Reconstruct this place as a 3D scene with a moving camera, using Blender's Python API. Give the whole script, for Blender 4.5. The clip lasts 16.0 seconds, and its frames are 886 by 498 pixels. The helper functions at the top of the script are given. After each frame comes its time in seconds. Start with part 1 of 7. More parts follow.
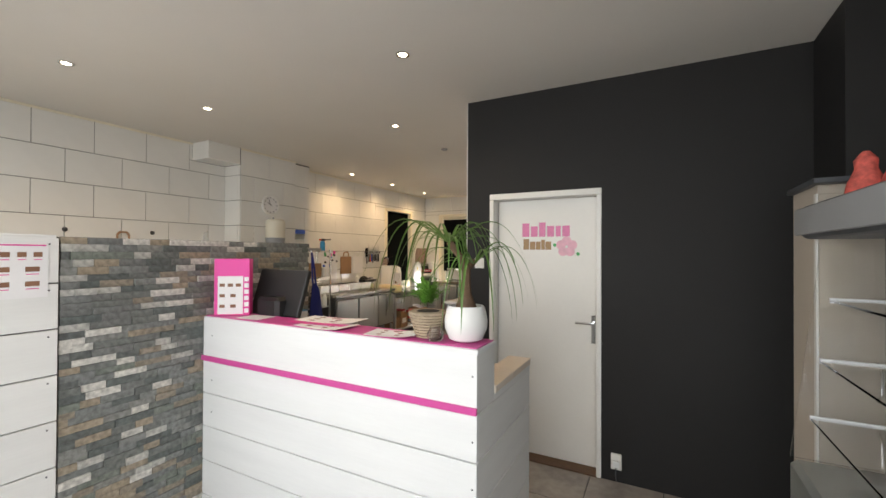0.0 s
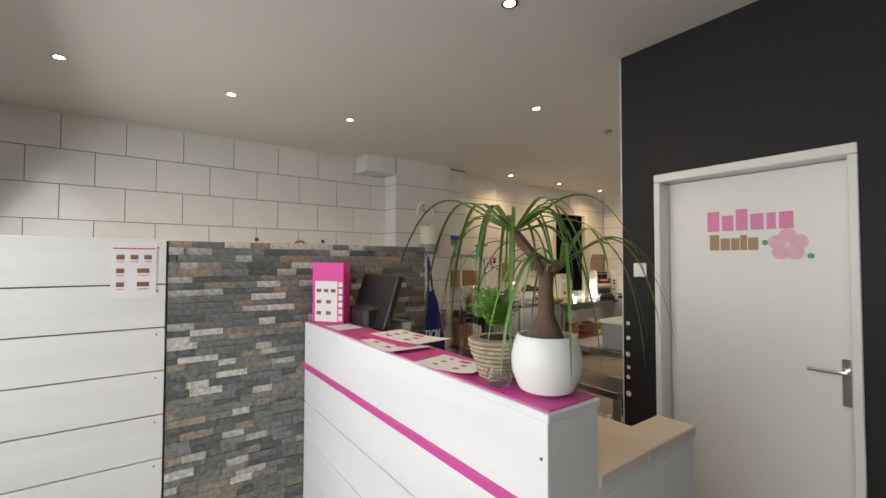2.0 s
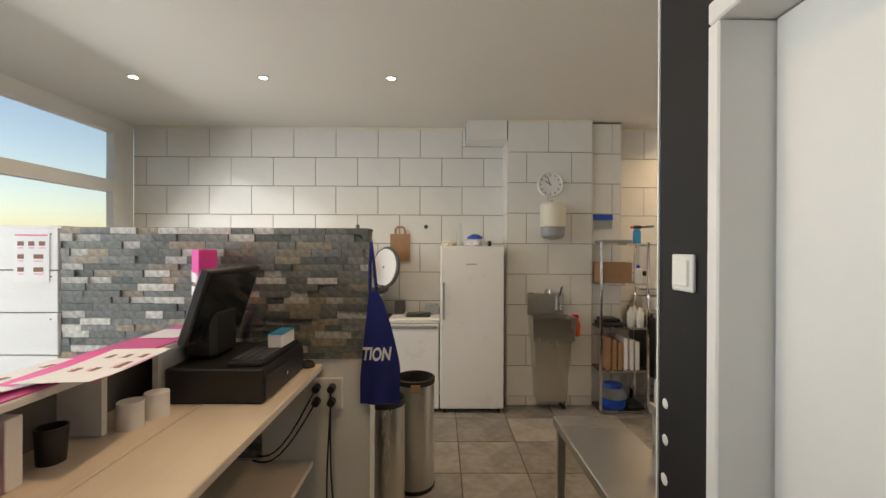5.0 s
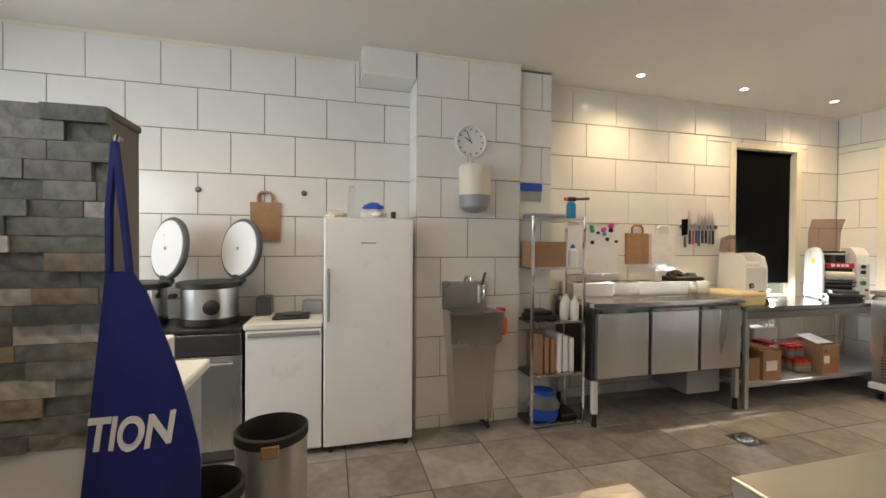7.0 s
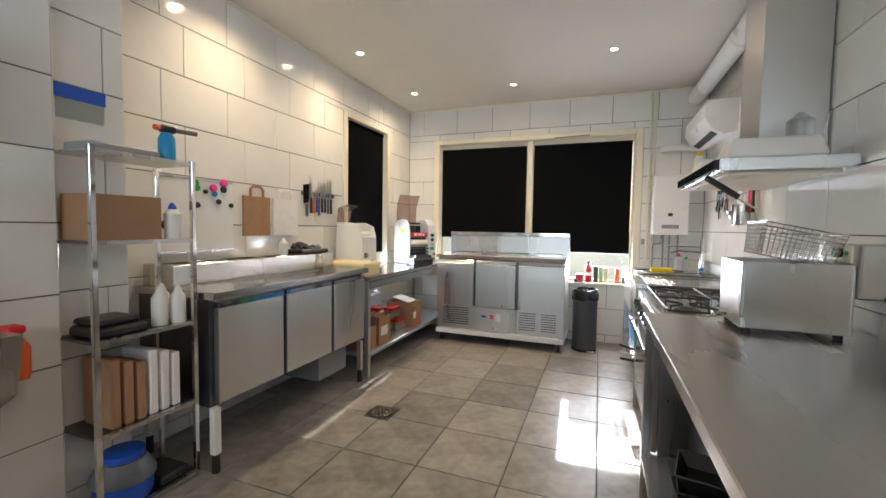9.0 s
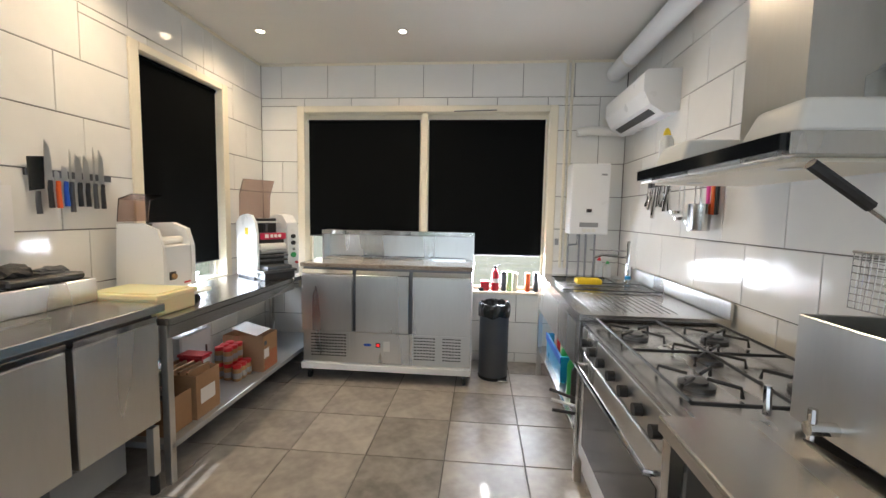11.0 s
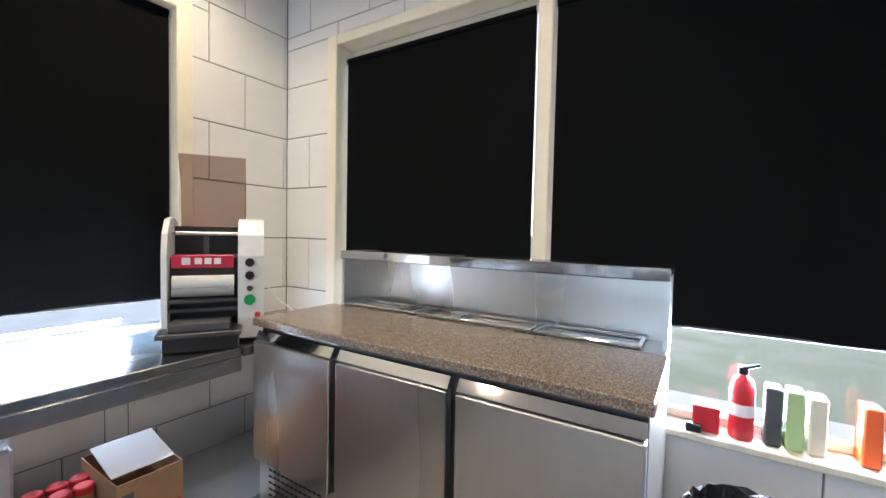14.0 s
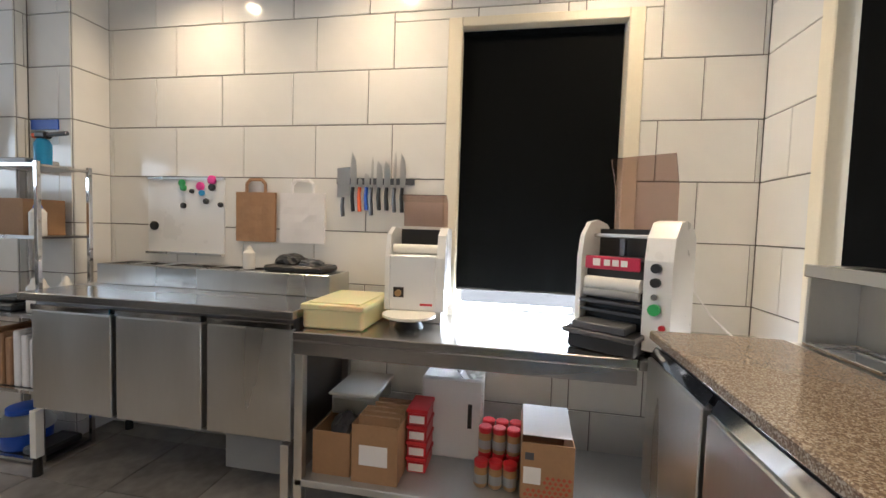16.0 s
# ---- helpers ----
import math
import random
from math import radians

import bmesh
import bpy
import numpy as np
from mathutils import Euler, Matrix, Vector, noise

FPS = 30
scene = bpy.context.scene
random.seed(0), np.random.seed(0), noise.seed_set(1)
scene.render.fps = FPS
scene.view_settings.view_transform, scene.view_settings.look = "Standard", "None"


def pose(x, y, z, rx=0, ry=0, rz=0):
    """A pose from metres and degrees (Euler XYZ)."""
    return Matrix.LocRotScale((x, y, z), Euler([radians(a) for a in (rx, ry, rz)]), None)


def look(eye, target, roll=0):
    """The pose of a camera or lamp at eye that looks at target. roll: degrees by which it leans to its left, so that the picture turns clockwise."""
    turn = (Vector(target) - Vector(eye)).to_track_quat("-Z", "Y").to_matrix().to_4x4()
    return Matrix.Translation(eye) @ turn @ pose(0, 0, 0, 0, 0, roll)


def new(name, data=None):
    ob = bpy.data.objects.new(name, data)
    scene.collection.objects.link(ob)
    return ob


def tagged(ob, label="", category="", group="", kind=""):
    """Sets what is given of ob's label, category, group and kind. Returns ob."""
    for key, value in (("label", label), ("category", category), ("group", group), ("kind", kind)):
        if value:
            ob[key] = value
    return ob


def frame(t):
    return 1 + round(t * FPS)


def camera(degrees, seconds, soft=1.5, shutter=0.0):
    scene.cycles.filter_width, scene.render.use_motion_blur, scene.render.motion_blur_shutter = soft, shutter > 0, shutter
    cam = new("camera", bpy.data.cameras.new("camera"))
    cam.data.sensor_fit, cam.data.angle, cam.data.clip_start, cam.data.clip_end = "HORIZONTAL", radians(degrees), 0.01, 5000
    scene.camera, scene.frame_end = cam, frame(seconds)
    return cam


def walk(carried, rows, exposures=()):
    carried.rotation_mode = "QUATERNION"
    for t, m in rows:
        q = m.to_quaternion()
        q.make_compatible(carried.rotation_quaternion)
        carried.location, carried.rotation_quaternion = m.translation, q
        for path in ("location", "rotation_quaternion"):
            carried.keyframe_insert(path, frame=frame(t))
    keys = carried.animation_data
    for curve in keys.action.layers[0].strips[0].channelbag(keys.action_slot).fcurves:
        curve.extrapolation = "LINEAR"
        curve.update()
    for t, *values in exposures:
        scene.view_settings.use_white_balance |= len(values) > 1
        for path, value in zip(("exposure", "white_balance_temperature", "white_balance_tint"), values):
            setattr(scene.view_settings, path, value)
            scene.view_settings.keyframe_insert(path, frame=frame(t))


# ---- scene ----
cam = camera(94.2, 16.0)
PATH = [
    (0, (0.035, -0.131, 1.604), (-0.9, 1.637, 1.622), 0.3),
    (0.5, (0.172, -0.149, 1.609), (-1.051, 1.433, 1.643), 0.3),
    (1, (0.246, -0.002, 1.609), (-1.165, 1.415, 1.657), 0.2),
    (1.5, (0.147, 0.256, 1.588), (-1.386, 1.539, 1.644), 0.1),
    (2, (0.028, 0.589, 1.574), (-1.591, 1.763, 1.631), 0.1),
    (2.5, (-0.007, 1.014, 1.584), (-1.702, 2.074, 1.641), 0.0),
    (3, (-0.026, 1.442, 1.569), (-1.818, 2.325, 1.638), 0.2),
    (3.5, (-0.041, 1.812, 1.56), (-1.935, 2.451, 1.623), 0.0),
    (4, (-0.093, 2.141, 1.575), (-2.066, 2.463, 1.644), 0.2),
    (4.2, (-0.132, 2.242, 1.579), (-2.122, 2.431, 1.643), 0.2),
    (6.3, (-1.032, 2.526, 1.497), (-3.031, 2.484, 1.47), 0.2),
    (6.5, (-1.175, 2.529, 1.471), (-3.173, 2.626, 1.454), 0.1),
    (7, (-1.407, 2.507, 1.424), (-3.337, 3.029, 1.395), 0.4),
    (7.5, (-1.688, 2.538, 1.378), (-3.412, 3.552, 1.334), 0.6),
    (8, (-1.894, 2.683, 1.33), (-3.303, 4.1, 1.277), 0.7),
    (8.5, (-2.075, 2.802, 1.282), (-3.128, 4.501, 1.216), 1.0),
    (9, (-2.318, 2.92, 1.322), (-3.024, 4.788, 1.216), 0.9),
    (9.5, (-2.461, 3.13, 1.324), (-2.888, 5.079, 1.197), 1.0),
    (10, (-2.627, 3.369, 1.364), (-2.852, 5.35, 1.212), 1.1),
    (10.2, (-2.65, 3.48, 1.381), (-2.826, 5.466, 1.224), 1.1),
    (12.3, (-2.431, 5.192, 1.476), (-2.641, 7.178, 1.299), 1.0),
    (12.5, (-2.44, 5.356, 1.474), (-2.72, 7.33, 1.31), 1.0),
    (13, (-2.463, 5.766, 1.47), (-2.917, 7.709, 1.337), 1.0),
    (13.5, (-2.479, 6.125, 1.427), (-3.201, 7.987, 1.325), 1.1),
    (14, (-2.547, 6.392, 1.369), (-3.618, 8.079, 1.288), 1.2),
    (14.5, (-2.575, 6.642, 1.332), (-4.047, 7.994, 1.258), 1.4),
    (15, (-2.603, 6.811, 1.32), (-4.399, 7.689, 1.242), 1.5),
    (15.5, (-2.613, 6.878, 1.329), (-4.591, 7.16, 1.241), 1.6),
    (16, (-2.506, 6.898, 1.353), (-4.472, 6.545, 1.25), 1.8),
]
walk(cam, [(t, look(eye, target, roll)) for t, eye, target, roll in PATH],
     exposures=[(0, -0.05, 7350, 14), (1.0, -0.25, 7300, 14), (2.3, -0.2, 7300, 14), (3.2, 0.08, 7500, 13), (4, 0.12, 7400, 13), (6.5, 0.35, 6900, 11), (8, 0.45, 6300, 11), (10, 0.4, 5950, 10), (12.5, 0.42, 5600, 10), (13.5, 0.5, 5250, 11), (14.5, 0.5, 5500, 11), (16, 0.38, 5850, 12)])

# ---- world and light ----
SUN_EL, SUN_AZ = 20.5, 0.05
SHOP_W, KITCHEN_W = 34, 46
world = bpy.data.worlds.new("sky")
scene.world = world
world.use_nodes = True
wn = world.node_tree
sky = wn.nodes.new("ShaderNodeTexSky")
sky.sky_type, sky.sun_disc = "NISHITA", False
sky.sun_elevation, sky.sun_rotation = radians(SUN_EL), radians(0)
wn.links.new(sky.outputs[0], wn.nodes["Background"].inputs[0])
wn.nodes["Background"].inputs[1].default_value = 0.15


def lamp(name, kind, m, energy, color, **kw):
    data = bpy.data.lights.new(name, kind)
    data.energy, data.color = energy, color
    ob = new(name, data)
    ob.matrix_basis = m
    return data


sun = lamp("sun", "SUN", look((-2.4, 20, 8), (-2.4 + 20 * SUN_AZ, 0, 8 - 20 * math.tan(radians(SUN_EL)))), 5.0, (1, 0.93, 0.82))
sun.angle = radians(0.6)
shop = lamp("shopfront_daylight", "AREA", look((-1.4, -0.70, 1.70), (-1.4, 4, -1.7)), 108, (0.84, 0.93, 1.0))
shop.shape, shop.size, shop.size_y = "RECTANGLE", 5.3, 1.85
side = lamp("side_window_daylight", "AREA", look((-4.845, 6.90, 0.95), (-4.4, 6.90, 0.60)), 15, (0.88, 0.94, 1.0))
side.shape, side.size, side.size_y = "RECTANGLE", 0.62, 0.13
back = lamp("back_window_daylight", "AREA", look((-2.3, 8.12, 0.92), (-2.3, 5, 0.8)), 25, (0.95, 0.97, 1.0))
back.shape, back.size, back.size_y = "RECTANGLE", 0.6, 0.3


# ---- materials ----
def nodes_of(name):
    m = bpy.data.materials.new(name)
    m.use_nodes = True
    t = m.node_tree
    return m, t, t.nodes["Principled BSDF"]


def mat(name, color, rough=0.5, metal=0.0, vary=0.06, scale=6.0, grain=60.0, bump=0.05, rand=0.0, stretch=(1, 1, 1), rvar=0.1, coat=0.0):
    """Two scales of tone variation, roughness variation and fine relief."""
    m, t, b = nodes_of(name)
    n, l = t.nodes, t.links
    co = n.new("ShaderNodeTexCoord")
    mp = n.new("ShaderNodeMapping")
    mp.inputs["Scale"].default_value = stretch
    l.new(co.outputs["Object"], mp.inputs[0])
    n1, n2 = n.new("ShaderNodeTexNoise"), n.new("ShaderNodeTexNoise")
    n1.inputs["Scale"].default_value, n2.inputs["Scale"].default_value = scale, grain
    n1.inputs["Detail"].default_value, n2.inputs["Detail"].default_value = 4, 3
    l.new(mp.outputs[0], n1.inputs["Vector"]), l.new(mp.outputs[0], n2.inputs["Vector"])
    add = n.new("ShaderNodeMath")
    add.operation = "MULTIPLY_ADD"
    add.inputs[1].default_value, add.inputs[2].default_value = 0.4, 0.0
    l.new(n2.outputs[0], add.inputs[0]), l.new(n1.outputs[0], add.inputs[2])
    last = add.outputs[0]
    if rand:
        inf, ma = n.new("ShaderNodeObjectInfo"), n.new("ShaderNodeMath")
        ma.operation, ma.inputs[1].default_value = "MULTIPLY_ADD", rand
        l.new(inf.outputs["Random"], ma.inputs[0]), l.new(last, ma.inputs[2])
        last = ma.outputs[0]
    mr = n.new("ShaderNodeMapRange")
    mr.inputs[1].default_value, mr.inputs[2].default_value = 0.35, 1.05 + rand
    mr.inputs[3].default_value, mr.inputs[4].default_value = 1 - vary, 1 + vary
    l.new(last, mr.inputs[0])
    mx = n.new("ShaderNodeVectorMath")
    mx.operation = "MULTIPLY"
    mx.inputs[0].default_value = color
    l.new(mr.outputs[0], mx.inputs[1])
    l.new(mx.outputs[0], b.inputs["Base Color"])
    rr = n.new("ShaderNodeMapRange")
    rr.inputs[1].default_value, rr.inputs[2].default_value = 0.3, 0.7
    rr.inputs[3].default_value, rr.inputs[4].default_value = max(0.02, rough * (1 - rvar)), min(1, rough * (1 + rvar))
    l.new(n1.outputs[0], rr.inputs[0]), l.new(rr.outputs[0], b.inputs["Roughness"])
    b.inputs["Metallic"].default_value = metal
    b.inputs["Coat Weight"].default_value = coat
    if bump:
        bp = n.new("ShaderNodeBump")
        bp.inputs["Strength"].default_value, bp.inputs["Distance"].default_value = bump, 0.01
        l.new(last, bp.inputs["Height"]), l.new(bp.outputs[0], b.inputs["Normal"])
    return m


def glow(name, color, strength):
    m, t, b = nodes_of(name)
    b.inputs["Base Color"].default_value = (*color, 1)
    b.inputs["Emission Color"].default_value = (*color, 1)
    b.inputs["Emission Strength"].default_value = strength
    return m


def glass(name, color=(1, 1, 1), rough=0.0):
    m, t, b = nodes_of(name)
    b.inputs["Base Color"].default_value = (*color, 1)
    b.inputs["Transmission Weight"].default_value = 1
    b.inputs["Roughness"].default_value = rough
    b.inputs["IOR"].default_value = 1.3
    return m


def speckle(name, cols, scale, rough):
    m, t, b = nodes_of(name)
    n, l = t.nodes, t.links
    co, v, r = n.new("ShaderNodeTexCoord"), n.new("ShaderNodeTexVoronoi"), n.new("ShaderNodeValToRGB")
    v.inputs["Scale"].default_value = scale
    l.new(co.outputs["Object"], v.inputs["Vector"])
    sep = n.new("ShaderNodeSeparateColor")
    l.new(v.outputs["Color"], sep.inputs[0]), l.new(sep.outputs[0], r.inputs[0])
    r.color_ramp.interpolation = "CONSTANT"
    for k, c in enumerate(cols):
        e = r.color_ramp.elements[k] if k < 2 else r.color_ramp.elements.new(0.5)
        e.position, e.color = k / len(cols), (*c, 1)
    l.new(r.outputs[0], b.inputs["Base Color"])
    b.inputs["Roughness"].default_value = rough
    return m


M = {}
M["tile"] = mat("glazed_wall_tile", (0.80, 0.79, 0.76), 0.10, vary=0.04, scale=2.5, grain=14, bump=0.012, rand=0.25)
M["grout"] = mat("dark_grout", (0.16, 0.15, 0.14), 0.9)
M["ftile"] = mat("grey_floor_tile", (0.27, 0.25, 0.232), 0.36, vary=0.75, scale=4.2, grain=16, bump=0.05, rand=0.3, rvar=0.3)
M["fgrout"] = mat("floor_grout", (0.10, 0.095, 0.09), 0.9)
M["ceil"] = mat("white_ceiling_paint", (0.72, 0.69, 0.64), 0.9, vary=0.03, scale=1.5, grain=90, bump=0.04)
M["dark"] = mat("black_wall_paint", (0.022, 0.0213, 0.0218), 0.6, vary=0.15, scale=1.5, grain=120, bump=0.10)
M["white"] = mat("white_gloss_paint", (0.80, 0.79, 0.76), 0.35, vary=0.03, scale=3, grain=40, bump=0.02)
M["cream"] = mat("cream_window_paint", (0.80, 0.74, 0.60), 0.4, vary=0.06, scale=4)
M["plank"] = mat("white_washed_plank", (0.78, 0.77, 0.75), 0.55, vary=0.07, scale=4, grain=40, bump=0.15, rand=0.15, stretch=(1, 0.25, 3))
M["plankx"] = mat("white_washed_counter_plank", (0.78, 0.78, 0.78), 0.5, vary=0.06, scale=4, grain=40, bump=0.12, rand=0.15, stretch=(0.25, 1, 3))
M["wood"] = mat("pale_worktop_board", (0.72, 0.62, 0.52), 0.5, vary=0.08, scale=4, grain=50, bump=0.1, stretch=(0.25, 2, 1), rand=0.1)
M["pink"] = mat("pink_paint", (0.62, 0.07, 0.30), 0.4, vary=0.05)
M["pinkp"] = mat("pink_card", (0.80, 0.06, 0.34), 0.5, vary=0.04)
M["paper"] = mat("white_paper", (0.82, 0.80, 0.80), 0.7, vary=0.03, bump=0.02)
M["ink"] = mat("brown_print", (0.25, 0.12, 0.07), 0.7)
M["grey_ink"] = mat("dark_print", (0.06, 0.06, 0.07), 0.7)
M["steel"] = mat("brushed_stainless_steel", (0.62, 0.615, 0.595), 0.30, 1.0, vary=0.06, scale=3, grain=60, bump=0.03, stretch=(1, 1, 0.15), rvar=0.25)
M["steelh"] = mat("brushed_stainless_worktop", (0.50, 0.485, 0.47), 0.25, 1.0, vary=0.07, scale=3, grain=60, bump=0.025, stretch=(1, 0.15, 1), rvar=0.3)
M["galv"] = mat("dull_galvanised_steel", (0.50, 0.52, 0.54), 0.42, 0.75, vary=0.06, scale=3, bump=0.02)
M["logo"] = mat("faded_pink_print", (0.74, 0.20, 0.42), 0.4, vary=0.12, scale=18)
M["chrome"] = mat("polished_chrome", (0.72, 0.72, 0.72), 0.08, 1.0, vary=0.02, bump=0)
M["dsteel"] = mat("dark_steel", (0.16, 0.16, 0.165), 0.35, 1.0, vary=0.1)
M["black"] = mat("black_plastic", (0.016, 0.016, 0.017), 0.42, vary=0.1, bump=0.03)
M["rubber"] = mat("black_rubber", (0.012, 0.012, 0.012), 0.7, vary=0.1)
M["blind"] = mat("black_blind_cloth", (0.0062, 0.0068, 0.0072), 0.9, vary=0.1, scale=3, grain=300, bump=0.05)
M["appl"] = mat("white_enamel", (0.80, 0.81, 0.82), 0.28, vary=0.015, bump=0, rvar=0.03)
M["plastic"] = mat("white_plastic", (0.78, 0.77, 0.73), 0.35, vary=0.03, bump=0.01)
M["cplastic"] = mat("cream_plastic", (0.74, 0.70, 0.58), 0.4, vary=0.04, bump=0.01)
M["gplastic"] = mat("grey_plastic", (0.30, 0.31, 0.32), 0.4, vary=0.04, bump=0.01)
M["card"] = mat("brown_cardboard", (0.36, 0.21, 0.11), 0.8, vary=0.12, scale=9, bump=0.08)
M["bagp"] = mat("brown_kraft_paper", (0.38, 0.22, 0.12), 0.8, vary=0.12, scale=16, grain=50, bump=0.3)
M["blue"] = mat("blue_cloth", (0.012, 0.02, 0.16), 0.85, vary=0.2, scale=9, grain=300, bump=0.25)
M["bluep"] = mat("blue_plastic", (0.02, 0.10, 0.55), 0.35)
M["lblue"] = mat("light_blue_can", (0.02, 0.28, 0.55), 0.3)
M["red"] = mat("red_plastic", (0.55, 0.02, 0.03), 0.35)
M["orange"] = mat("orange_plastic", (0.75, 0.12, 0.02), 0.4)
M["green"] = mat("green_plastic", (0.04, 0.35, 0.10), 0.4)
M["yellow"] = mat("yellow_sponge", (0.80, 0.58, 0.02), 0.8, grain=150, bump=0.3)
M["leaf"] = mat("palm_leaf", (0.085, 0.175, 0.035), 0.42, vary=0.35, scale=8)
M["fern"] = mat("fern_leaf", (0.10, 0.26, 0.03), 0.5, vary=0.4, scale=20)
M["bark"] = mat("brown_bark", (0.13, 0.075, 0.045), 0.8, vary=0.3, scale=25, bump=0.5)
M["soil"] = mat("dark_soil", (0.03, 0.02, 0.015), 0.95, vary=0.4, scale=60, bump=0.6)
M["wicker"] = mat("woven_wicker", (0.40, 0.31, 0.22), 0.8, vary=0.3, scale=40, bump=0.5)
M["pot"] = mat("white_ceramic", (0.80, 0.79, 0.77), 0.25, vary=0.02, bump=0.01)
M["granite"] = speckle("speckled_granite", [(0.22, 0.17, 0.125), (0.30, 0.245, 0.19), (0.16, 0.12, 0.09), (0.37, 0.33, 0.28), (0.25, 0.20, 0.155)], 300, 0.15)
M["slate"] = None
M["glass"] = glass("clear_glass")
M["frost"] = glass("frosted_plastic", (0.85, 0.88, 0.88), 0.35)
M["smoke"] = glass("smoked_plastic", (0.55, 0.42, 0.38), 0.05)
M["bulb"] = glow("lamp_face", (1.0, 0.86, 0.62), 18)
M["redled"] = glow("red_display", (0.8, 0.02, 0.02), 1.0)
M["screen"] = mat("dark_screen", (0.012, 0.014, 0.016), 0.12, bump=0)
M["ground"] = mat("outdoor_ground", (0.20, 0.22, 0.12), 0.9, vary=0.4, scale=1.5)
M["pave"] = mat("outdoor_paving", (0.35, 0.33, 0.31), 0.9, vary=0.2, scale=2)
M["beige"] = mat("beige_cupboard", (0.52, 0.46, 0.39), 0.5, vary=0.04)
M["dgrey"] = mat("dark_grey_plastic", (0.07, 0.075, 0.085), 0.4, vary=0.05)
M["floral"] = mat("red_floral_cloth", (0.55, 0.10, 0.08), 0.8, vary=0.6, scale=45)


def slate_material():
    m, t, b = nodes_of("split_slate")
    n, l = t.nodes, t.links
    inf, geo, r = n.new("ShaderNodeObjectInfo"), n.new("ShaderNodeNewGeometry"), n.new("ShaderNodeValToRGB")
    ad, fr = n.new("ShaderNodeMath"), n.new("ShaderNodeMath")
    fr.operation = "FRACT"
    l.new(inf.outputs["Random"], ad.inputs[0]), l.new(geo.outputs["Random Per Island"], ad.inputs[1])
    l.new(ad.outputs[0], fr.inputs[0]), l.new(fr.outputs[0], r.inputs[0])
    cols = [(0.16, 0.17, 0.16), (0.23, 0.235, 0.22), (0.11, 0.125, 0.12), (0.27, 0.23, 0.18), (0.18, 0.20, 0.175), (0.46, 0.45, 0.42), (0.21, 0.22, 0.21), (0.33, 0.27, 0.20), (0.19, 0.20, 0.195), (0.60, 0.58, 0.54), (0.12, 0.13, 0.125), (0.17, 0.175, 0.17)]
    for k, c in enumerate(cols):
        e = r.color_ramp.elements[k] if k < 2 else r.color_ramp.elements.new(0.99)
        e.position, e.color = k / len(cols), (*c, 1)
    r.color_ramp.interpolation = "CONSTANT"
    co, nz = n.new("ShaderNodeTexCoord"), n.new("ShaderNodeTexNoise")
    nz.inputs["Scale"].default_value, nz.inputs["Detail"].default_value = 45, 6
    l.new(co.outputs["Object"], nz.inputs["Vector"])
    mr, mx = n.new("ShaderNodeMapRange"), n.new("ShaderNodeVectorMath")
    mr.inputs[1].default_value, mr.inputs[2].default_value, mr.inputs[3].default_value, mr.inputs[4].default_value = 0.3, 0.7, 0.65, 1.3
    mx.operation = "MULTIPLY"
    l.new(nz.outputs[0], mr.inputs[0]), l.new(r.outputs[0], mx.inputs[0]), l.new(mr.outputs[0], mx.inputs[1])
    l.new(mx.outputs[0], b.inputs["Base Color"])
    b.inputs["Roughness"].default_value = 0.5
    bp = n.new("ShaderNodeBump")
    bp.inputs["Strength"].default_value, bp.inputs["Distance"].default_value = 0.5, 0.01
    l.new(nz.outputs[0], bp.inputs["Height"]), l.new(bp.outputs[0], b.inputs["Normal"])
    return m


M["slate"] = slate_material()
M["dark"].node_tree.nodes["Principled BSDF"].inputs["Specular IOR Level"].default_value = 0.25
M["blind"].node_tree.nodes["Principled BSDF"].inputs["Specular IOR Level"].default_value = 0.02



# ---- building helpers ----
def box(bm, x0, y0, z0, x1, y1, z1, bev=0.0, seg=1, m=None):
    vs = [bm.verts.new(p) for p in ((x0, y0, z0), (x1, y0, z0), (x1, y1, z0), (x0, y1, z0), (x0, y0, z1), (x1, y0, z1), (x1, y1, z1), (x0, y1, z1))]
    fs = [bm.faces.new([vs[i] for i in q]) for q in ((3, 2, 1, 0), (4, 5, 6, 7), (0, 1, 5, 4), (1, 2, 6, 5), (2, 3, 7, 6), (3, 0, 4, 7))]
    if m is not None:
        bmesh.ops.transform(bm, matrix=m, verts=vs)
    if bev:
        es = list({e for f in fs for e in f.edges})
        bmesh.ops.bevel(bm, geom=es, offset=bev, segments=seg, affect="EDGES", profile=0.5)
    return bm


def tube(bm, pts, r, seg=8, r2=None):
    """A round bar along points."""
    pts = [Vector(p) for p in pts]
    rings = []
    for i, p in enumerate(pts):
        d = (pts[min(i + 1, len(pts) - 1)] - pts[max(i - 1, 0)]).normalized()
        a = d.cross(Vector((0, 0, 1)) if abs(d.z) < 0.95 else Vector((1, 0, 0))).normalized()
        b = d.cross(a)
        rad = r if r2 is None else r + (r2 - r) * i / (len(pts) - 1)
        rings.append([bm.verts.new(p + rad * (math.cos(k * math.tau / seg) * a + math.sin(k * math.tau / seg) * b)) for k in range(seg)])
    for u, v in zip(rings, rings[1:]):
        for k in range(seg):
            bm.faces.new((u[k], u[(k + 1) % seg], v[(k + 1) % seg], v[k]))
    bm.faces.new(rings[0][::-1]), bm.faces.new(rings[-1])
    return bm


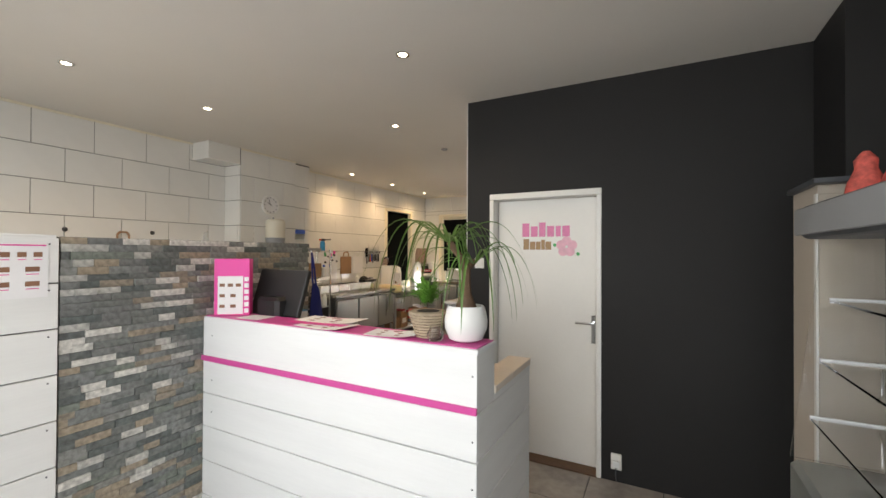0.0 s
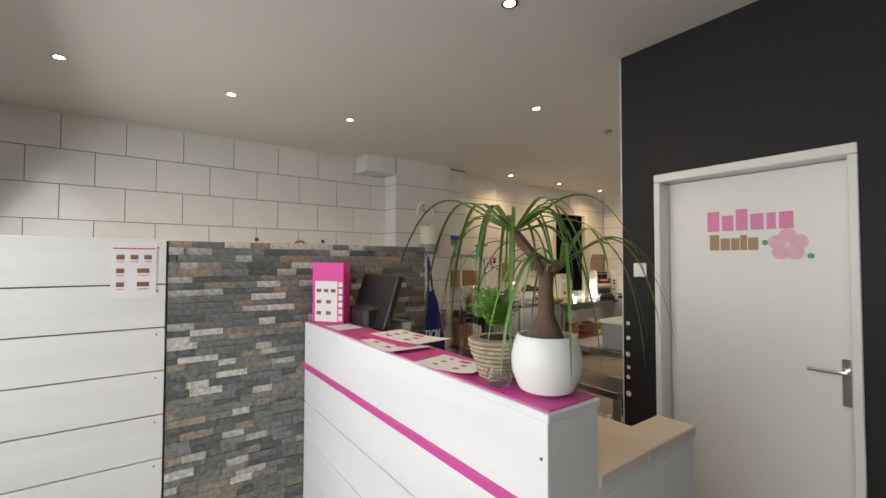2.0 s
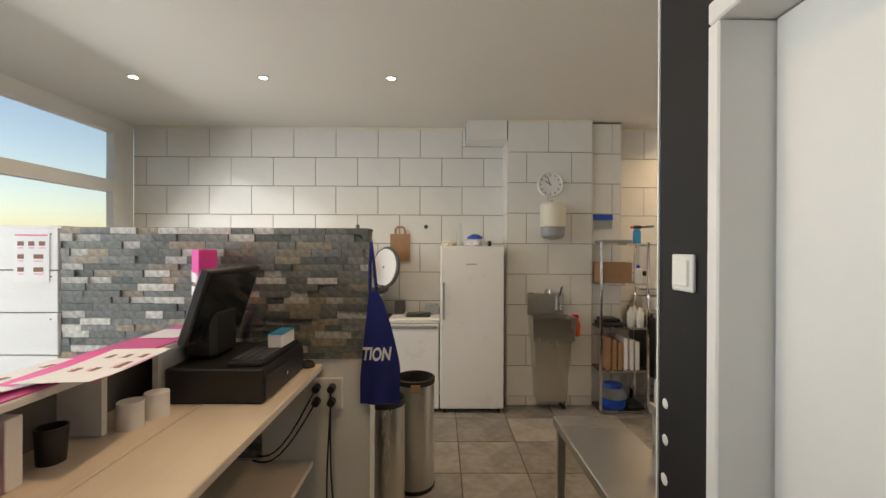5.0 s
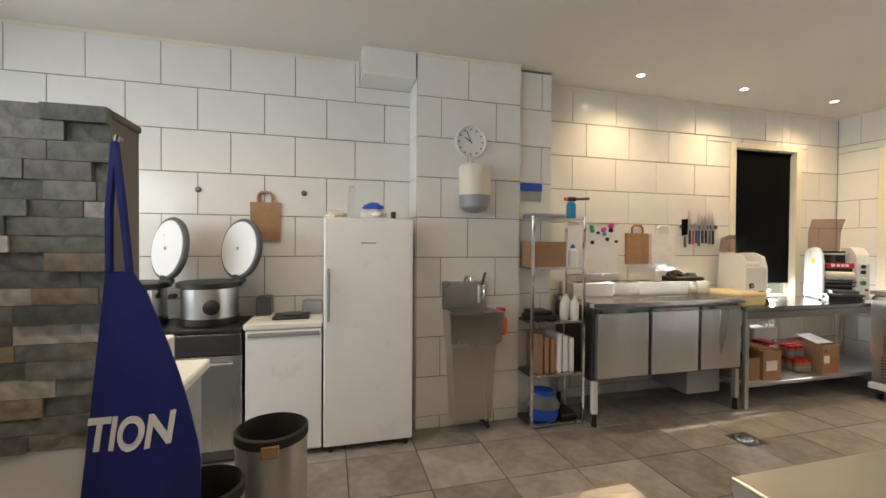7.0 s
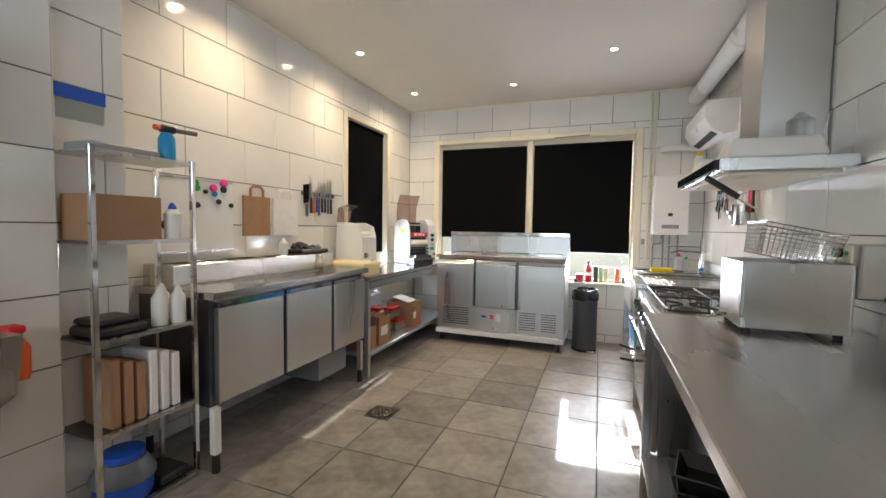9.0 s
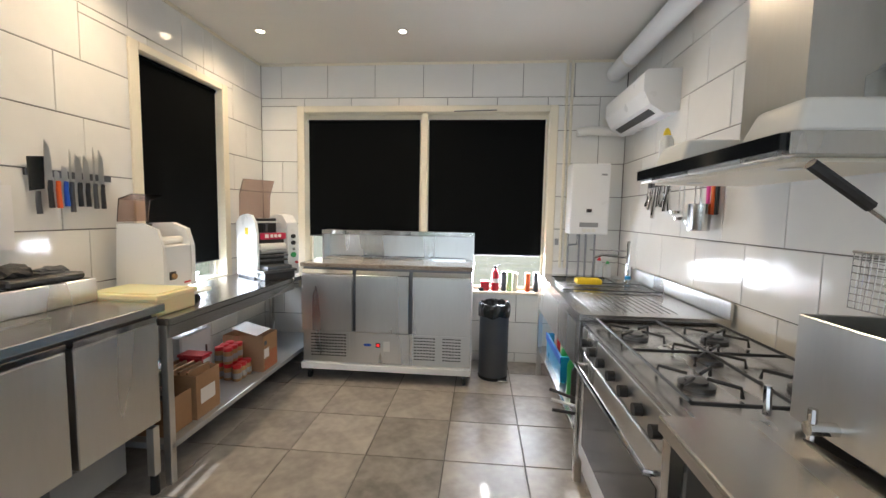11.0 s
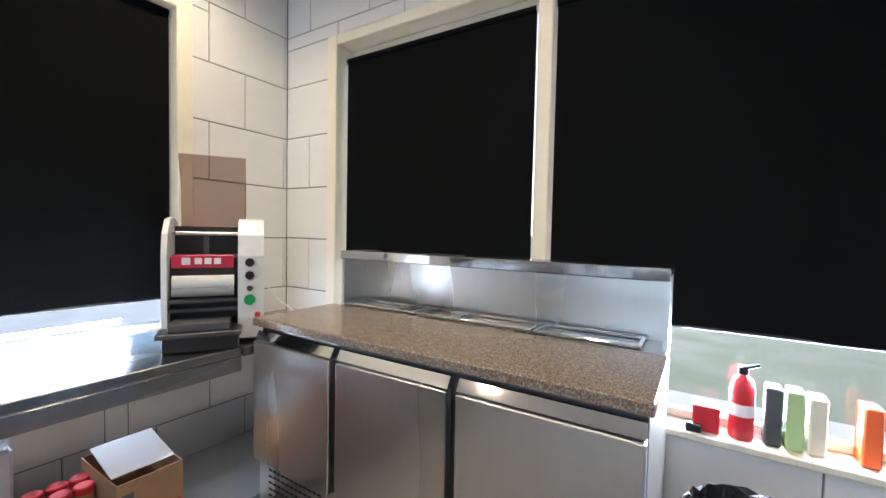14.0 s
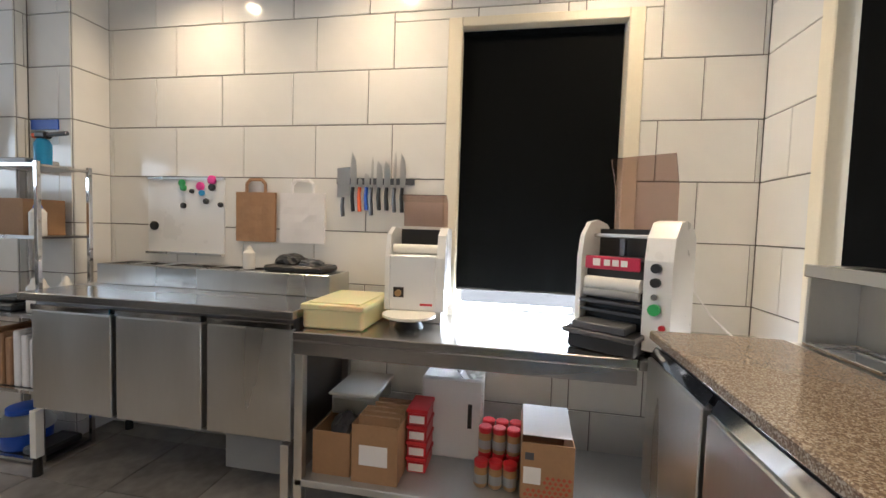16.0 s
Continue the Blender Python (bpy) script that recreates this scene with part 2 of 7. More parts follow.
def lathe(bm, prof, c=(0, 0, 0), seg=28, m=None, caps=True):
    """Turns (radius, height) pairs round the z axis at c."""
    rings, made = [], []
    for r, z in prof:
        ring = [bm.verts.new((c[0] + r * math.cos(k * math.tau / seg), c[1] + r * math.sin(k * math.tau / seg), c[2] + z)) for k in range(seg)]
        rings.append(ring)
        made += ring
    for u, v in zip(rings, rings[1:]):
        for k in range(seg):
            bm.faces.new((u[k], u[(k + 1) % seg], v[(k + 1) % seg], v[k]))
    if caps:
        bm.faces.new(rings[0][::-1]), bm.faces.new(rings[-1])
    if m is not None:
        bmesh.ops.transform(bm, matrix=m, verts=made)
    return bm


def mesh_of(name, bm, material, smooth=False):
    bmesh.ops.recalc_face_normals(bm, faces=bm.faces)
    me = bpy.data.meshes.new(name)
    bm.to_mesh(me)
    bm.free()
    me.materials.append(material)
    if smooth:
        for p in me.polygons:
            p.use_smooth = True
        me.set_sharp_from_angle(angle=radians(35))
    return me


def part(name, bm, material, parent, label="", smooth=False):
    ob = new(name, mesh_of(name, bm, material, smooth))
    ob.parent = parent
    ob.matrix_parent_inverse = Matrix.Translation(parent.location).inverted()
    return tagged(ob, label)


def thing(name, loc, label, category, group="", kind=""):
    ob = new(name)
    ob.location = loc
    ob.empty_display_size = 0.1
    return tagged(ob, label, category, group, kind)


def solid(name, bm, material, label, category="", group="", kind="", smooth=False):
    """A thing that is one mesh."""
    return tagged(new(name, mesh_of(name, bm, material, smooth)), label, category, group, kind)


def B(*a, **k):
    return box(bmesh.new(), *a, **k)


def T(*a, **k):
    return tube(bmesh.new(), *a, **k)


def Lz(*a, **k):
    return lathe(bmesh.new(), *a, **k)


def minus(rect, holes):
    """The rectangles that are left of rect (a0, z0, a1, z1) without the holes."""
    out = [rect]
    for h in holes:
        nxt = []
        for a0, z0, a1, z1 in out:
            if h[0] >= a1 or h[2] <= a0 or h[1] >= z1 or h[3] <= z0:
                nxt.append((a0, z0, a1, z1))
                continue
            if h[1] > z0:
                nxt.append((a0, z0, a1, h[1]))
            if h[3] < z1:
                nxt.append((a0, h[3], a1, z1))
            lo, hi = max(z0, h[1]), min(z1, h[3])
            if h[0] > a0:
                nxt.append((a0, lo, h[0], hi))
            if h[2] < a1:
                nxt.append((h[2], lo, a1, hi))
        out = nxt
    return out


def wall(name, axis, at, thick, rect, holes, material, label):
    """An upright wall along axis 'x' or 'y': its face at 'at', its body reaching to at + thick."""
    bm = bmesh.new()
    for a0, z0, a1, z1 in minus(rect, holes):
        if axis == "x":
            box(bm, a0, min(at, at + thick), z0, a1, max(at, at + thick), z1)
        else:
            box(bm, min(at, at + thick), a0, z0, max(at, at + thick), a1, z1)
    return solid(name, bm, material, label, "wall", kind="structure")


CEIL = 2.86
LX, RX, BY, DY, FY = -4.762, -1.275, 8.047, 3.015, -0.82   # tiled faces, dark wall, shop front

# ---- structure ----
tagged(solid("floor", B(-4.9, -0.9, -0.15, 1.8, 8.2, -0.006), M["fgrout"], "grey floor with dark joints"), kind="structure", category="floor")
solid("ceiling", B(-4.9, -0.9, CEIL, 1.8, 8.2, CEIL + 0.12), M["ceil"], "smooth white painted ceiling with recessed lamps", "ceiling", kind="structure")
solid("ground", B(-400, -400, -0.4, 400, 400, -0.2), M["ground"], "grassy ground outside the building", "ground", kind="structure")

LWIN = (6.49, 0.86, 7.485, 2.485)       # y0, z0, y1, z1 of the side window
BWIN = (-4.395, 0.67, -1.885, 2.46)    # x0, z0, x1, z1 of the back window
w_left = wall("wall_west", "y", LX - 0.006, -0.16, (FY, -0.15, BY + 0.2, CEIL), [LWIN], M["grout"], "white tiled wall with dark joints")
w_back = wall("wall_north", "x", BY + 0.006, 0.22, (LX, -0.15, RX, CEIL), [BWIN], M["grout"], "white tiled wall round a wide window")
w_right = wall("wall_east", "y", RX + 0.006, 0.14, (DY + 0.14, -0.15, BY + 0.2, CEIL), [], M["grout"], "white tiled kitchen wall behind the cooking line")
DOOR = (-1.196, -0.15, -0.34, 2.078)
w_dark = wall("wall_dark", "x", DY, 0.14, (-1.397, -0.15, 0.83, CEIL), [DOOR], M["dark"], "matt black painted wall with a white door")
wall("wall_dark_return", "y", 0.83, 0.14, (2.55, -0.15, 3.12, CEIL), [], M["dark"], "matt black painted side wall")
wall("wall_shop_side", "y", 1.7, 0.14, (FY, -0.15, 2.55, CEIL), [], M["dark"], "matt black painted shop wall")
wall("wall_shop_step", "x", 2.55, 0.14, (0.97, -0.15, 1.84, CEIL), [], M["dark"], "matt black painted wall step")
wall("wall_store", "x", 4.1, 0.1, (-1.13, -0.15, 0.83, CEIL), [], M["white"], "plain wall closing the room behind the door")

# edge bead on the free end of the dark wall
solid("trim", B(-1.404, DY - 0.004, 0, -1.3975, DY + 0.144, CEIL - 0.002), M["white"], "thin white corner bead with chipped paint", "trim", kind="structure")

# pillar beside the fridge and its shallower step
PX = -4.465
w_pil = solid("wall_pillar", B(LX - 0.003, 3.126, 0, PX - 0.006, 3.975, CEIL - 0.002), M["grout"], "white tiled pillar standing out of the wall", "pillar", kind="structure")
w_pil2 = solid("wall_pillar_step", B(LX - 0.003, 3.982, 0, -4.536, 4.29, CEIL - 0.002), M["grout"], "white tiled shallow pillar", "pillar", kind="structure")
w_sof = solid("wall_soffit", B(LX - 0.003, 2.72, 2.66, PX - 0.006, 3.118, CEIL - 0.002), M["tile"], "small tiled box under the ceiling", "trim", kind="structure")

# thin cream bead where the tiles meet the ceiling
for q in ((LX, FY, LX + 0.012, 2.715), (PX, 3.126, PX + 0.012, 3.975), (LX, 4.30, LX + 0.012, BY - 0.014), (LX + 0.013, BY - 0.012, RX - 0.013, BY), (RX - 0.012, DY + 0.1, RX, BY)):
    solid("trim", B(q[0], q[1], 2.838, q[2], q[3], CEIL - 0.001), M["cream"], "thin cream bead along the ceiling edge", "trim", kind="structure")

# shop front: piers, rails and glass
fb = bmesh.new()
for z0, z1 in ((-0.15, 0.25), (2.12, 2.24), (2.72, CEIL)):
    box(fb, LX, FY - 0.08, z0, 1.7, FY, z1)
for x0, x1 in ((LX, -4.50), (-2.9, -2.8), (-1.2, -1.1), (0.4, 0.5), (1.6, 1.7)):
    for z0, z1 in ((0.25, 2.12), (2.24, 2.72)):
        box(fb, x0, FY - 0.08, z0, x1, FY, z1)
solid("window_shopfront", fb, M["white"], "white shop window frame with transom lights", "window", kind="structure")
pb = B(LX, FY - 0.045, 0.2, 1.7, FY - 0.039, 2.75)
pane = solid("window_shopfront_pane", pb, M["glass"], "clear shop window glass", "window pane", kind="structure")
pane.visible_shadow = False
M["slab"] = mat("pale_outdoor_slab", (0.62, 0.60, 0.56), 0.9, vary=0.15, scale=2)
# made-up pale slab, added so the gap under the side blind looks bright
solid("bright_slab_side", B(-16, 3.0, -0.2, -5.0, 13.0, -0.13), M["slab"], "made-up pale slab outside that brightens the side window gap", "pavement", kind="structure")
solid("pavement_back", B(-4.9, 8.4, -0.2, 4, 11.0, -0.14), M["slab"], "pale concrete slabs behind the building", "pavement", kind="structure")
solid("pavement", B(-30, -12, -0.2, 30, FY - 0.3, -0.12), M["pave"], "grey paving outside the shop window", "pavement", kind="structure")


def tiles(parent, axis, at, face, rect, holes, w, h, z_top, start, shift, material, name="tile", gap=0.004, t=0.006, cache={}):
    """Running-bond tiles on a wall face; face is +1 or -1 for the side that they look to."""
    a0, z0, a1, z1 = rect
    row, z = 0, z_top
    while z > z0:
        lo, hi = max(z0, z - h), min(z1, z)
        a = start + (shift if row % 2 else 0)
        while a > a0:
            a -= w
        while a < a1:
            for r in minus((max(a, a0), lo, min(a + w, a1), hi), holes):
                ww, hh = round(r[2] - r[0] - gap, 3), round(r[3] - r[1] - gap, 3)
                if ww < 0.012 or hh < 0.012:
                    continue
                key = (name, axis, face, ww, hh)
                if key not in cache:
                    bm, e = bmesh.new(), 0.0018
                    box(bm, -ww / 2, 0, -hh / 2, ww / 2, t, hh / 2)
                    for v in bm.verts:
                        if v.co.y > t / 2:
                            v.co.x -= math.copysign(e, v.co.x)
                            v.co.z -= math.copysign(e, v.co.z)
                    turn = {("x", 1): 0, ("x", -1): 180, ("y", 1): -90, ("y", -1): 90}[(axis, face)]
                    bmesh.ops.transform(bm, matrix=pose(0, 0, 0, 0, 0, turn), verts=bm.verts)
                    cache[key] = mesh_of(name, bm, material)
                ob = new(name, cache[key])
                ca, cz = (r[0] + r[2]) / 2, (r[1] + r[3]) / 2
                j = random.uniform(-0.0004, 0.0004)
                ob.location = (ca, at - face * (t - 0.0) + j, cz) if axis == "x" else (at - face * t + j, ca, cz)
                ob.parent = parent
            a += w
        z -= h
        row += 1

# ---- shop: partition, counter and door ----
PT = 1.662
partition = thing("partition", (-2.36, 0.7, 0), "low partition wall with slate cladding and white planks", "partition", kind="structure")
part("core", B(-2.42, -0.75, 0, -2.302, 2.112, PT - 0.012), M["grout"], partition)
part("cap", B(-2.425, -0.75, PT - 0.011, -2.303, 0.672, PT + 0.010, bev=0.003), M["plank"], partition, "white-washed cap board")
part("edge", B(-2.425, 0.676, PT - 0.011, -2.300, 2.116, PT + 0.004, bev=0.003), M["grout"], partition, "rough mortar edge")
part("end_board", B(-2.42, 2.113, 0, -2.290, 2.128, 1.03), M["white"], partition)
k = 0
zz = PT
while zz > 0.02:
    lo = max(0.01, zz - 0.199)
    part("plank", B(-2.301, -0.75, lo + 0.003, -2.281, 0.672, zz - 0.003, bev=0.002), M["plank"], partition)
    for yy in (0.64, -0.1):
        part("nail", T([(-2.2815, yy, zz - 0.03), (-2.2795, yy, zz - 0.03)], 0.004), M["dsteel"], partition)
    zz = lo
part("white_panel", B(-2.301, 1.60, 0.35, -2.292, 2.112, 1.075), M["white"], partition, "white painted board under the cladding")

counter = thing("shop_counter", (-1.4, 1.6, 0), "white-washed plank sales counter with a pink stripe", "counter")
CY, CX0, CX1 = 1.318, -2.281, -0.582
for z0, z1 in ((0.02, 0.225), (0.225, 0.42), (0.42, 0.613), (0.613, 0.80), (0.80, 0.985), (0.985, 1.222)):
    part("plank", B(CX0, CY, z0 + 0.003, CX1, CY + 0.02, z1 - 0.003, bev=0.002), M["plankx"], counter)
    part("side_plank", B(CX1 - 0.021, CY + 0.021, z0 + 0.003, CX1 - 0.001, 1.508 if z1 > 1.1 else 2.03, min(z1, 1.215) - 0.003, bev=0.002), M["plank"], counter)
part("backing", B(CX0, CY + 0.021, 0.02, CX1 - 0.022, CY + 0.045, 1.20), M["grout"], counter)
part("stripe", B(CX0 - 0.004, CY - 0.012, 0.985, CX1 + 0.002, CY + 0.001, 1.013, bev=0.002), M["pink"], counter, "pink painted stripe")
part("ledge", B(CX0 + 0.004, CY - 0.002, 1.213, CX1 + 0.004, 1.515, 1.233, bev=0.003), M["plankx"], counter)
part("ledge_top", B(CX0 + 0.006, CY + 0.012, 1.2335, CX1 - 0.006, 1.508, 1.2375), M["pink"], counter, "pink painted ledge")
part("back_board", B(CX0, 1.46, 1.035, -1.78, 1.48, 1.212), M["plankx"], counter)
for x in (-1.55, -1.17, -0.80):
    part("divider", B(x, 1.345, 1.032, x + 0.02, 1.49, 1.212), M["plankx"], counter)
part("worktop", B(CX0, 1.345, 1.0, -0.605, 1.625, 1.028, bev=0.003), M["wood"], counter, "pale board worktop")
part("worktop_front", B(CX0, 1.630, 1.0, -0.605, 1.905, 1.028, bev=0.003), M["wood"], counter, "pale board worktop")
part("side_cap", B(-0.70, 1.512, 1.012, CX1 + 0.004, 1.74, 1.045, bev=0.003), M["wood"], counter)
part("side_cap", B(-0.70, 1.744, 1.012, CX1 + 0.004, 2.035, 1.045, bev=0.003), M["wood"], counter)
part("side_step", B(-0.604, 1.508, 0.984, CX1 - 0.001, 2.03, 1.011), M["plank"], counter)
part("inner_board", B(-0.70, 1.905, 0.02, -0.604, 2.03, 1.011), M["plankx"], counter)
part("lower_shelf", B(CX0, 1.40, 0.55, -0.71, 1.86, 0.575), M["wood"], counter)
for z in (1.13, 0.88, 0.70):
    for x in (-0.60, -2.2):
        part("nail", T([(x, CY - 0.0015, z), (x, CY + 0.001, z)], 0.004), M["dsteel"], counter)

# door in the dark wall
fr = thing("door_1", (-0.77, DY, 0), "closed white door with a pink and gold logo", "door", kind="structure")
fb = bmesh.new()
box(fb, DOOR[0], DY - 0.012, 0, DOOR[0] + 0.034, DY + 0.14, 2.03, bev=0.004)
box(fb, DOOR[2] - 0.034, DY - 0.012, 0, DOOR[2], DY + 0.14, 2.03, bev=0.004)
box(fb, DOOR[0], DY - 0.012, 2.032, DOOR[2], DY + 0.14, 2.078, bev=0.004)
part("door_frame", fb, M["white"], fr)
leaf = part("door_leaf", B(DOOR[0] + 0.037, DY + 0.10, 0.015, DOOR[2] - 0.037, DY + 0.138, 2.029, bev=0.003), M["white"], fr)
part("threshold", B(DOOR[0], DY - 0.01, 0.0, DOOR[2], DY + 0.12, 0.013), M["bark"], fr, "worn wooden threshold")
hb = B(-0.425, DY + 0.091, 0.93, -0.392, DY + 0.0995, 1.14, bev=0.004)
tube(hb, [(-0.408, DY + 0.095, 1.085), (-0.408, DY + 0.05, 1.085), (-0.43, DY + 0.046, 1.085), (-0.53, DY + 0.046, 1.085)], 0.009)
part("door_handle", hb, M["chrome"], fr, "polished lever handle")


# the sign is drawn as plain blocks: a row of pink ones over a row of gold ones, and a blossom
LY = DY + 0.0995
for x, w, h in ((-0.955, 0.058, 0.108), (-0.885, 0.054, 0.083), (-0.820, 0.052, 0.112), (-0.756, 0.056, 0.083), (-0.688, 0.038, 0.083), (-0.638, 0.056, 0.083)):
    part("logo_block", B(x, LY - 0.0012, 1.735, x + w, LY, 1.735 + h, bev=0.0005), M["logo"], fr, "pink logo block")
gb = []
for x, w, h in ((-0.945, 0.046, 0.085), (-0.893, 0.044, 0.064), (-0.844, 0.038, 0.064), (-0.802, 0.030, 0.078), (-0.768, 0.044, 0.064)):
    gb.append((x, LY - 0.0012, 1.632, x + w, LY, 1.632 + h))
M["gold"] = mat("gold_brown_print", (0.36, 0.21, 0.09), 0.4)
M["blossom"] = mat("blossom_pink", (0.80, 0.45, 0.56), 0.5, vary=0.2, scale=20)
for q in gb:
    part("logo_block", B(*q), M["gold"], fr, "gold-brown logo block")
bb = bmesh.new()
for k in range(5):
    a = k * math.tau / 5 + 0.3
    lathe(bb, [(0.036, -0.001), (0.036, 0.001)], (0, 0, 0), 14, Matrix.Translation((-0.605 + 0.045 * math.cos(a), LY - 0.002 - 0.0004 * k, 1.655 + 0.045 * math.sin(a))) @ pose(0, 0, 0, 90))
part("blossom", bb, M["blossom"], fr, "pink blossom")
lb = bmesh.new()
for x, z in ((-0.695, 1.668), (-0.52, 1.60)):
    lathe(lb, [(0.014, -0.001), (0.014, 0.001)], (0, 0, 0), 8, Matrix.Translation((x, LY - 0.002, z)) @ pose(0, 0, 0, 90))
part("sprig", lb, M["green"], fr, "green leaf")

sw = thing("light_switch", (-1.284, DY, 1.52), "white square light switch on the dark wall", "light switch")
part("plate", B(-1.325, DY - 0.011, 1.478, -1.245, DY - 0.0002, 1.562, bev=0.003), M["plastic"], sw)
part("rocker", B(-1.313, DY - 0.016, 1.490, -1.257, DY - 0.0112, 1.550, bev=0.002), M["plastic"], sw)
so = thing("wall_socket", (-0.24, DY, 0.12), "white socket with a plug low on the dark wall", "socket")
part("plate", B(-0.275, DY - 0.02, 0.09, -0.205, DY - 0.0002, 0.20, bev=0.004), M["plastic"], so)
part("plug", B(-0.262, DY - 0.05, 0.115, -0.218, DY - 0.0205, 0.16, bev=0.004), M["appl"], so)
part("cable", T([(-0.24, DY - 0.04, 0.112), (-0.242, DY - 0.035, 0.06), (-0.24, DY - 0.012, 0.01)], 0.004), M["dgrey"], so)
random.seed(3)
for k, z in enumerate((1.19, 1.10, 1.0, 0.92, 0.86, 0.76, 0.55)):
    hb = Lz([(0.012 + 0.006 * random.random(), -0.001), (0.010, 0.0012)], (0, 0, 0), 7, Matrix.Translation((-1.372 + 0.006 * random.random(), DY - 0.0012, z)) @ pose(0, 0, 0, 90))
    solid("filler_patch", hb, M["white"], "white filler patch on the dark wall", "wall patch", "filler patches", smooth=False)

# ---- things on and behind the counter ----
LT = 1.238


def sheet(x, y, z, w, d, turn, curl=0.0, mat_name="paper", dots=0, tilt=0):
    """A printed sheet lying or hanging; dots: rows of small dish pictures."""
    o = thing("menu_sheet", (x, y, z), "white printed menu sheet with rows of dish pictures", "paper", "menu sheets")
    m = pose(x, y, z, tilt, 0, turn)
    bm = bmesh.new()
    nx = 8
    rows = []
    for i in range(nx + 1):
        u = i / nx - 0.5
        rows.append([bm.verts.new((u * w, v * d, 0.0015 + curl * (u * 2) ** 2 * (1 if u > 0 else 0.3))) for v in (-0.5, 0.5)])
    for a, b in zip(rows, rows[1:]):
        bm.faces.new((a[0], b[0], b[1], a[1]))
    g = bmesh.ops.extrude_face_region(bm, geom=bm.faces[:])
    for v in [e for e in g["geom"] if isinstance(e, bmesh.types.BMVert)]:
        v.co.z += 0.0008
    bmesh.ops.transform(bm, matrix=m, verts=bm.verts)
    part("sheet", bm, M["paper"], o)
    if dots:
        db, tb = bmesh.new(), bmesh.new()
        for r in range(3):
            for c in range(3 if r == 0 else 2):
                cx = (-0.30 + 0.3 * c) * w if r == 0 else (-0.3 + 0.5 * c) * w
                cy = (0.30 - 0.27 * r) * d
                ww = 0.085 * w * (1.6 if r and c else 1)
                part("dish_picture", box(bmesh.new(), cx - ww, cy - 0.045 * d, 0.0026, cx + ww, cy + 0.045 * d, 0.0036, m=m), M["ink"], o)
                part("print_line", box(bmesh.new(), cx - ww * 0.9, cy - 0.10 * d, 0.0026, cx + ww * 0.9, cy - 0.085 * d, 0.0032, m=m), M["pinkp"], o)
        box(tb, -0.46 * w, 0.46 * d, 0.0026, 0.46 * w, 0.485 * d, 0.0032)
        bmesh.ops.transform(tb, matrix=m, verts=tb.verts)
        part("print_line", tb, M["pinkp"], o)
    return o


wm = sheet(0, 0, 0, 0.165, 0.225, 0, 0, dots=1)
wm.matrix_basis = pose(-2.2795, 0.553, 1.52, 90, 0, 90)
tagged(wm, "white printed menu sheet taped to the plank wall")
sheet(-1.02, 1.405, LT, 0.24, 0.15, 12, 0.012, dots=1)
sheet(-1.42, 1.40, LT, 0.30, 0.17, -4, 0.01, dots=1)
fl_ = sheet(-1.50, 1.52, LT + 0.004, 0.36, 0.17, 6, 0.01, dots=1)
part("pink_margin", box(bmesh.new(), -0.18, -0.135, 0.0015, 0.18, -0.086, 0.0024, m=pose(-1.50, 1.52, LT + 0.004, 0, 0, 6)), M["pinkp"], fl_, "pink printed margin")
sheet(-1.95, 1.41, LT, 0.16, 0.13, 3)

bg = thing("carrier_bag", (-2.16, 1.42, LT), "upright pink paper carrier bag with a menu sheet", "paper bag")
part("body", B(-2.255, 1.385, LT, -2.065, 1.455, LT + 0.325, bev=0.003), M["pinkp"], bg)
part("menu", B(-2.235, 1.3825, LT + 0.008, -2.10, 1.3845, LT + 0.225), M["paper"], bg)
db = bmesh.new()
for r in range(3):
    for c in range(3 if r == 0 else 2):
        db = bmesh.new()
        box(db, -2.225 + 0.043 * c * (1 if r == 0 else 1.35), 1.3812, LT + 0.165 - 0.06 * r, -2.197 + 0.043 * c * (1 if r == 0 else 1.35), 1.3824, LT + 0.183 - 0.06 * r)
        part("dish_picture", db, M["ink"], bg)
wb = bmesh.new()
for i in range(6):
    wb = bmesh.new()
    box(wb, -2.093, 1.3825, LT + 0.015 + 0.036 * i, -2.070, 1.3845, LT + 0.040 + 0.036 * i)
    part("lettering_bar", wb, M["paper"], bg)

bg.rotation_euler.z = radians(38)

rg = thing("cash_register", (-1.98, 1.7, 1.03), "black touch-screen till on a black cash drawer", "cash register")
part("drawer", B(-2.20, 1.50, 1.029, -1.78, 1.84, 1.15, bev=0.005), M["black"], rg)
part("drawer_front", B(-2.19, 1.8405, 1.035, -1.79, 1.846, 1.125, bev=0.002), M["black"], rg)
part("lock", T([(-1.98, 1.846, 1.08), (-1.98, 1.853, 1.08)], 0.008), M["chrome"], rg)
ms = pose(-1.98, 1.60, 1.36, -18, 0, 0)
part("screen_housing", box(bmesh.new(), -0.20, -0.02, -0.14, 0.20, 0.015, 0.14, bev=0.006, m=ms), M["black"], rg)
part("screen", box(bmesh.new(), -0.185, 0.0155, -0.122, 0.185, 0.017, 0.122, m=ms), M["screen"], rg)
part("stand", box(bmesh.new(), -0.09, -0.06, 1.151, 0.09, 0.06, 1.34, bev=0.02, m=pose(-1.98, 1.555, 0, 0, 0, 0)), M["black"], rg)
kb = B(-2.17, 1.70, 1.1505, -1.81, 1.83, 1.168, bev=0.004)
keyb = part("keyboard", kb, M["black"], rg)
for i in range(12):
    for j in range(4):
        part("key", B(-2.16 + 0.0285 * i, 1.712 + 0.028 * j, 1.1685, -2.136 + 0.0285 * i, 1.736 + 0.028 * j, 1.174), M["dgrey"], keyb)
bx = thing("tissue_box", (-2.05, 1.79, 1.175), "small white and blue printed box", "box")
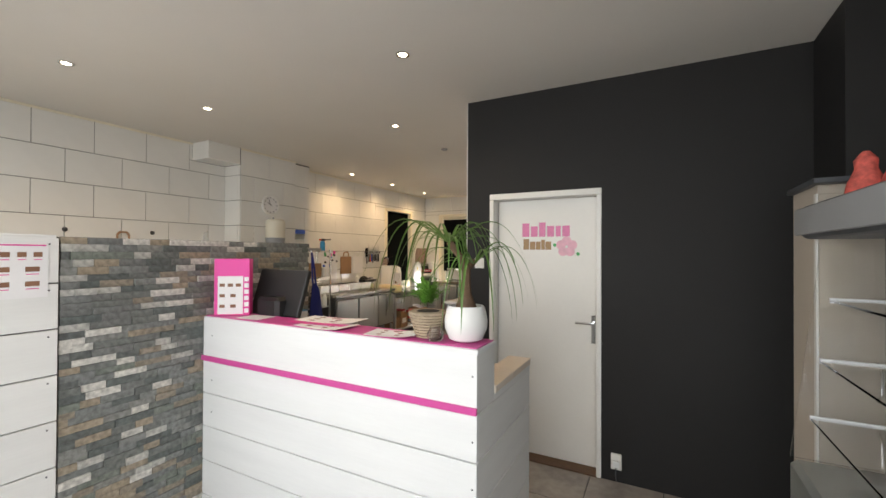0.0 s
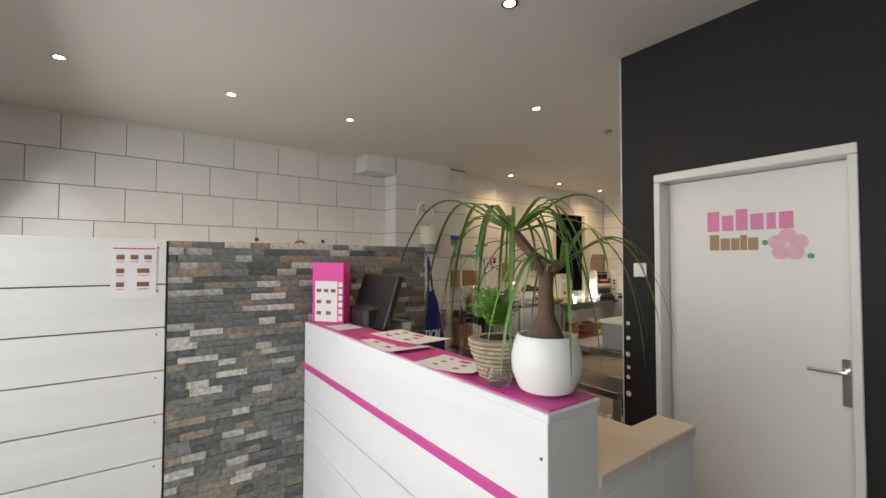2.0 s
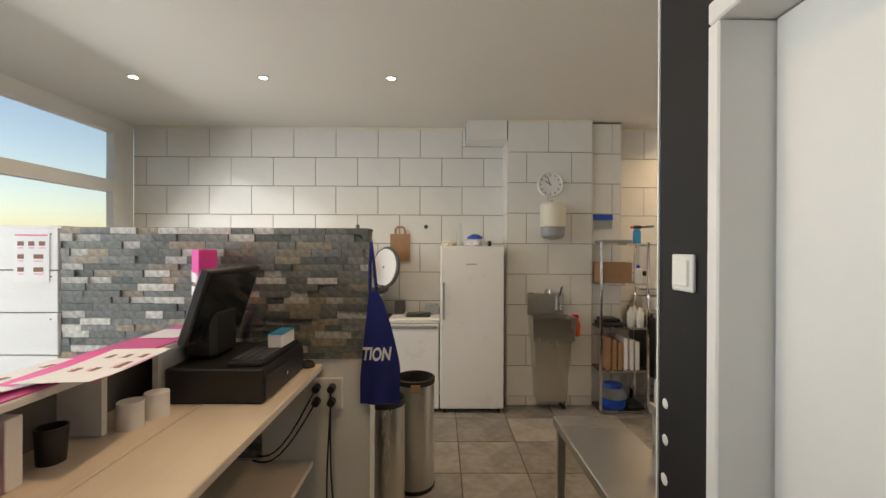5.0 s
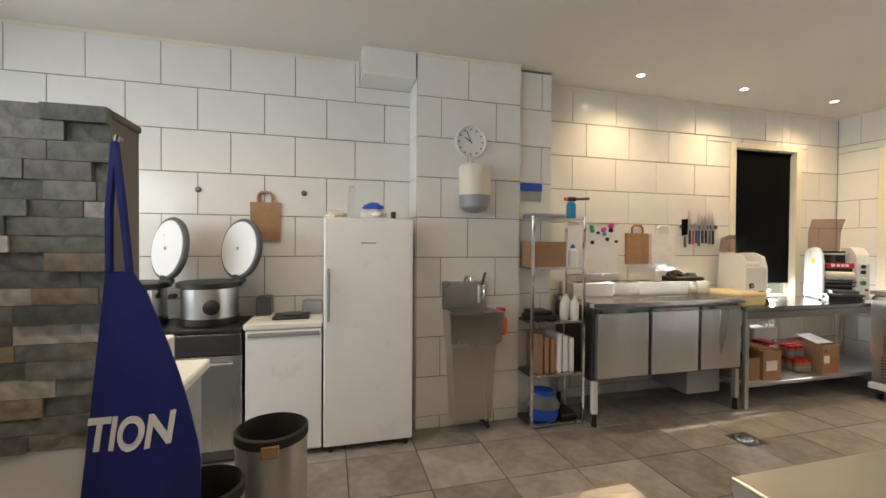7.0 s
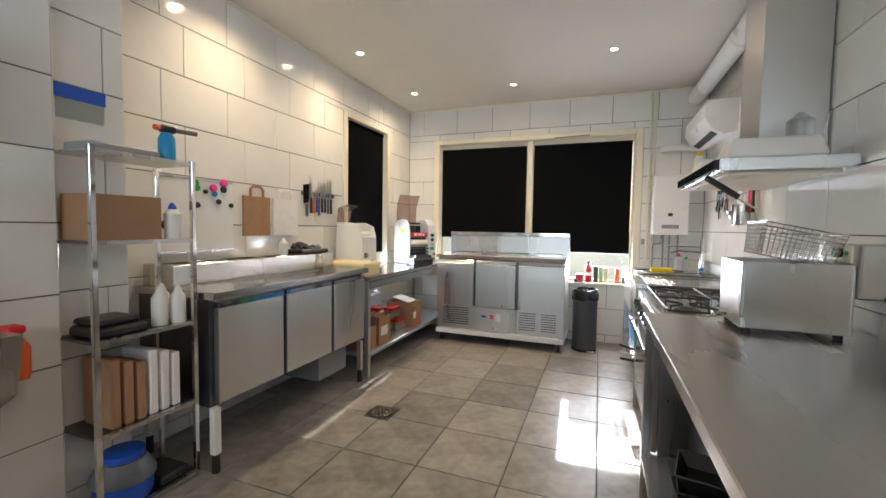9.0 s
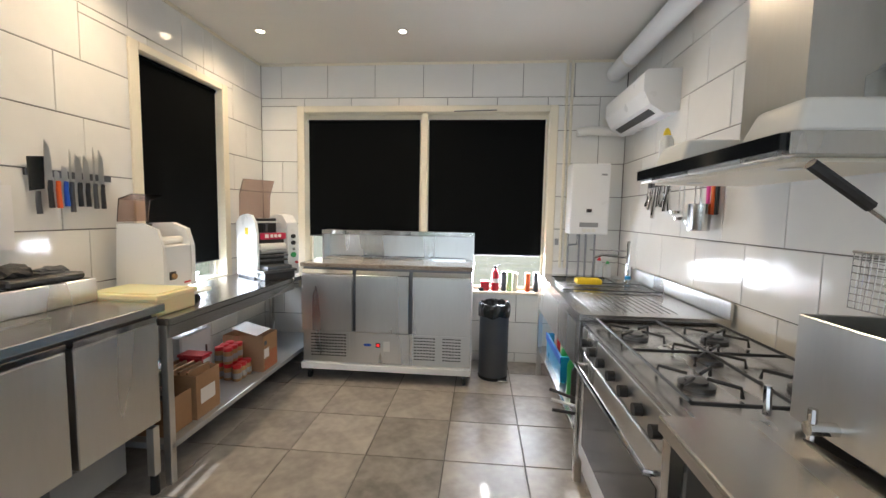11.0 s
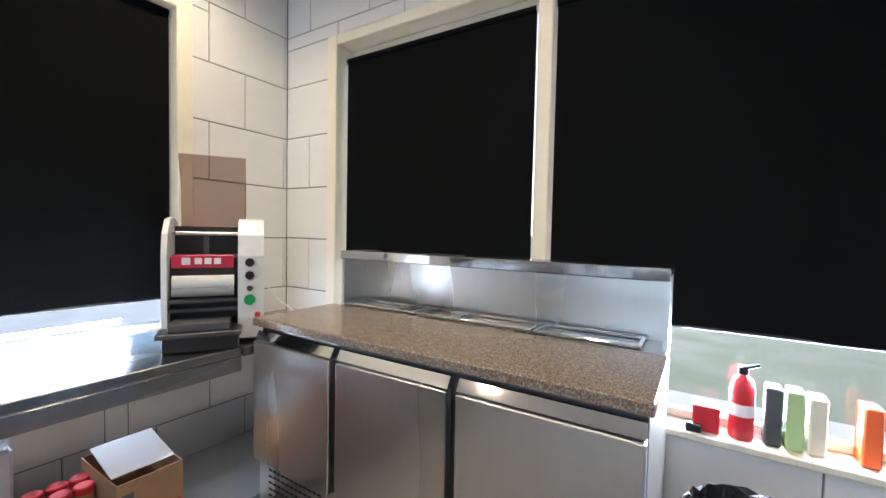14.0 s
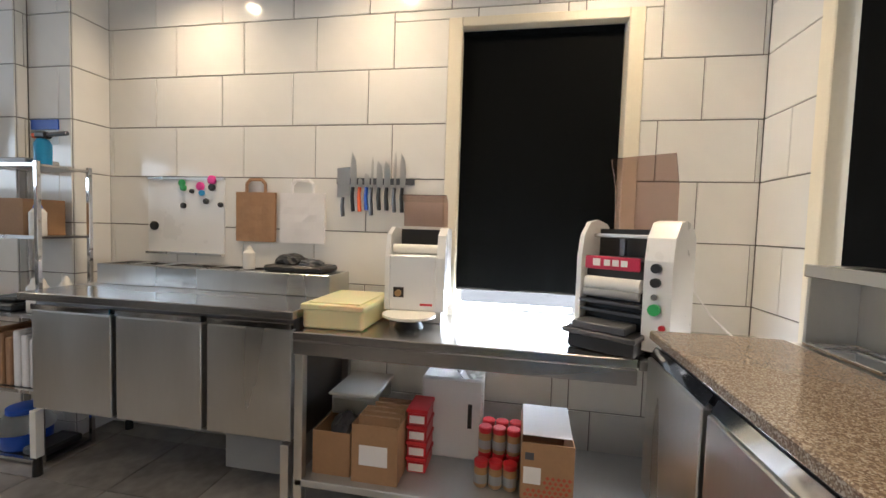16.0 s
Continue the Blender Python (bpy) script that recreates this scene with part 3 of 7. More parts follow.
part("body", B(-2.13, 1.77, 1.1745, -1.99, 1.826, 1.225, bev=0.002), M["paper"], bx)
part("lid_band", B(-2.131, 1.769, 1.2255, -1.989, 1.827, 1.2285), M["lblue"], bx)
solid("computer_mouse", lathe(bmesh.new(), [(0.032, 0), (0.034, 0.010), (0.026, 0.024), (0.008, 0.031)], (-2.235, 1.85, 1.029), 14), M["black"], "black computer mouse on the worktop", "mouse", smooth=True)
for x, m_, l_ in ((-1.30, "paper", "white"), (-1.24, "pink", "pink")):
    solid("receipt_book", B(x, 1.40, 1.0285, x + 0.04, 1.50, 1.19, bev=0.002), M[m_], l_ + " paper pad standing under the ledge", "notepad")
solid("receipt_roll", Lz([(0.035, 0), (0.035, 0.08)], (-1.60, 1.52, 1.0285)), M["paper"], "white till roll on the worktop", "paper roll", smooth=True)
solid("receipt_roll", Lz([(0.035, 0), (0.035, 0.08)], (-1.68, 1.545, 1.0285)), M["paper"], "white till roll on the worktop", "paper roll", smooth=True)
solid("pen_cup", Lz([(0.03, 0), (0.035, 0.09), (0.031, 0.09), (0.028, 0.004)], (-1.40, 1.47, 1.0285)), M["black"], "small black pen cup", "pen cup", smooth=True)
solid("card_stand", B(-1.02, 1.40, 1.0285, -0.93, 1.47, 1.14, bev=0.002), M["cplastic"], "cream cardboard holder under the ledge", "holder")

# sockets below the worktop
sk = thing("socket_block", (-2.28, 1.93, 0.88), "white four-way wall socket with black plugs and cables", "socket")
part("plate", B(-2.2915, 1.84, 0.82, -2.270, 2.0, 0.965, bev=0.004), M["plastic"], sk)
for y, z in ((1.885, 0.925), (1.955, 0.925), (1.885, 0.862), (1.955, 0.862)):
    part("plug", T([(-2.2695, y, z), (-2.235, y, z - 0.003)], 0.018, 10), M["black"], sk)
for a, b in (((1.885, 0.862), (1.60, 0.60)), ((1.885, 0.925), (1.62, 0.62)), ((1.955, 0.862), (1.95, 0.30)), ((1.955, 0.925), (1.99, 0.32))):
    pts = [(-2.236 + 0.05 * math.sin(u * math.pi), a[0] + (b[0] - a[0]) * u, a[1] + (b[1] - a[1]) * u - 0.08 * math.sin(u * math.pi)) for u in [i / 8 for i in range(9)]]
    part("cable", T(pts, 0.004, 6), M["rubber"], sk)

# apron on the partition's end
ap = thing("apron", (-2.27, 2.16, 1.2), "dark blue cloth apron hanging on the partition end", "apron")


def apron_x(y, z):
    v = (1.37 - z) / 0.52
    return -2.255 + 0.010 * math.sin((y - 2.05) * 55 + v * 2) * v - 0.25 * max(0, y - 2.20)


bm = bmesh.new()
N, K = 14, 16
gr = []
for j in range(K + 1):
    v = j / K
    z = 1.37 - 0.52 * v
    y0_, y1_ = 2.125 - 0.04 * min(1, v * 1.3), 2.165 + 0.105 * min(1, v * 1.5) ** 0.7
    gr.append([bm.verts.new((apron_x(y0_ + (y1_ - y0_) * i / N, z), y0_ + (y1_ - y0_) * i / N, z)) for i in range(N + 1)])
for a, b in zip(gr, gr[1:]):
    for i in range(N):
        bm.faces.new((a[i], a[i + 1], b[i + 1], b[i]))
g = bmesh.ops.extrude_face_region(bm, geom=bm.faces[:])
for v in [e for e in g["geom"] if isinstance(e, bmesh.types.BMVert)]:
    v.co.x -= 0.004
cloth = part("cloth", bm, M["blue"], ap, smooth=True)
for dy in (0.0, 0.03):
    part("strap", T([(-2.258, 2.13 + dy, 1.37), (-2.262, 2.128 + dy * 0.7, 1.48), (-2.272, 2.133, 1.60)], 0.007, 6), M["blue"], ap)
part("hook", T([(-2.30, 2.129, 1.612), (-2.275, 2.135, 1.610), (-2.27, 2.135, 1.59)], 0.005), M["chrome"], ap, "small steel hook")


def text_part(body, size, m, material, parent, name="lettering", depth=0.0008, shear=0.0):
    cu = bpy.data.curves.new(name, "FONT")
    cu.body, cu.size, cu.extrude, cu.shear, cu.offset = body, size, depth, shear, size * 0.03
    tmp = new(name, cu)
    bpy.context.view_layer.update()
    me = bpy.data.meshes.new_from_object(tmp.evaluated_get(bpy.context.evaluated_depsgraph_get()))
    bpy.data.objects.remove(tmp)
    me.transform(m)
    me.materials.clear()
    me.materials.append(material)
    ob = new(name, me)
    ob.parent = parent
    ob.matrix_parent_inverse = Matrix.Translation(parent.location).inverted()
    return ob


tx = text_part("TION", 0.082, Matrix.Translation((0, 2.092, 1.055)) @ pose(0, 0, 0, 90, 0, 90) @ Matrix.Diagonal((0.66, 1, 1, 1)), M["paper"], ap, shear=0.2)
for v in tx.data.vertices:
    v.co.x = apron_x(v.co.y, v.co.z) + 0.0015 + v.co.x

# ponytail palm in a white pot
pl = thing("ponytail_palm", (-0.665, 1.425, LT), "ponytail palm with long arching leaves in a white pot", "potted plant")
PXc, PYc = -0.685, 1.436
part("pot", Lz([(0.055, 0), (0.078, 0.012), (0.098, 0.06), (0.100, 0.10), (0.090, 0.145), (0.082, 0.163), (0.076, 0.163), (0.080, 0.14), (0.07, 0.12)], (PXc, PYc, LT), 36), M["pot"], pl, "round white ceramic pot", smooth=True)
part("soil", Lz([(0.081, 0.128), (0.078, 0.138), (0.03, 0.145)], (PXc, PYc, LT), 20), M["soil"], pl)
tr = Lz([(0.045, 0.13), (0.050, 0.155), (0.036, 0.19), (0.024, 0.22), (0.020, 0.30), (0.022, 0.345)], (PXc, PYc, LT), 14)
tube(tr, [(PXc, PYc, LT + 0.31), (PXc - 0.012, PYc - 0.035, LT + 0.385), (PXc - 0.045, PYc - 0.085, LT + 0.455)], 0.013, 8, 0.017)
tube(tr, [(PXc, PYc, LT + 0.32), (PXc + 0.02, PYc + 0.04, LT + 0.37)], 0.013, 8, 0.015)
part("trunk", tr, M["bark"], pl, smooth=True)
random.seed(11)


def blade(bm, o, az, out, rise, drop, w):
    pts = []
    d = Vector((math.cos(az), math.sin(az), 0))
    s = Vector((-d.y, d.x, 0))
    K = 14
    for i in range(K + 1):
        u = i / K
        p = Vector(o) + d * out * (1 - (1 - u) ** 1.6) + Vector((0, 0, rise * math.sin(min(1, u * 1.7) * math.pi / 2) - drop * max(0, u - 0.25) ** 1.7 * 1.63))
        ww = w * (1 - u) ** 0.55 * (0.7 + 0.5 * min(1, u * 5))
        pts.append((p, ww))
    rows = [(bm.verts.new(p - s * ww - Vector((0, 0, -0.15 * ww))), bm.verts.new(p - Vector((0, 0, 0.5 * ww))), bm.verts.new(p + s * ww)) for p, ww in pts]
    for a, b in zip(rows, rows[1:]):
        bm.faces.new((a[0], a[1], b[1], b[0])), bm.faces.new((a[1], a[2], b[2], b[1]))


bm = bmesh.new()
for k in range(40):
    o = (PXc - 0.045, PYc - 0.085, LT + 0.455) if k < 28 else (PXc + 0.02, PYc + 0.04, LT + 0.35)
    az = random.uniform(0, math.tau)
    out = random.uniform(0.16, 0.36)
    blade(bm, o, az, out, random.uniform(0.02, 0.13), random.uniform(0.12, 0.42), random.uniform(0.004, 0.0075))
for az in (2.7, 3.0, 3.3, 3.7):
    blade(bm, (PXc - 0.045, PYc - 0.085, LT + 0.455), az, random.uniform(0.32, 0.42), 0.15, 0.50, 0.009)
for az in (0.5, 1.0, 0.2):
    blade(bm, (PXc + 0.02, PYc + 0.04, LT + 0.37), az, 0.30, 0.10, 0.34, 0.005)
part("leaves", bm, M["leaf"], pl, "long narrow green leaves", smooth=True)

pl.scale = (0.9, 0.9, 0.9)

# fern in a woven basket
fe = thing("potted_fern", (-0.84, 1.43, LT), "bright green fern in a woven wicker basket", "potted plant")
FXc, FYc = -0.862, 1.43
wb = bmesh.new()
for i in range(9):
    r = 0.050 + 0.004 * i + (0.002 if i % 2 else 0)
    lathe(wb, [(r - 0.004, 0.0125 * i), (r + 0.004, 0.0125 * i + 0.003), (r + 0.004, 0.0125 * i + 0.0095), (r - 0.004, 0.0125 * i + 0.0125)], (FXc, FYc, LT), 20)
part("basket", wb, M["wicker"], fe, "woven wicker basket")
part("soil", Lz([(0.076, 0.105), (0.05, 0.113)], (FXc, FYc, LT), 16), M["soil"], fe)
bm = bmesh.new()
for k in range(90):
    az, out, h = random.uniform(0, math.tau), random.uniform(0.02, 0.10), random.uniform(0.05, 0.15)
    p0 = Vector((FXc, FYc, LT + 0.11))
    p1 = p0 + Vector((math.cos(az) * out, math.sin(az) * out, h))
    for i in range(9):
        u = 0.25 + 0.75 * i / 8
        p = p0.lerp(p1, u) + Vector((0, 0, 0.03 * math.sin(u * 3)))
        for sgn in (-1, 1):
            d = Vector((math.cos(az + sgn * 1.2), math.sin(az + sgn * 1.2), random.uniform(0.1, 0.7))) * 0.018 * (1.2 - u * 0.7)
            q = Vector((d.y, -d.x, 0.01)).normalized() * 0.0035
            a, b, c, e = bm.verts.new(p), bm.verts.new(p + d * 0.5 + q), bm.verts.new(p + d), bm.verts.new(p + d * 0.5 - q)
            bm.faces.new((a, b, c, e))
part("fronds", bm, M["fern"], fe, "bright green feathery fronds")
jar = solid("glass_jar", Lz([(0.026, 0), (0.034, 0.012), (0.036, 0.03), (0.024, 0.05), (0.024, 0.058), (0.021, 0.058), (0.021, 0.05), (0.032, 0.03), (0.03, 0.008)], (-0.795, 1.375, LT), 18), M["glass"], "small clear glass jar beside the pots", "jar", smooth=True)

# chilled display case and cupboard beside the dark wall
ds = thing("display_case", (0.95, 1.8, 0), "glass-sided chilled display case with a grey canopy", "display case")
part("canopy", B(0.53, 1.0, 1.665, 1.40, 2.03, 1.80, bev=0.03, seg=3), M["dgrey"], ds)
part("canopy_trim", B(0.518, 0.99, 1.68, 0.529, 2.035, 1.785, bev=0.004), M["gplastic"], ds)
part("base", B(0.50, 1.0, 0.0, 1.40, 2.03, 0.78, bev=0.02), M["frost"], ds)
part("back", B(1.36, 1.02, 0.79, 1.40, 2.02, 1.66), M["gplastic"], ds)
sg = bmesh.new()
vs = [sg.verts.new(p) for p in ((0.50, 2.02, 0.785), (1.355, 2.02, 0.785), (1.355, 2.02, 1.66), (0.60, 2.02, 1.66))]
f = sg.faces.new(vs)
g = bmesh.ops.extrude_face_region(sg, geom=[f])
for v in [e for e in g["geom"] if isinstance(e, bmesh.types.BMVert)]:
    v.co.y -= 0.006
part("side_glass", sg, M["glass"], ds)
for z, x in ((0.95, 0.56), (1.18, 0.59), (1.42, 0.62)):
    part("shelf", B(x, 1.03, z, 1.35, 2.0, z + 0.008), M["glass"], ds)
    part("shelf_edge", B(x, 2.001, z - 0.006, 1.35, 2.012, z + 0.014), M["appl"], ds, "white shelf edge")
cb = thing("cupboard", (0.73, 2.3, 0), "tall narrow beige cupboard with a pale front edge", "cupboard")
part("body", B(0.625, 2.16, 0.0, 0.825, 2.52, 1.90), M["beige"], cb)
part("door", B(0.62, 2.135, 0.02, 0.825, 2.158, 1.86, bev=0.003), M["beige"], cb)
part("door_edge", B(0.612, 2.132, 0.02, 0.6195, 2.16, 1.86), M["plastic"], cb)
part("top", B(0.60, 2.11, 1.901, 0.828, 2.53, 1.925, bev=0.003), M["dgrey"], cb)
part("handle", T([(0.80, 2.134, 1.02), (0.80, 2.10, 1.05), (0.80, 2.10, 1.14), (0.80, 2.134, 1.17)], 0.006), M["chrome"], cb)
db = Lz([(0.075, 0), (0.06, 0.05), (0.035, 0.11), (0.03, 0.13), (0.036, 0.15), (0.03, 0.18), (0.01, 0.195)], (0.74, 1.75, 1.801), 14)
solid("doll", db, M["floral"], "small cloth doll in a red floral robe", "doll", smooth=True)
db = Lz([(0.06, 0), (0.05, 0.05), (0.03, 0.10), (0.032, 0.13), (0.01, 0.16)], (0.66, 1.80, 1.801), 14)
solid("doll", db, M["floral"], "small cloth doll in a red floral robe", "doll", smooth=True)
solid("storage_tub", B(0.42, 1.2, 0.0, 0.495, 1.8, 0.62, bev=0.01), M["frost"], "pale green plastic tub beside the display case", "tub")

# ---- lamps in the ceiling ----
def downlight(x, y, watts=26):
    o = thing("ceiling_spotlight", (x, y, CEIL), "small round recessed spotlight glowing warm white", "spotlight", "ceiling spotlights")
    part("ring", Lz([(0.030, -0.006), (0.043, -0.006), (0.043, -0.0005), (0.030, -0.0005)], (x, y, CEIL), 20, caps=False), M["chrome"], o, "polished trim ring", smooth=True)
    part("lens", Lz([(0.029, -0.004), (0.029, -0.001)], (x, y, CEIL), 16), M["bulb"], o, "glowing lamp face")
    d = lamp("spot", "SPOT", look((x, y, CEIL - 0.012), (x, y, 0)), watts, (1.0, 0.74, 0.44))
    d.spot_size, d.spot_blend, d.shadow_soft_size = radians(150), 1.0, 0.04


for x, y in ((-3.478, 0.13), (-3.478, 1.11), (-3.478, 2.08), (-1.41, 2.04), (-2.289, 3.236)):
    downlight(x, y, SHOP_W)
for x, y in ((-4.36, 5.03), (-4.36, 6.16), (-4.36, 7.32), (-3.226, 7.376), (-2.25, 6.78)):
    downlight(x, y, KITCHEN_W)
sd = thing("smoke_detector", (-2.28, 4.27, CEIL), "small dark ceiling sensor", "sensor")
part("housing", Lz([(0.03, -0.02), (0.04, -0.012), (0.04, -0.0005)], (-2.28, 4.27, CEIL), 16), M["gplastic"], sd, smooth=True)

# ---- windows ----
def roller_blind(name_label, a0, a1, z0, z1, at, axis):
    o = thing("roller_blind", ((a0 + a1) / 2, at, z1) if axis == "x" else (at, (a0 + a1) / 2, z1), name_label, "blind")
    n = 10
    bm = bmesh.new()
    cols = []
    for i in range(n + 1):
        a = a0 + (a1 - a0) * i / n
        w = 0.004 * math.sin(i * 1.3)
        cols.append([bm.verts.new((a, at + w * (1 - v), z0 + (z1 - z0) * v) if axis == "x" else (at - w * (1 - v), a, z0 + (z1 - z0) * v)) for v in (0, 0.5, 1)])
    for p, q in zip(cols, cols[1:]):
        for k in range(2):
            bm.faces.new((p[k], q[k], q[k + 1], p[k + 1]))
    g = bmesh.ops.extrude_face_region(bm, geom=bm.faces[:])
    for v in [e for e in g["geom"] if isinstance(e, bmesh.types.BMVert)]:
        v.co += Vector((0, 0.003, 0)) if axis == "x" else Vector((-0.003, 0, 0))
    part("cloth", bm, M["blind"], o)
    e = (lambda a, z: (a, at + 0.004, z)) if axis == "x" else (lambda a, z: (at - 0.004, a, z))
    part("roller", T([e(a0, z1 + 0.012), e(a1, z1 + 0.012)], 0.016, 12), M["blind"], o)
    part("bottom_bar", T([e(a0, z0), e(a1, z0)], 0.007, 8), M["black"], o)
    for a in (a0 - 0.008, a1 + 0.008):
        part("bracket", T([e(a - 0.006, z1 + 0.012), e(a + 0.006, z1 + 0.012)], 0.02, 10), M["plastic"], o)


wl = thing("window_side", (LX, 6.96, 1.7), "cream-framed side window covered by a black blind", "window", kind="structure")
y0, z0, y1, z1 = LWIN
for nm, b in (("jamb", (LX - 0.15, y0, z0, LX + 0.012, y0 + 0.075, z1)), ("jamb", (LX - 0.15, y1 - 0.075, z0, LX + 0.012, y1, z1)), ("head", (LX - 0.15, y0 + 0.075, z1 - 0.05, LX + 0.012, y1 - 0.075, z1)), ("sill", (LX - 0.15, y0 + 0.075, z0, LX + 0.012, y1 - 0.075, z0 + 0.025))):
    part(nm, B(*b, bev=0.004), M["cream"], wl)
for yy in (y0 + 0.076, y1 - 0.096):
    part("sash", B(LX - 0.12, yy, z0 + 0.026, LX - 0.075, yy + 0.020, z1 - 0.051), M["cream"], wl)
pg = part("pane", B(LX - 0.105, y0 + 0.096, z0 + 0.026, LX - 0.099, y1 - 0.096, z1 - 0.051), M["glass"], wl)
pg.visible_shadow = False
roller_blind("black roller blind pulled nearly down", y0 + 0.05, y1 - 0.085, 1.015, z1 - 0.08, LX - 0.05, "y")

wb_ = thing("window_back", (-3.1, BY, 1.5), "wide cream-framed window with two black blinds", "window", kind="structure")
x0, z0, x1, z1 = BWIN
for nm, b in (("jamb", (x0, BY - 0.012, z0 + 0.03, x0 + 0.075, BY + 0.2, z1)), ("jamb", (x1 - 0.075, BY - 0.012, z0 + 0.03, x1, BY + 0.2, z1)), ("head", (x0 + 0.075, BY - 0.012, z1 - 0.06, x1 - 0.075, BY + 0.2, z1)), ("sill", (x0, BY - 0.02, z0, x1, BY + 0.2, z0 + 0.028)), ("mullion", (-3.17, BY + 0.03, z0 + 0.03, -3.105, BY + 0.12, z1 - 0.061))):
    part(nm, B(*b, bev=0.005), M["cream"], wb_)
for a, b in ((x0 + 0.076, -3.171), (-3.104, x1 - 0.076)):
    fbm = bmesh.new()
    for q in ((a, z0 + 0.03, a + 0.022, z1 - 0.061), (b - 0.022, z0 + 0.03, b, z1 - 0.061), (a + 0.0225, z1 - 0.11, b - 0.0225, z1 - 0.061), (a + 0.0225, z0 + 0.03, b - 0.0225, z0 + 0.06)):
        box(fbm, q[0], BY + 0.10, q[1], q[2], BY + 0.145, q[3], bev=0.003)
    part("sash", fbm, M["cream"], wb_)
    p_ = part("pane", B(a + 0.022, BY + 0.12, z0 + 0.06, b - 0.022, BY + 0.126, z1 - 0.11), M["glass"], wb_)
    p_.visible_shadow = False
part("stay_bar", T([(-2.85, BY - 0.016, 2.405), (-2.45, BY - 0.016, 2.415)], 0.006), M["chrome"], wb_, "steel window stay")
part("catch", B(-1.95, BY + 0.08, 1.55, -1.93, BY + 0.098, 1.75, bev=0.004), M["plastic"], wb_)
roller_blind("black roller blind pulled down over the window", -4.30, -3.185, 1.20, 2.315, BY + 0.058, "x")
roller_blind("black roller blind hanging to just above the sill", -3.095, -1.99, 1.05, 2.315, BY + 0.058, "x")
# ---- white goods and cookers along the tiled wall ----
f = thing("upright_fridge", (-4.5, 2.76, 0), "tall white upright fridge with a grey bar handle", "fridge")
part("body", B(-4.745, 2.457, 0.03, -4.315, 3.062, 1.592, bev=0.006), M["appl"], f)
part("door", B(-4.311, 2.457, 0.045, -4.252, 3.062, 1.592, bev=0.012, seg=3), M["appl"], f)
hb = T([(-4.252, 2.487, 0.90), (-4.222, 2.487, 0.91), (-4.222, 2.487, 1.23), (-4.252, 2.487, 1.24)], 0.010)
part("handle", hb, M["gplastic"], f, "grey bar handle")
part("badge", B(-4.2518, 2.70, 1.415, -4.2505, 2.80, 1.425), M["gplastic"], f)
part("label_sticker", B(-4.2518, 2.82, 1.39, -4.2505, 2.87, 1.435), M["paper"], f)
for y in (2.50, 3.02):
    part("foot", Lz([(0.018, 0), (0.015, 0.03)], (-4.29, y, 0), 10), M["black"], f)
solid("plastic_bottle", Lz([(0.030, 0), (0.030, 0.15), (0.022, 0.17), (0.022, 0.215), (0.012, 0.225)], (-4.38, 2.645, 1.5925), 16), M["frost"], "clear bottle with a white cap on the fridge", "bottle", smooth=True)


def crumple(name, x, y, z, sx, sy, sz, material, label, category, seed):
    """A soft, folded heap."""
    random.seed(seed)
    bm = bmesh.new()
    bmesh.ops.create_icosphere(bm, subdivisions=3, radius=1)
    for v in bm.verts:
        k = 1 + 0.35 * noise.noise(v.co * 2.1 + Vector((seed, 0, 0))) + 0.15 * noise.noise(v.co * 5)
        v.co = Vector((x + v.co.x * sx * k, y + v.co.y * sy * k, z + max(0, (v.co.z * k + 0.55)) * sz))
    return solid(name, bm, material, label, category, smooth=False)


crumple("plastic_bag", -4.40, 2.80, 1.5925, 0.07, 0.10, 0.055, M["paper"], "crumpled white plastic bag on the fridge", "bag", 4)
crumple("plastic_bag", -4.37, 2.79, 1.66, 0.05, 0.07, 0.03, M["bluep"], "crumpled blue plastic bag on the fridge", "bag", 5)
crumple("cloth", -4.40, 2.535, 1.5925, 0.08, 0.075, 0.035, M["cplastic"], "folded cream cloth on the fridge", "cloth", 6)
# a black lid, drawn as a plain short cylinder
solid("black_lid", Lz([(0.018, 0), (0.018, 0.05)], (-4.33, 2.93, 1.5925), 12), M["black"], "small black lid on the fridge", "jar", smooth=True)

u = thing("undercounter_fridge", (-4.5, 2.22, 0), "white undercounter fridge with a grey top edge", "fridge")
part("body", B(-4.745, 1.975, 0.02, -4.315, 2.445, 0.855, bev=0.004), M["appl"], u)
part("door", B(-4.312, 1.975, 0.05, -4.262, 2.445, 0.852, bev=0.008, seg=2), M["appl"], u)
part("grip", B(-4.2615, 1.99, 0.81, -4.250, 2.43, 0.838, bev=0.004), M["gplastic"], u)
part("top", B(-4.745, 1.965, 0.856, -4.255, 2.449, 0.896, bev=0.006), M["plastic"], u)
sc = thing("kitchen_scale", (-4.45, 2.25, 0.9), "flat black scale with a loose cable", "scale")
part("base", B(-4.56, 2.12, 0.897, -4.36, 2.36, 0.918, bev=0.006), M["black"], sc)
part("pan", Lz([(0.075, 0), (0.08, 0.008)], (-4.46, 2.25, 0.919), 20), M["dgrey"], sc, smooth=True)
part("cable", T([(-4.40 + 0.03 * math.cos(i), 2.06 + 0.04 * math.sin(i * 0.9), 0.902 + 0.0006 * i) for i in range(14)], 0.004, 6), M["paper"], sc)
solid("grey_box", B(-4.68, 2.30, 0.897, -4.55, 2.44, 0.99, bev=0.006), M["gplastic"], "small grey appliance box", "box")
solid("grey_box", B(-4.70, 1.99, 0.897, -4.56, 2.09, 1.03, bev=0.006), M["dsteel"], "small dark steel box", "box")

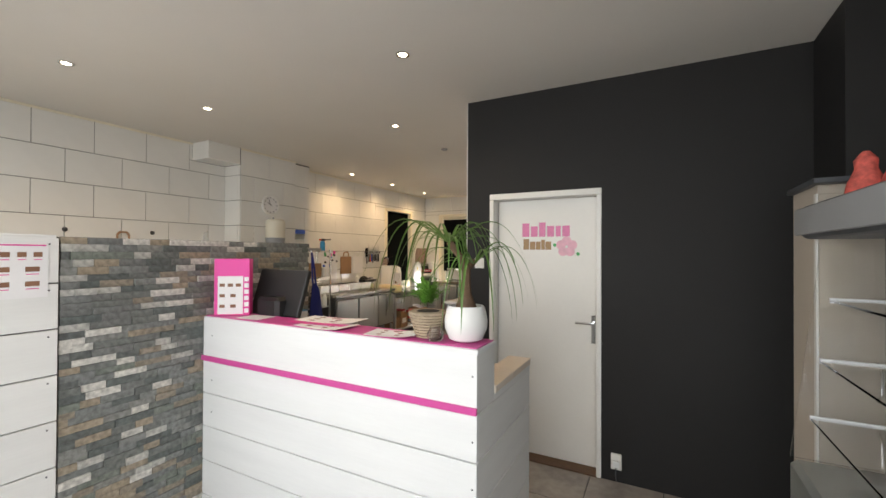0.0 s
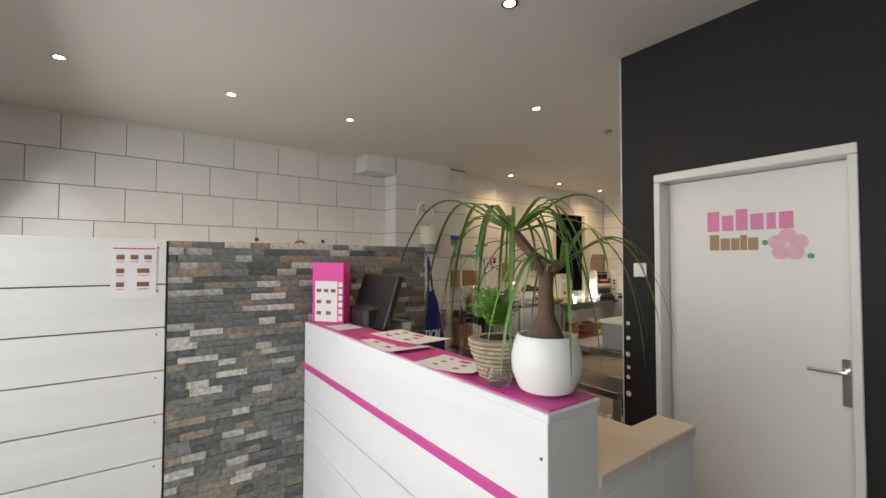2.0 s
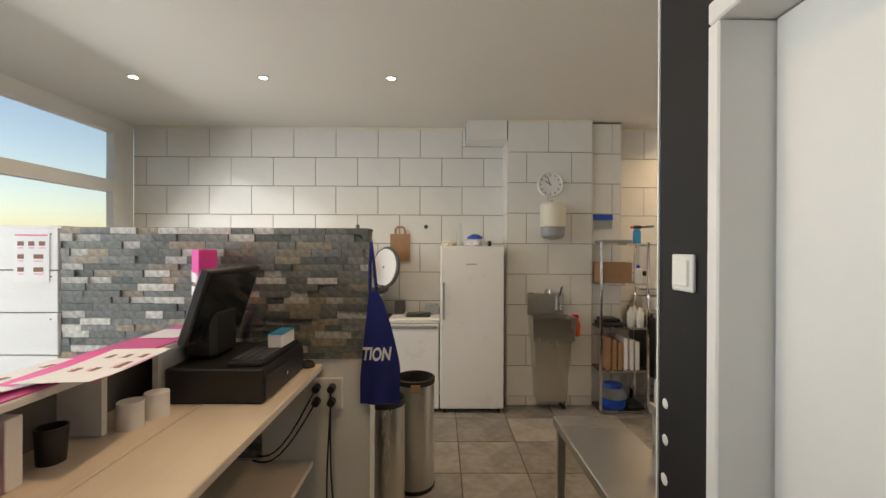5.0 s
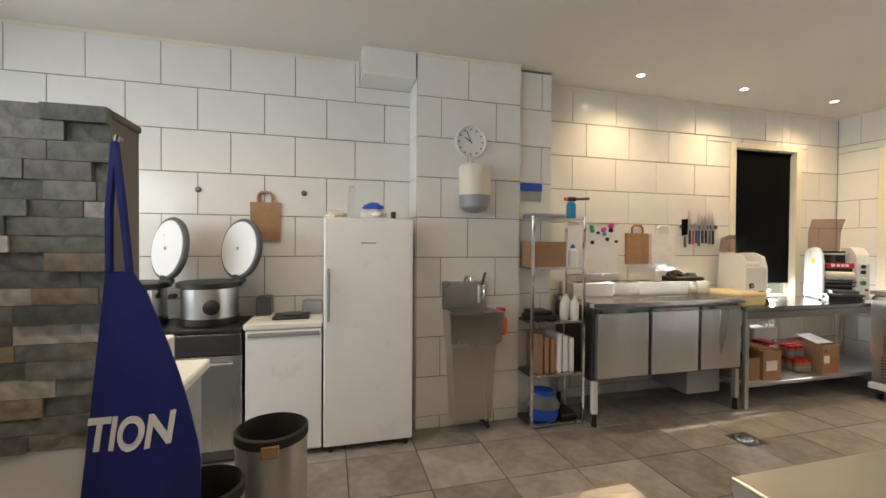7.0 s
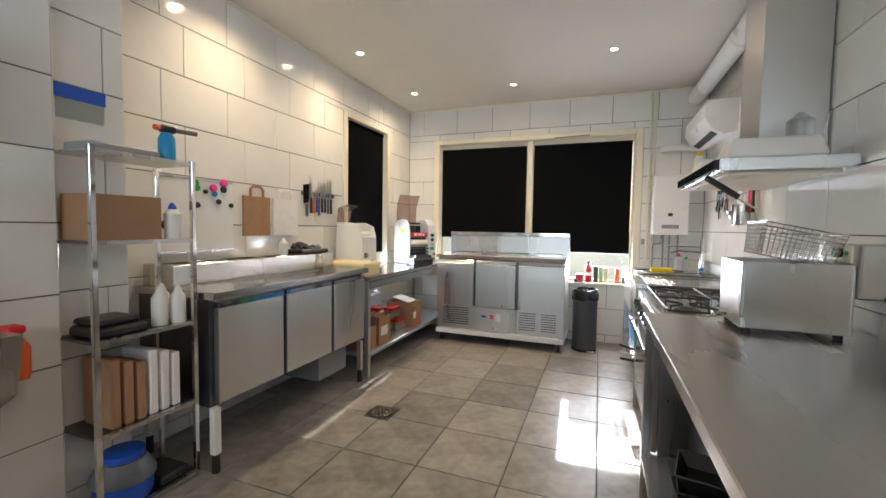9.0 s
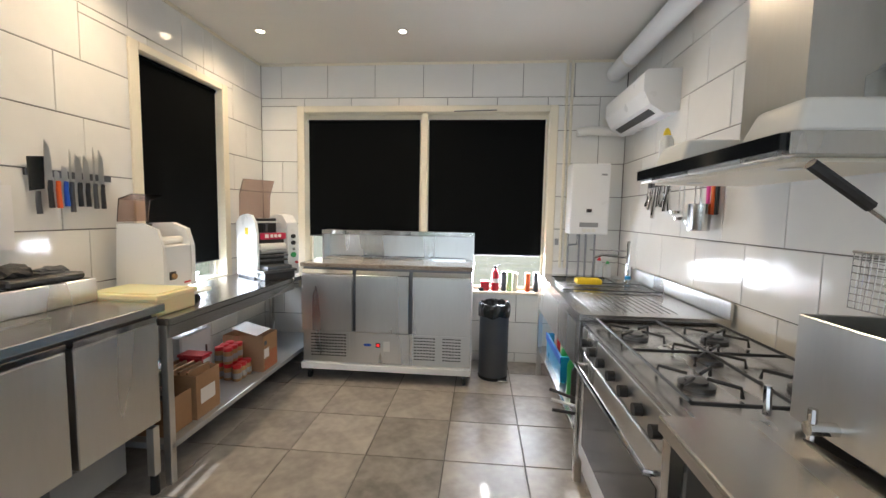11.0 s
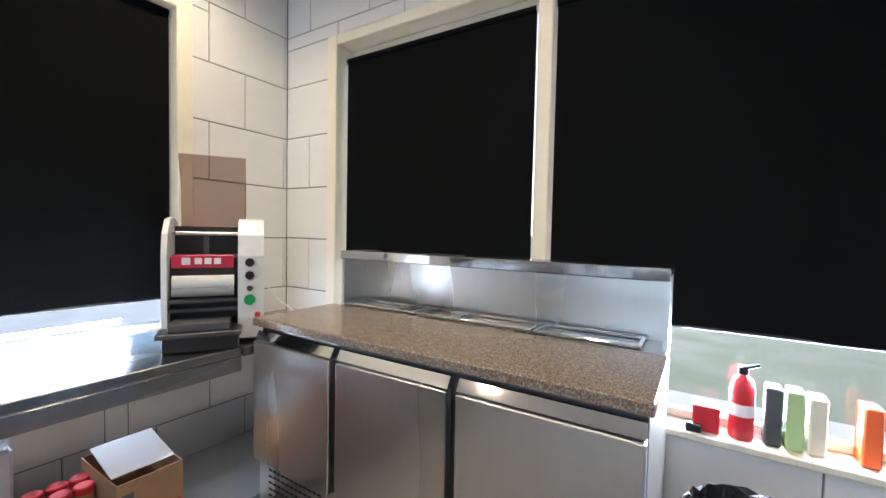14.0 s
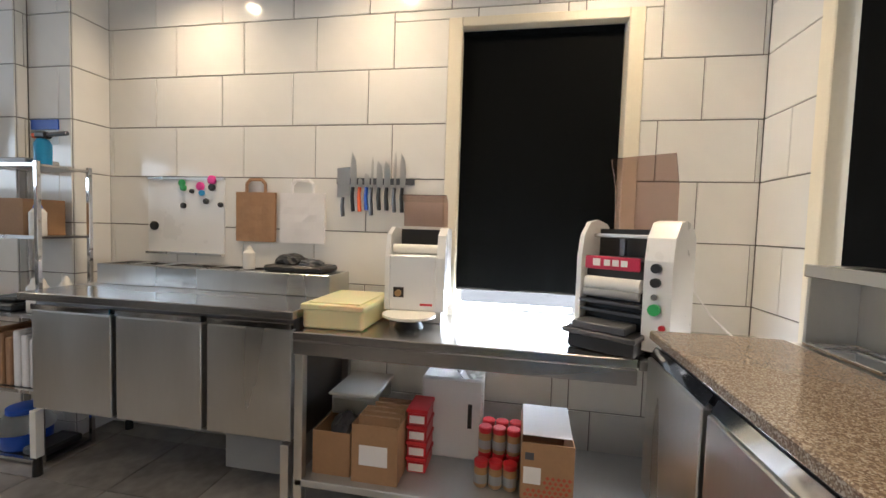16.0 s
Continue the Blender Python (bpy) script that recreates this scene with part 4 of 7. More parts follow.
st = thing("range_cooker", (-4.5, 1.6, 0), "black and steel range cooker under the rice cookers", "cooker")
part("body", B(-4.745, 1.20, 0.02, -4.30, 1.955, 0.845, bev=0.004), M["dsteel"], st)
part("front", B(-4.298, 1.20, 0.10, -4.262, 1.955, 0.70, bev=0.004), M["steel"], st)
part("panel", B(-4.298, 1.20, 0.71, -4.258, 1.955, 0.84, bev=0.004), M["dsteel"], st)
part("hob", B(-4.745, 1.20, 0.847, -4.262, 1.955, 0.872, bev=0.004), M["black"], st)
part("rail", T([(-4.235, 1.25, 0.66), (-4.235, 1.91, 0.66)], 0.010), M["chrome"], st)


def rice_cooker(x, y):
    o = thing("rice_cooker", (x, y, 0.873), "steel rice cooker with its lid standing open", "rice cooker", "rice cookers")
    part("pot", Lz([(0.155, 0), (0.172, 0.02), (0.172, 0.24), (0.185, 0.25), (0.185, 0.275), (0.165, 0.278), (0.15, 0.25), (0.15, 0.05)], (x, y, 0.873), 36), M["steel"], o, smooth=True)
    part("rim", Lz([(0.186, 0.245), (0.198, 0.250), (0.198, 0.280), (0.186, 0.284)], (x, y, 0.873), 36), M["black"], o, "black rim", smooth=True)
    part("base", Lz([(0.16, -0.0005), (0.178, 0.005), (0.178, 0.045), (0.173, 0.05)], (x, y, 0.873), 36, caps=False), M["black"], o, smooth=True)
    part("thermostat", Lz([(0.05, 0), (0.045, 0.03), (0.03, 0.036)], (0, 0, 0), 20, Matrix.Translation((x + 0.165, y + 0.05, 1.0)) @ pose(0, 0, 0, 0, 90, 0)), M["black"], o, smooth=True)
    part("handle", B(x + 0.02, y - 0.225, 1.05, x + 0.09, y - 0.185, 1.08, bev=0.008), M["black"], o)
    m = Matrix.Translation((x - 0.02, y + 0.185, 1.375)) @ pose(0, 0, 0, 0, 0, -45) @ pose(0, 0, 0, 0, 83, 0)
    lid = part("lid", Lz([(0.205, -0.02), (0.212, 0.0), (0.205, 0.012), (0.19, 0.014)], (0, 0, 0), 36, m), M["dgrey"], o, "open lid with a dark rim", smooth=True)
    part("lid_lining", Lz([(0.188, 0.0145), (0.186, 0.019), (0.03, 0.022)], (0, 0, 0), 36, m), M["appl"], lid, "pale inner lid", smooth=True)
    part("lid_knob", Lz([(0.012, 0.0225), (0.010, 0.03)], (0, 0, 0), 10, m), M["gplastic"], lid)
    part("hinge", B(x - 0.02, y + 0.14, 1.14, x + 0.03, y + 0.22, 1.20, bev=0.008), M["dgrey"], o)


rice_cooker(-4.50, 1.715)
rice_cooker(-4.50, 1.28)
bag = thing("paper_bag", (-4.75, 2.02, 1.65), "brown paper carrier bag hanging on the tiled wall", "paper bag")


def carrier(o, x, y0, y1, z0, z1, m, seed=1):
    random.seed(seed)
    bm = bmesh.new()
    NY, NZ = 6, 7
    g = [[bm.verts.new((x + 0.022 + random.uniform(-0.0025, 0.0025), y0 + (y1 - y0) * i / NY, z0 + (z1 - z0) * j / NZ)) for i in range(NY + 1)] for j in range(NZ + 1)]
    for a, b in zip(g, g[1:]):
        for i in range(NY):
            bm.faces.new((a[i], a[i + 1], b[i + 1], b[i]))
    e = bmesh.ops.extrude_face_region(bm, geom=bm.faces[:])
    for v in [q for q in e["geom"] if isinstance(q, bmesh.types.BMVert)]:
        v.co.x = x + 0.001
    part("body", bm, m, o)
    ym = (y0 + y1) / 2
    w = (y1 - y0) * 0.24
    hb = bmesh.new()
    pts = [(ym - w, z1 - 0.01), (ym - w, z1 + 0.05), (ym - w * 0.6, z1 + 0.075), (ym + w * 0.6, z1 + 0.075), (ym + w, z1 + 0.05), (ym + w, z1 - 0.01)]
    for (a, b), (c, d) in zip(pts, pts[1:]):
        tube(hb, [(x + 0.014, a, b), (x + 0.014, c, d)], 0.010, 6)
    part("handle", hb, m, o)


carrier(bag, LX + 0.001, 1.92, 2.13, 1.43, 1.72, M["bagp"])
for y in (1.57, 2.30):
    solid("pipe_cap", Lz([(0.022, 0), (0.018, 0.012), (0.008, 0.016)], (0, 0, 0), 14, Matrix.Translation((LX + 0.001, y, 1.80)) @ pose(0, 0, 0, 0, 90, 0)), M["dsteel"], "small metal cap on the tiled wall", "wall cap", "wall caps", smooth=True)

# low unit and bins behind the partition
ch = thing("chest_unit", (-3.0, 1.4, 0), "grey chest unit with a pale top behind the partition", "cabinet")
part("body", B(-3.52, 0.75, 0.02, -2.44, 1.93, 0.83, bev=0.006), M["gplastic"], ch)
part("lid", B(-3.55, 0.73, 0.832, -2.43, 1.96, 0.875, bev=0.008), M["plastic"], ch)
solid("white_box", B(-3.28, 1.55, 0.876, -3.02, 1.90, 1.05, bev=0.006), M["plastic"], "plain white box on the chest unit", "box")


def waste_bin(x, y, r, h, m, label):
    o = thing("waste_bin", (x, y, 0), label, "waste bin")
    part("body", Lz([(r * 0.97, 0.012), (r, 0.03), (r, h - 0.03)], (x, y, 0), 36, caps=False), m, o, smooth=True)
    part("base", Lz([(r * 0.99, 0), (r * 1.02, 0.011), (r * 1.01, 0.028)], (x, y, 0), 36, caps=False), M["rubber"], o, smooth=True)
    part("rim", Lz([(r * 0.99, h - 0.035), (r * 1.03, h - 0.03), (r * 1.03, h), (r * 0.95, h + 0.006), (r * 0.90, h - 0.01), (r * 0.88, h - 0.2), (0.001, h - 0.22)], (x, y, 0), 36, caps=False), M["rubber"], o, "black bin-liner rim", smooth=True)
    return o


wb1 = waste_bin(-3.08, 2.29, 0.128, 0.72, M["steel"], "tall round steel bin with a black rim")
part("tag", B(-2.958, 2.27, 0.66, -2.945, 2.33, 0.705, bev=0.003), M["card"], wb1)
waste_bin(-2.76, 2.14, 0.112, 0.70, M["steel"], "slim round steel bin beside the partition")

# ---- hand basin, clock and dispenser on the pillar ----
hs = thing("hand_basin", (-4.36, 3.54, 0), "knee-operated stainless steel hand wash basin", "wash basin")
bm = bmesh.new()
ring = lambda y0, y1, x1, z: [bm.verts.new(p) for p in ((-4.462, y0, z), (x1, y0, z), (x1, y1, z), (-4.462, y1, z))]
rs = [ring(3.39, 3.68, -4.30, 0.10), ring(3.36, 3.70, -4.275, 0.66), ring(3.345, 3.735, -4.245, 0.70), ring(3.335, 3.75, -4.235, 0.90), ring(3.335, 3.75, -4.235, 0.915)]
for a, b in zip(rs, rs[1:]):
    for k in range(4):
        bm.faces.new((a[k], a[(k + 1) % 4], b[(k + 1) % 4], b[k]))
bm.faces.new(rs[0])
inner = ring(3.36, 3.725, -4.262, 0.914)
for v in inner[:1] + inner[3:]:
    v.co.x = -4.44
low = [bm.verts.new((v.co.x * 0.98 - 0.087, v.co.y * 0.8 + 0.708, 0.80)) for v in inner]
for k in range(4):
    bm.faces.new((rs[-1][k], rs[-1][(k + 1) % 4], inner[(k + 1) % 4], inner[k]))
    bm.faces.new((inner[k], inner[(k + 1) % 4], low[(k + 1) % 4], low[k]))
bm.faces.new(low)
part("body", bm, M["steel"], hs)
part("splashback", B(-4.463, 3.325, 0.916, -4.449, 3.69, 1.13, bev=0.002), M["steel"], hs)
part("tap", T([(-4.44, 3.50, 1.12), (-4.40, 3.50, 1.17), (-4.33, 3.52, 1.165), (-4.32, 3.52, 1.13)], 0.011), M["chrome"], hs)
part("lever", T([(-4.40, 3.63, 1.10), (-4.38, 3.65, 1.20)], 0.010), M["dsteel"], hs)
part("soap_pot", Lz([(0.038, 0), (0.038, 0.13)], (-4.40, 3.62, 0.97), 18), M["steel"], hs, smooth=True)
part("waste_pipe", T([(-4.33, 3.66, 0.10), (-4.33, 3.66, 0.03), (-4.45, 3.66, 0.02)], 0.018), M["black"], hs)
sb_ = thing("spray_bottle", (-4.32, 3.80, 0.7), "orange spray bottle hooked on the basin edge", "bottle")
part("bottle", Lz([(0.03, 0), (0.035, 0.02), (0.035, 0.12), (0.014, 0.16), (0.014, 0.18)], (-4.36, 3.79, 0.72), 14), M["orange"], sb_, smooth=True)
part("trigger", B(-4.39, 3.745, 0.90, -4.32, 3.80, 0.93, bev=0.006), M["red"], sb_)

ck = thing("wall_clock", (PX, 3.549, 2.211), "round white wall clock with dark hands", "clock")
mc = Matrix.Translation((PX, 3.549, 2.211)) @ pose(0, 0, 0, 0, 90, 0)
part("rim", Lz([(0.128, 0.0005), (0.130, 0.02), (0.122, 0.035), (0.112, 0.03), (0.110, 0.012)], (0, 0, 0), 40, mc), M["plastic"], ck, smooth=True)
part("face", Lz([(0.109, 0.0125), (0.109, 0.014)], (0, 0, 0), 40, mc), M["paper"], ck)
for h in range(12):
    a = h * math.tau / 12
    part("hour_mark", box(bmesh.new(), 0.0143, 0.088, -0.004, 0.0153, 0.104, 0.004, m=Matrix.Translation((PX, 3.549, 2.211)) @ pose(0, 0, 0, math.degrees(a))), M["black"], ck)
for a, ln, w in ((-57, 0.06, 0.004), (-22, 0.09, 0.003)):
    part("pointer", box(bmesh.new(), 0.016, -w, -0.012, 0.017, w, ln, m=Matrix.Translation((PX, 3.549, 2.211)) @ pose(0, 0, 0, -a)), M["black"], ck)
dp = thing("towel_dispenser", (PX, 3.55, 1.85), "cream and grey paper towel dispenser", "dispenser")
part("cover", Lz([(0.118, 0.13), (0.122, 0.30), (0.118, 0.345), (0.095, 0.365)], (-4.36, 3.55, 1.655), 28), M["cplastic"], dp, smooth=True)
part("lower_cover", Lz([(0.02, 0.0), (0.08, 0.012), (0.112, 0.04), (0.120, 0.128)], (-4.36, 3.55, 1.655), 28), M["gplastic"], dp, smooth=True)
part("bracket", B(PX + 0.001, 3.48, 1.72, -4.40, 3.62, 1.99), M["cplastic"], dp)
part("top_knob", T([(-4.40, 3.55, 2.019), (-4.40, 3.55, 2.05)], 0.012), M["gplastic"], dp)
sn = thing("wall_sign", (-4.53, 4.1, 1.85), "small blue and clear sign on the pillar", "sign")
part("panel", B(-4.529, 4.01, 1.775, -4.524, 4.20, 1.86), M["frost"], sn)
part("band", B(-4.529, 4.005, 1.862, -4.522, 4.205, 1.92), M["bluep"], sn)

# ---- shelf rack ----
rk = thing("shelf_rack", (-4.38, 4.2, 0), "narrow five-shelf chrome rack with kitchen goods", "shelf rack")
RX0, RX1, RY0, RY1 = -4.515, -4.25, 3.985, 4.43
for x in (RX0, RX1):
    for y in (RY0, RY1):
        part("post", B(x - 0.011, y - 0.011, 0, x + 0.011, y + 0.011, 1.635, bev=0.002), M["chrome"], rk)
for z in (0.03, 0.41, 0.82, 1.24, 1.62):
    part("shelf", B(RX0 + 0.012, RY0 - 0.008, z - 0.012, RX1 - 0.012, RY1 + 0.008, z, bev=0.002), M["dsteel"] if z < 1.5 else M["steel"], rk)
    part("edge", B(RX1 - 0.0115, RY0 + 0.012, z - 0.014, RX1 + 0.011, RY1 - 0.012, z + 0.004), M["steel"], rk)


def carton(x0, y0, z0, x1, y1, z1, label, m="card", flaps=True):
    o = thing("cardboard_box", ((x0 + x1) / 2, (y0 + y1) / 2, z0), label, "cardboard box")
    bm = bmesh.new()
    t = 0.004
    ring = lambda e, z: [bm.verts.new(p) for p in ((x0 + e, y0 + e, z), (x1 - e, y0 + e, z), (x1 - e, y1 - e, z), (x0 + e, y1 - e, z))]
    rs = [ring(0, z0), ring(0, z1), ring(t, z1), ring(t, z0 + t)]
    for a, b in zip(rs, rs[1:]):
        for k in range(4):
            bm.faces.new((a[k], a[(k + 1) % 4], b[(k + 1) % 4], b[k]))
    bm.faces.new(rs[0][::-1]), bm.faces.new(rs[-1])
    part("body", bm, M[m], o)
    if flaps:
        part("flap", box(bmesh.new(), 0, 0, 0, 0.003, y1 - y0 - 0.01, (x1 - x0) * 0.4, m=Matrix.Translation((x1, y0 + 0.005, z1)) @ pose(0, 0, 0, 0, 60, 0)), M[m], o)
        part("flap", box(bmesh.new(), 0, 0, 0, 0.003, y1 - y0 - 0.01, (x1 - x0) * 0.35, m=Matrix.Translation((x0, y0 + 0.005, z1)) @ pose(0, 0, 0, 0, -25, 0)), M[m], o)
    return o


carton(-4.49, 4.00, 1.241, -4.28, 4.29, 1.44, "open brown cardboard box on the rack", flaps=False)


def bottle(x, y, z, r, h, m, label, name="squeeze_bottle", cap=None):
    o = thing(name, (x, y, z), label, "bottle")
    part("body", Lz([(r, 0), (r * 1.05, 0.01), (r * 1.05, h * 0.7), (r * 0.6, h * 0.82)], (x, y, z), 16), M[m], o, smooth=True)
    part("cap", Lz([(r * 0.58, h * 0.821), (r * 0.5, h * 0.9), (r * 0.2, h)], (x, y, z), 12), M[cap or m], o, smooth=True)
    return o


bottle(-4.30, 4.36, 1.241, 0.035, 0.18, "plastic", "white plastic bottle on the rack", cap="bluep")
for x, y in ((-4.32, 4.30), (-4.30, 4.38), (-4.42, 4.38)):
    bottle(x, y, 0.821, 0.034, 0.19, "plastic", "white squeeze bottle on the rack")
solid("black_tray", B(-4.47, 4.0, 0.821, -4.27, 4.22, 0.865, bev=0.012), M["black"], "black plastic tray with lids", "tray")
solid("black_tray", B(-4.48, 4.02, 0.866, -4.30, 4.20, 0.895, bev=0.012), M["black"], "black plastic tray with lids", "tray")
tb = thing("gas_torch", (-4.33, 4.36, 1.62), "blue gas canister with a black torch head", "gas torch")
part("canister", Lz([(0.036, 0), (0.038, 0.008), (0.038, 0.115), (0.026, 0.14), (0.014, 0.145)], (-4.33, 4.36, 1.621), 20), M["lblue"], tb, smooth=True)
part("head", B(-4.352, 4.325, 1.766, -4.308, 4.40, 1.80, bev=0.008), M["black"], tb)
part("nozzle", T([(-4.33, 4.40, 1.785), (-4.33, 4.52, 1.792)], 0.012, 10), M["dsteel"], tb)
part("knob", T([(-4.33, 4.324, 1.782), (-4.33, 4.30, 1.782)], 0.014, 10), M["orange"], tb)
solid("foil_box", B(-4.46, 4.0, 1.621, -4.29, 4.30, 1.66, bev=0.006), M["gplastic"], "flat grey film box on the rack", "box")
for i in range(6):
    m_ = "bagp" if i < 3 else "paper"
    solid("folded_bag", B(-4.47, 4.05 + 0.055 * i, 0.411, -4.27, 4.09 + 0.055 * i, 0.72 - 0.02 * (i % 3), bev=0.006), M[m_], ("brown" if i < 3 else "white") + " folded paper bags stacked on the rack", "paper bag", "folded bags")
tub = thing("blue_tub", (-4.36, 4.16, 0.03), "blue plastic tub with a clear lid on the rack", "tub")
part("body", Lz([(0.10, 0), (0.115, 0.02), (0.12, 0.10)], (-4.37, 4.15, 0.031), 24), M["bluep"], tub, smooth=True)
part("lid", Lz([(0.13, 0.10), (0.13, 0.12), (0.09, 0.19), (0.07, 0.19)], (-4.37, 4.15, 0.0315), 24), M["frost"], tub, smooth=True)
part("ring", Lz([(0.06, 0.191), (0.085, 0.195), (0.085, 0.225), (0.06, 0.23)], (-4.37, 4.15, 0.0315), 20), M["bluep"], tub, smooth=True)
solid("black_tray", B(-4.48, 4.26, 0.031, -4.27, 4.41, 0.075, bev=0.01), M["black"], "black plastic tray low on the rack", "tray")

# ---- refrigerated prep counter ----
pc = thing("prep_counter", (-4.48, 5.22, 0), "three-door stainless refrigerated prep counter with a topping rail", "prep counter")
part("body", B(-4.74, 4.475, 0.35, -4.205, 5.945, 0.925), M["dsteel"], pc)
part("worktop", B(-4.74, 4.45, 0.928, -4.135, 5.952, 0.968, bev=0.004), M["steelh"], pc, "brushed steel worktop")
for y0, y1 in ((4.50, 4.975), (5.005, 5.475), (5.505, 5.93)):
    d = part("door", B(-4.203, y0, 0.37, -4.162, y1, 0.875, bev=0.004), M["steel"], pc)
    part("grip", B(-4.203, y0, 0.878, -4.158, y1, 0.908, bev=0.003), M["chrome"], d)
for y in (4.49, 5.90):
    for x in (-4.185, -4.70):
        part("leg", B(x - 0.02, y - 0.02, 0.10, x + 0.02, y + 0.02, 0.349, bev=0.002), M["steel"] if y > 5 else M["plastic"], pc)
        part("foot", Lz([(0.022, 0), (0.018, 0.098)], (x, y, 0), 10), M["rubber"], pc)
part("motor_box", B(-4.70, 5.50, 0.12, -4.30, 5.86, 0.348), M["gplastic"], pc)
part("rail_front", B(-4.51, 4.50, 0.969, -4.495, 5.95, 1.085, bev=0.003), M["steel"], pc)
part("rail_body", B(-4.74, 4.50, 0.969, -4.7, 5.95, 1.085), M["steel"], pc)
for y in (4.50, 5.935):
    part("rail_end", B(-4.699, y, 0.969, -4.511, y + 0.015, 1.085), M["steel"], pc)
yy = 4.53
for w in (0.17, 0.17, 0.31, 0.17, 0.31, 0.17):
    bm = bmesh.new()
    for q in ((-4.695, yy, 1.072, -4.515, yy + 0.014, 1.088), (-4.695, yy + w - 0.014, 1.072, -4.515, yy + w, 1.088), (-4.695, yy + 0.014, 1.072, -4.681, yy + w - 0.014, 1.088), (-4.529, yy + 0.014, 1.072, -4.515, yy + w - 0.014, 1.088), (-4.68, yy + 0.014, 0.99, -4.53, yy + w - 0.014, 0.995)):
        box(bm, *q, bev=0.002)
    part("food_pan", bm, M["chrome"], pc)
    yy += w + 0.012
solid("black_tray", B(-4.70, 5.56, 1.09, -4.50, 5.90, 1.125, bev=0.01), M["black"], "black tray of sauce bottles on the rail", "tray")
crumple("tool_heap", -4.61, 5.66, 1.12, 0.06, 0.08, 0.04, M["black"], "dark heap of small kitchen tools", "tools", 9)
crumple("tool_heap", -4.58, 5.80, 1.12, 0.05, 0.07, 0.025, M["dgrey"], "dark heap of small kitchen tools", "tools", 12)
bottle(-4.57, 5.43, 1.089, 0.030, 0.13, "plastic", "white squeeze bottle on the rail")
dr = thing("floor_drain", (-3.714, 5.445, 0), "square steel floor drain with round holes", "drain")
part("frame", B(-3.81, 5.35, -0.002, -3.62, 5.54, 0.003), M["dsteel"], dr)
part("grate", Lz([(0.07, 0.0032), (0.072, 0.006)], (-3.715, 5.445, 0), 28), M["steel"], dr)
# the grate is closed: black discs paint the darkness of its holes
for i in range(3):
    for k in range(1 if i == 0 else 6 * i):
        a = k * math.tau / max(1, 6 * i)
        part("hole_shade", Lz([(0.008, 0.0062), (0.008, 0.0072)], (-3.715 + 0.025 * i * math.cos(a), 5.445 + 0.025 * i * math.sin(a), 0), 8), M["rubber"], dr)

# wall behind the prep counter
wbd = thing("whiteboard", (LX, 4.8, 1.38), "small whiteboard with coloured magnets", "whiteboard")
part("board", B(LX + 0.001, 4.59, 1.15, LX + 0.012, 5.13, 1.60), M["appl"], wbd)
part("frame", B(LX + 0.001, 4.59, 1.601, LX + 0.018, 5.13, 1.615), M["steel"], wbd)
part("pen_tray", B(LX + 0.001, 4.59, 1.135, LX + 0.035, 5.13, 1.149), M["steel"], wbd)
for y, z, r, m_ in ((4.79, 1.58, 0.022, "green"), (4.80, 1.55, 0.020, "green"), (4.92, 1.56, 0.026, "pinkp"), (5.00, 1.60, 0.028, "pinkp"), (5.0, 1.555, 0.022, "black"), (4.86, 1.53, 0.014, "black"), (4.93, 1.52, 0.018, "lblue"), (4.96, 1.47, 0.018, "black"), (5.06, 1.45, 0.016, "black"), (4.80, 1.44, 0.018, "black"), (4.50, 1.31, 0.028, "black")):
    part("magnet", Lz([(r, 0), (r, 0.012), (r * 0.7, 0.018)], (0, 0, 0), 14, Matrix.Translation((LX + 0.0125, y + (0.05 if y > 4.6 else 0.14), z)) @ pose(0, 0, 0, 0, 90, 0)), M[m_], wbd, smooth=True)
b1 = thing("paper_bag", (LX, 5.35, 1.4), "brown paper carrier bag hung on the tiled wall", "paper bag")
carrier(b1, LX + 0.001, 5.22, 5.475, 1.235, 1.53, M["bagp"], 3)
b2 = thing("paper_bag", (LX, 5.65, 1.4), "white paper carrier bag hung on the tiled wall", "paper bag")
carrier(b2, LX + 0.001, 5.51, 5.79, 1.235, 1.53, M["paper"], 4)
kr = thing("knife_rack", (LX, 6.08, 1.6), "magnetic strip with a row of kitchen knives", "knife rack")
part("strip", B(LX + 0.001, 5.86, 1.585, LX + 0.014, 6.32, 1.62), M["dsteel"], kr)
random.seed(7)
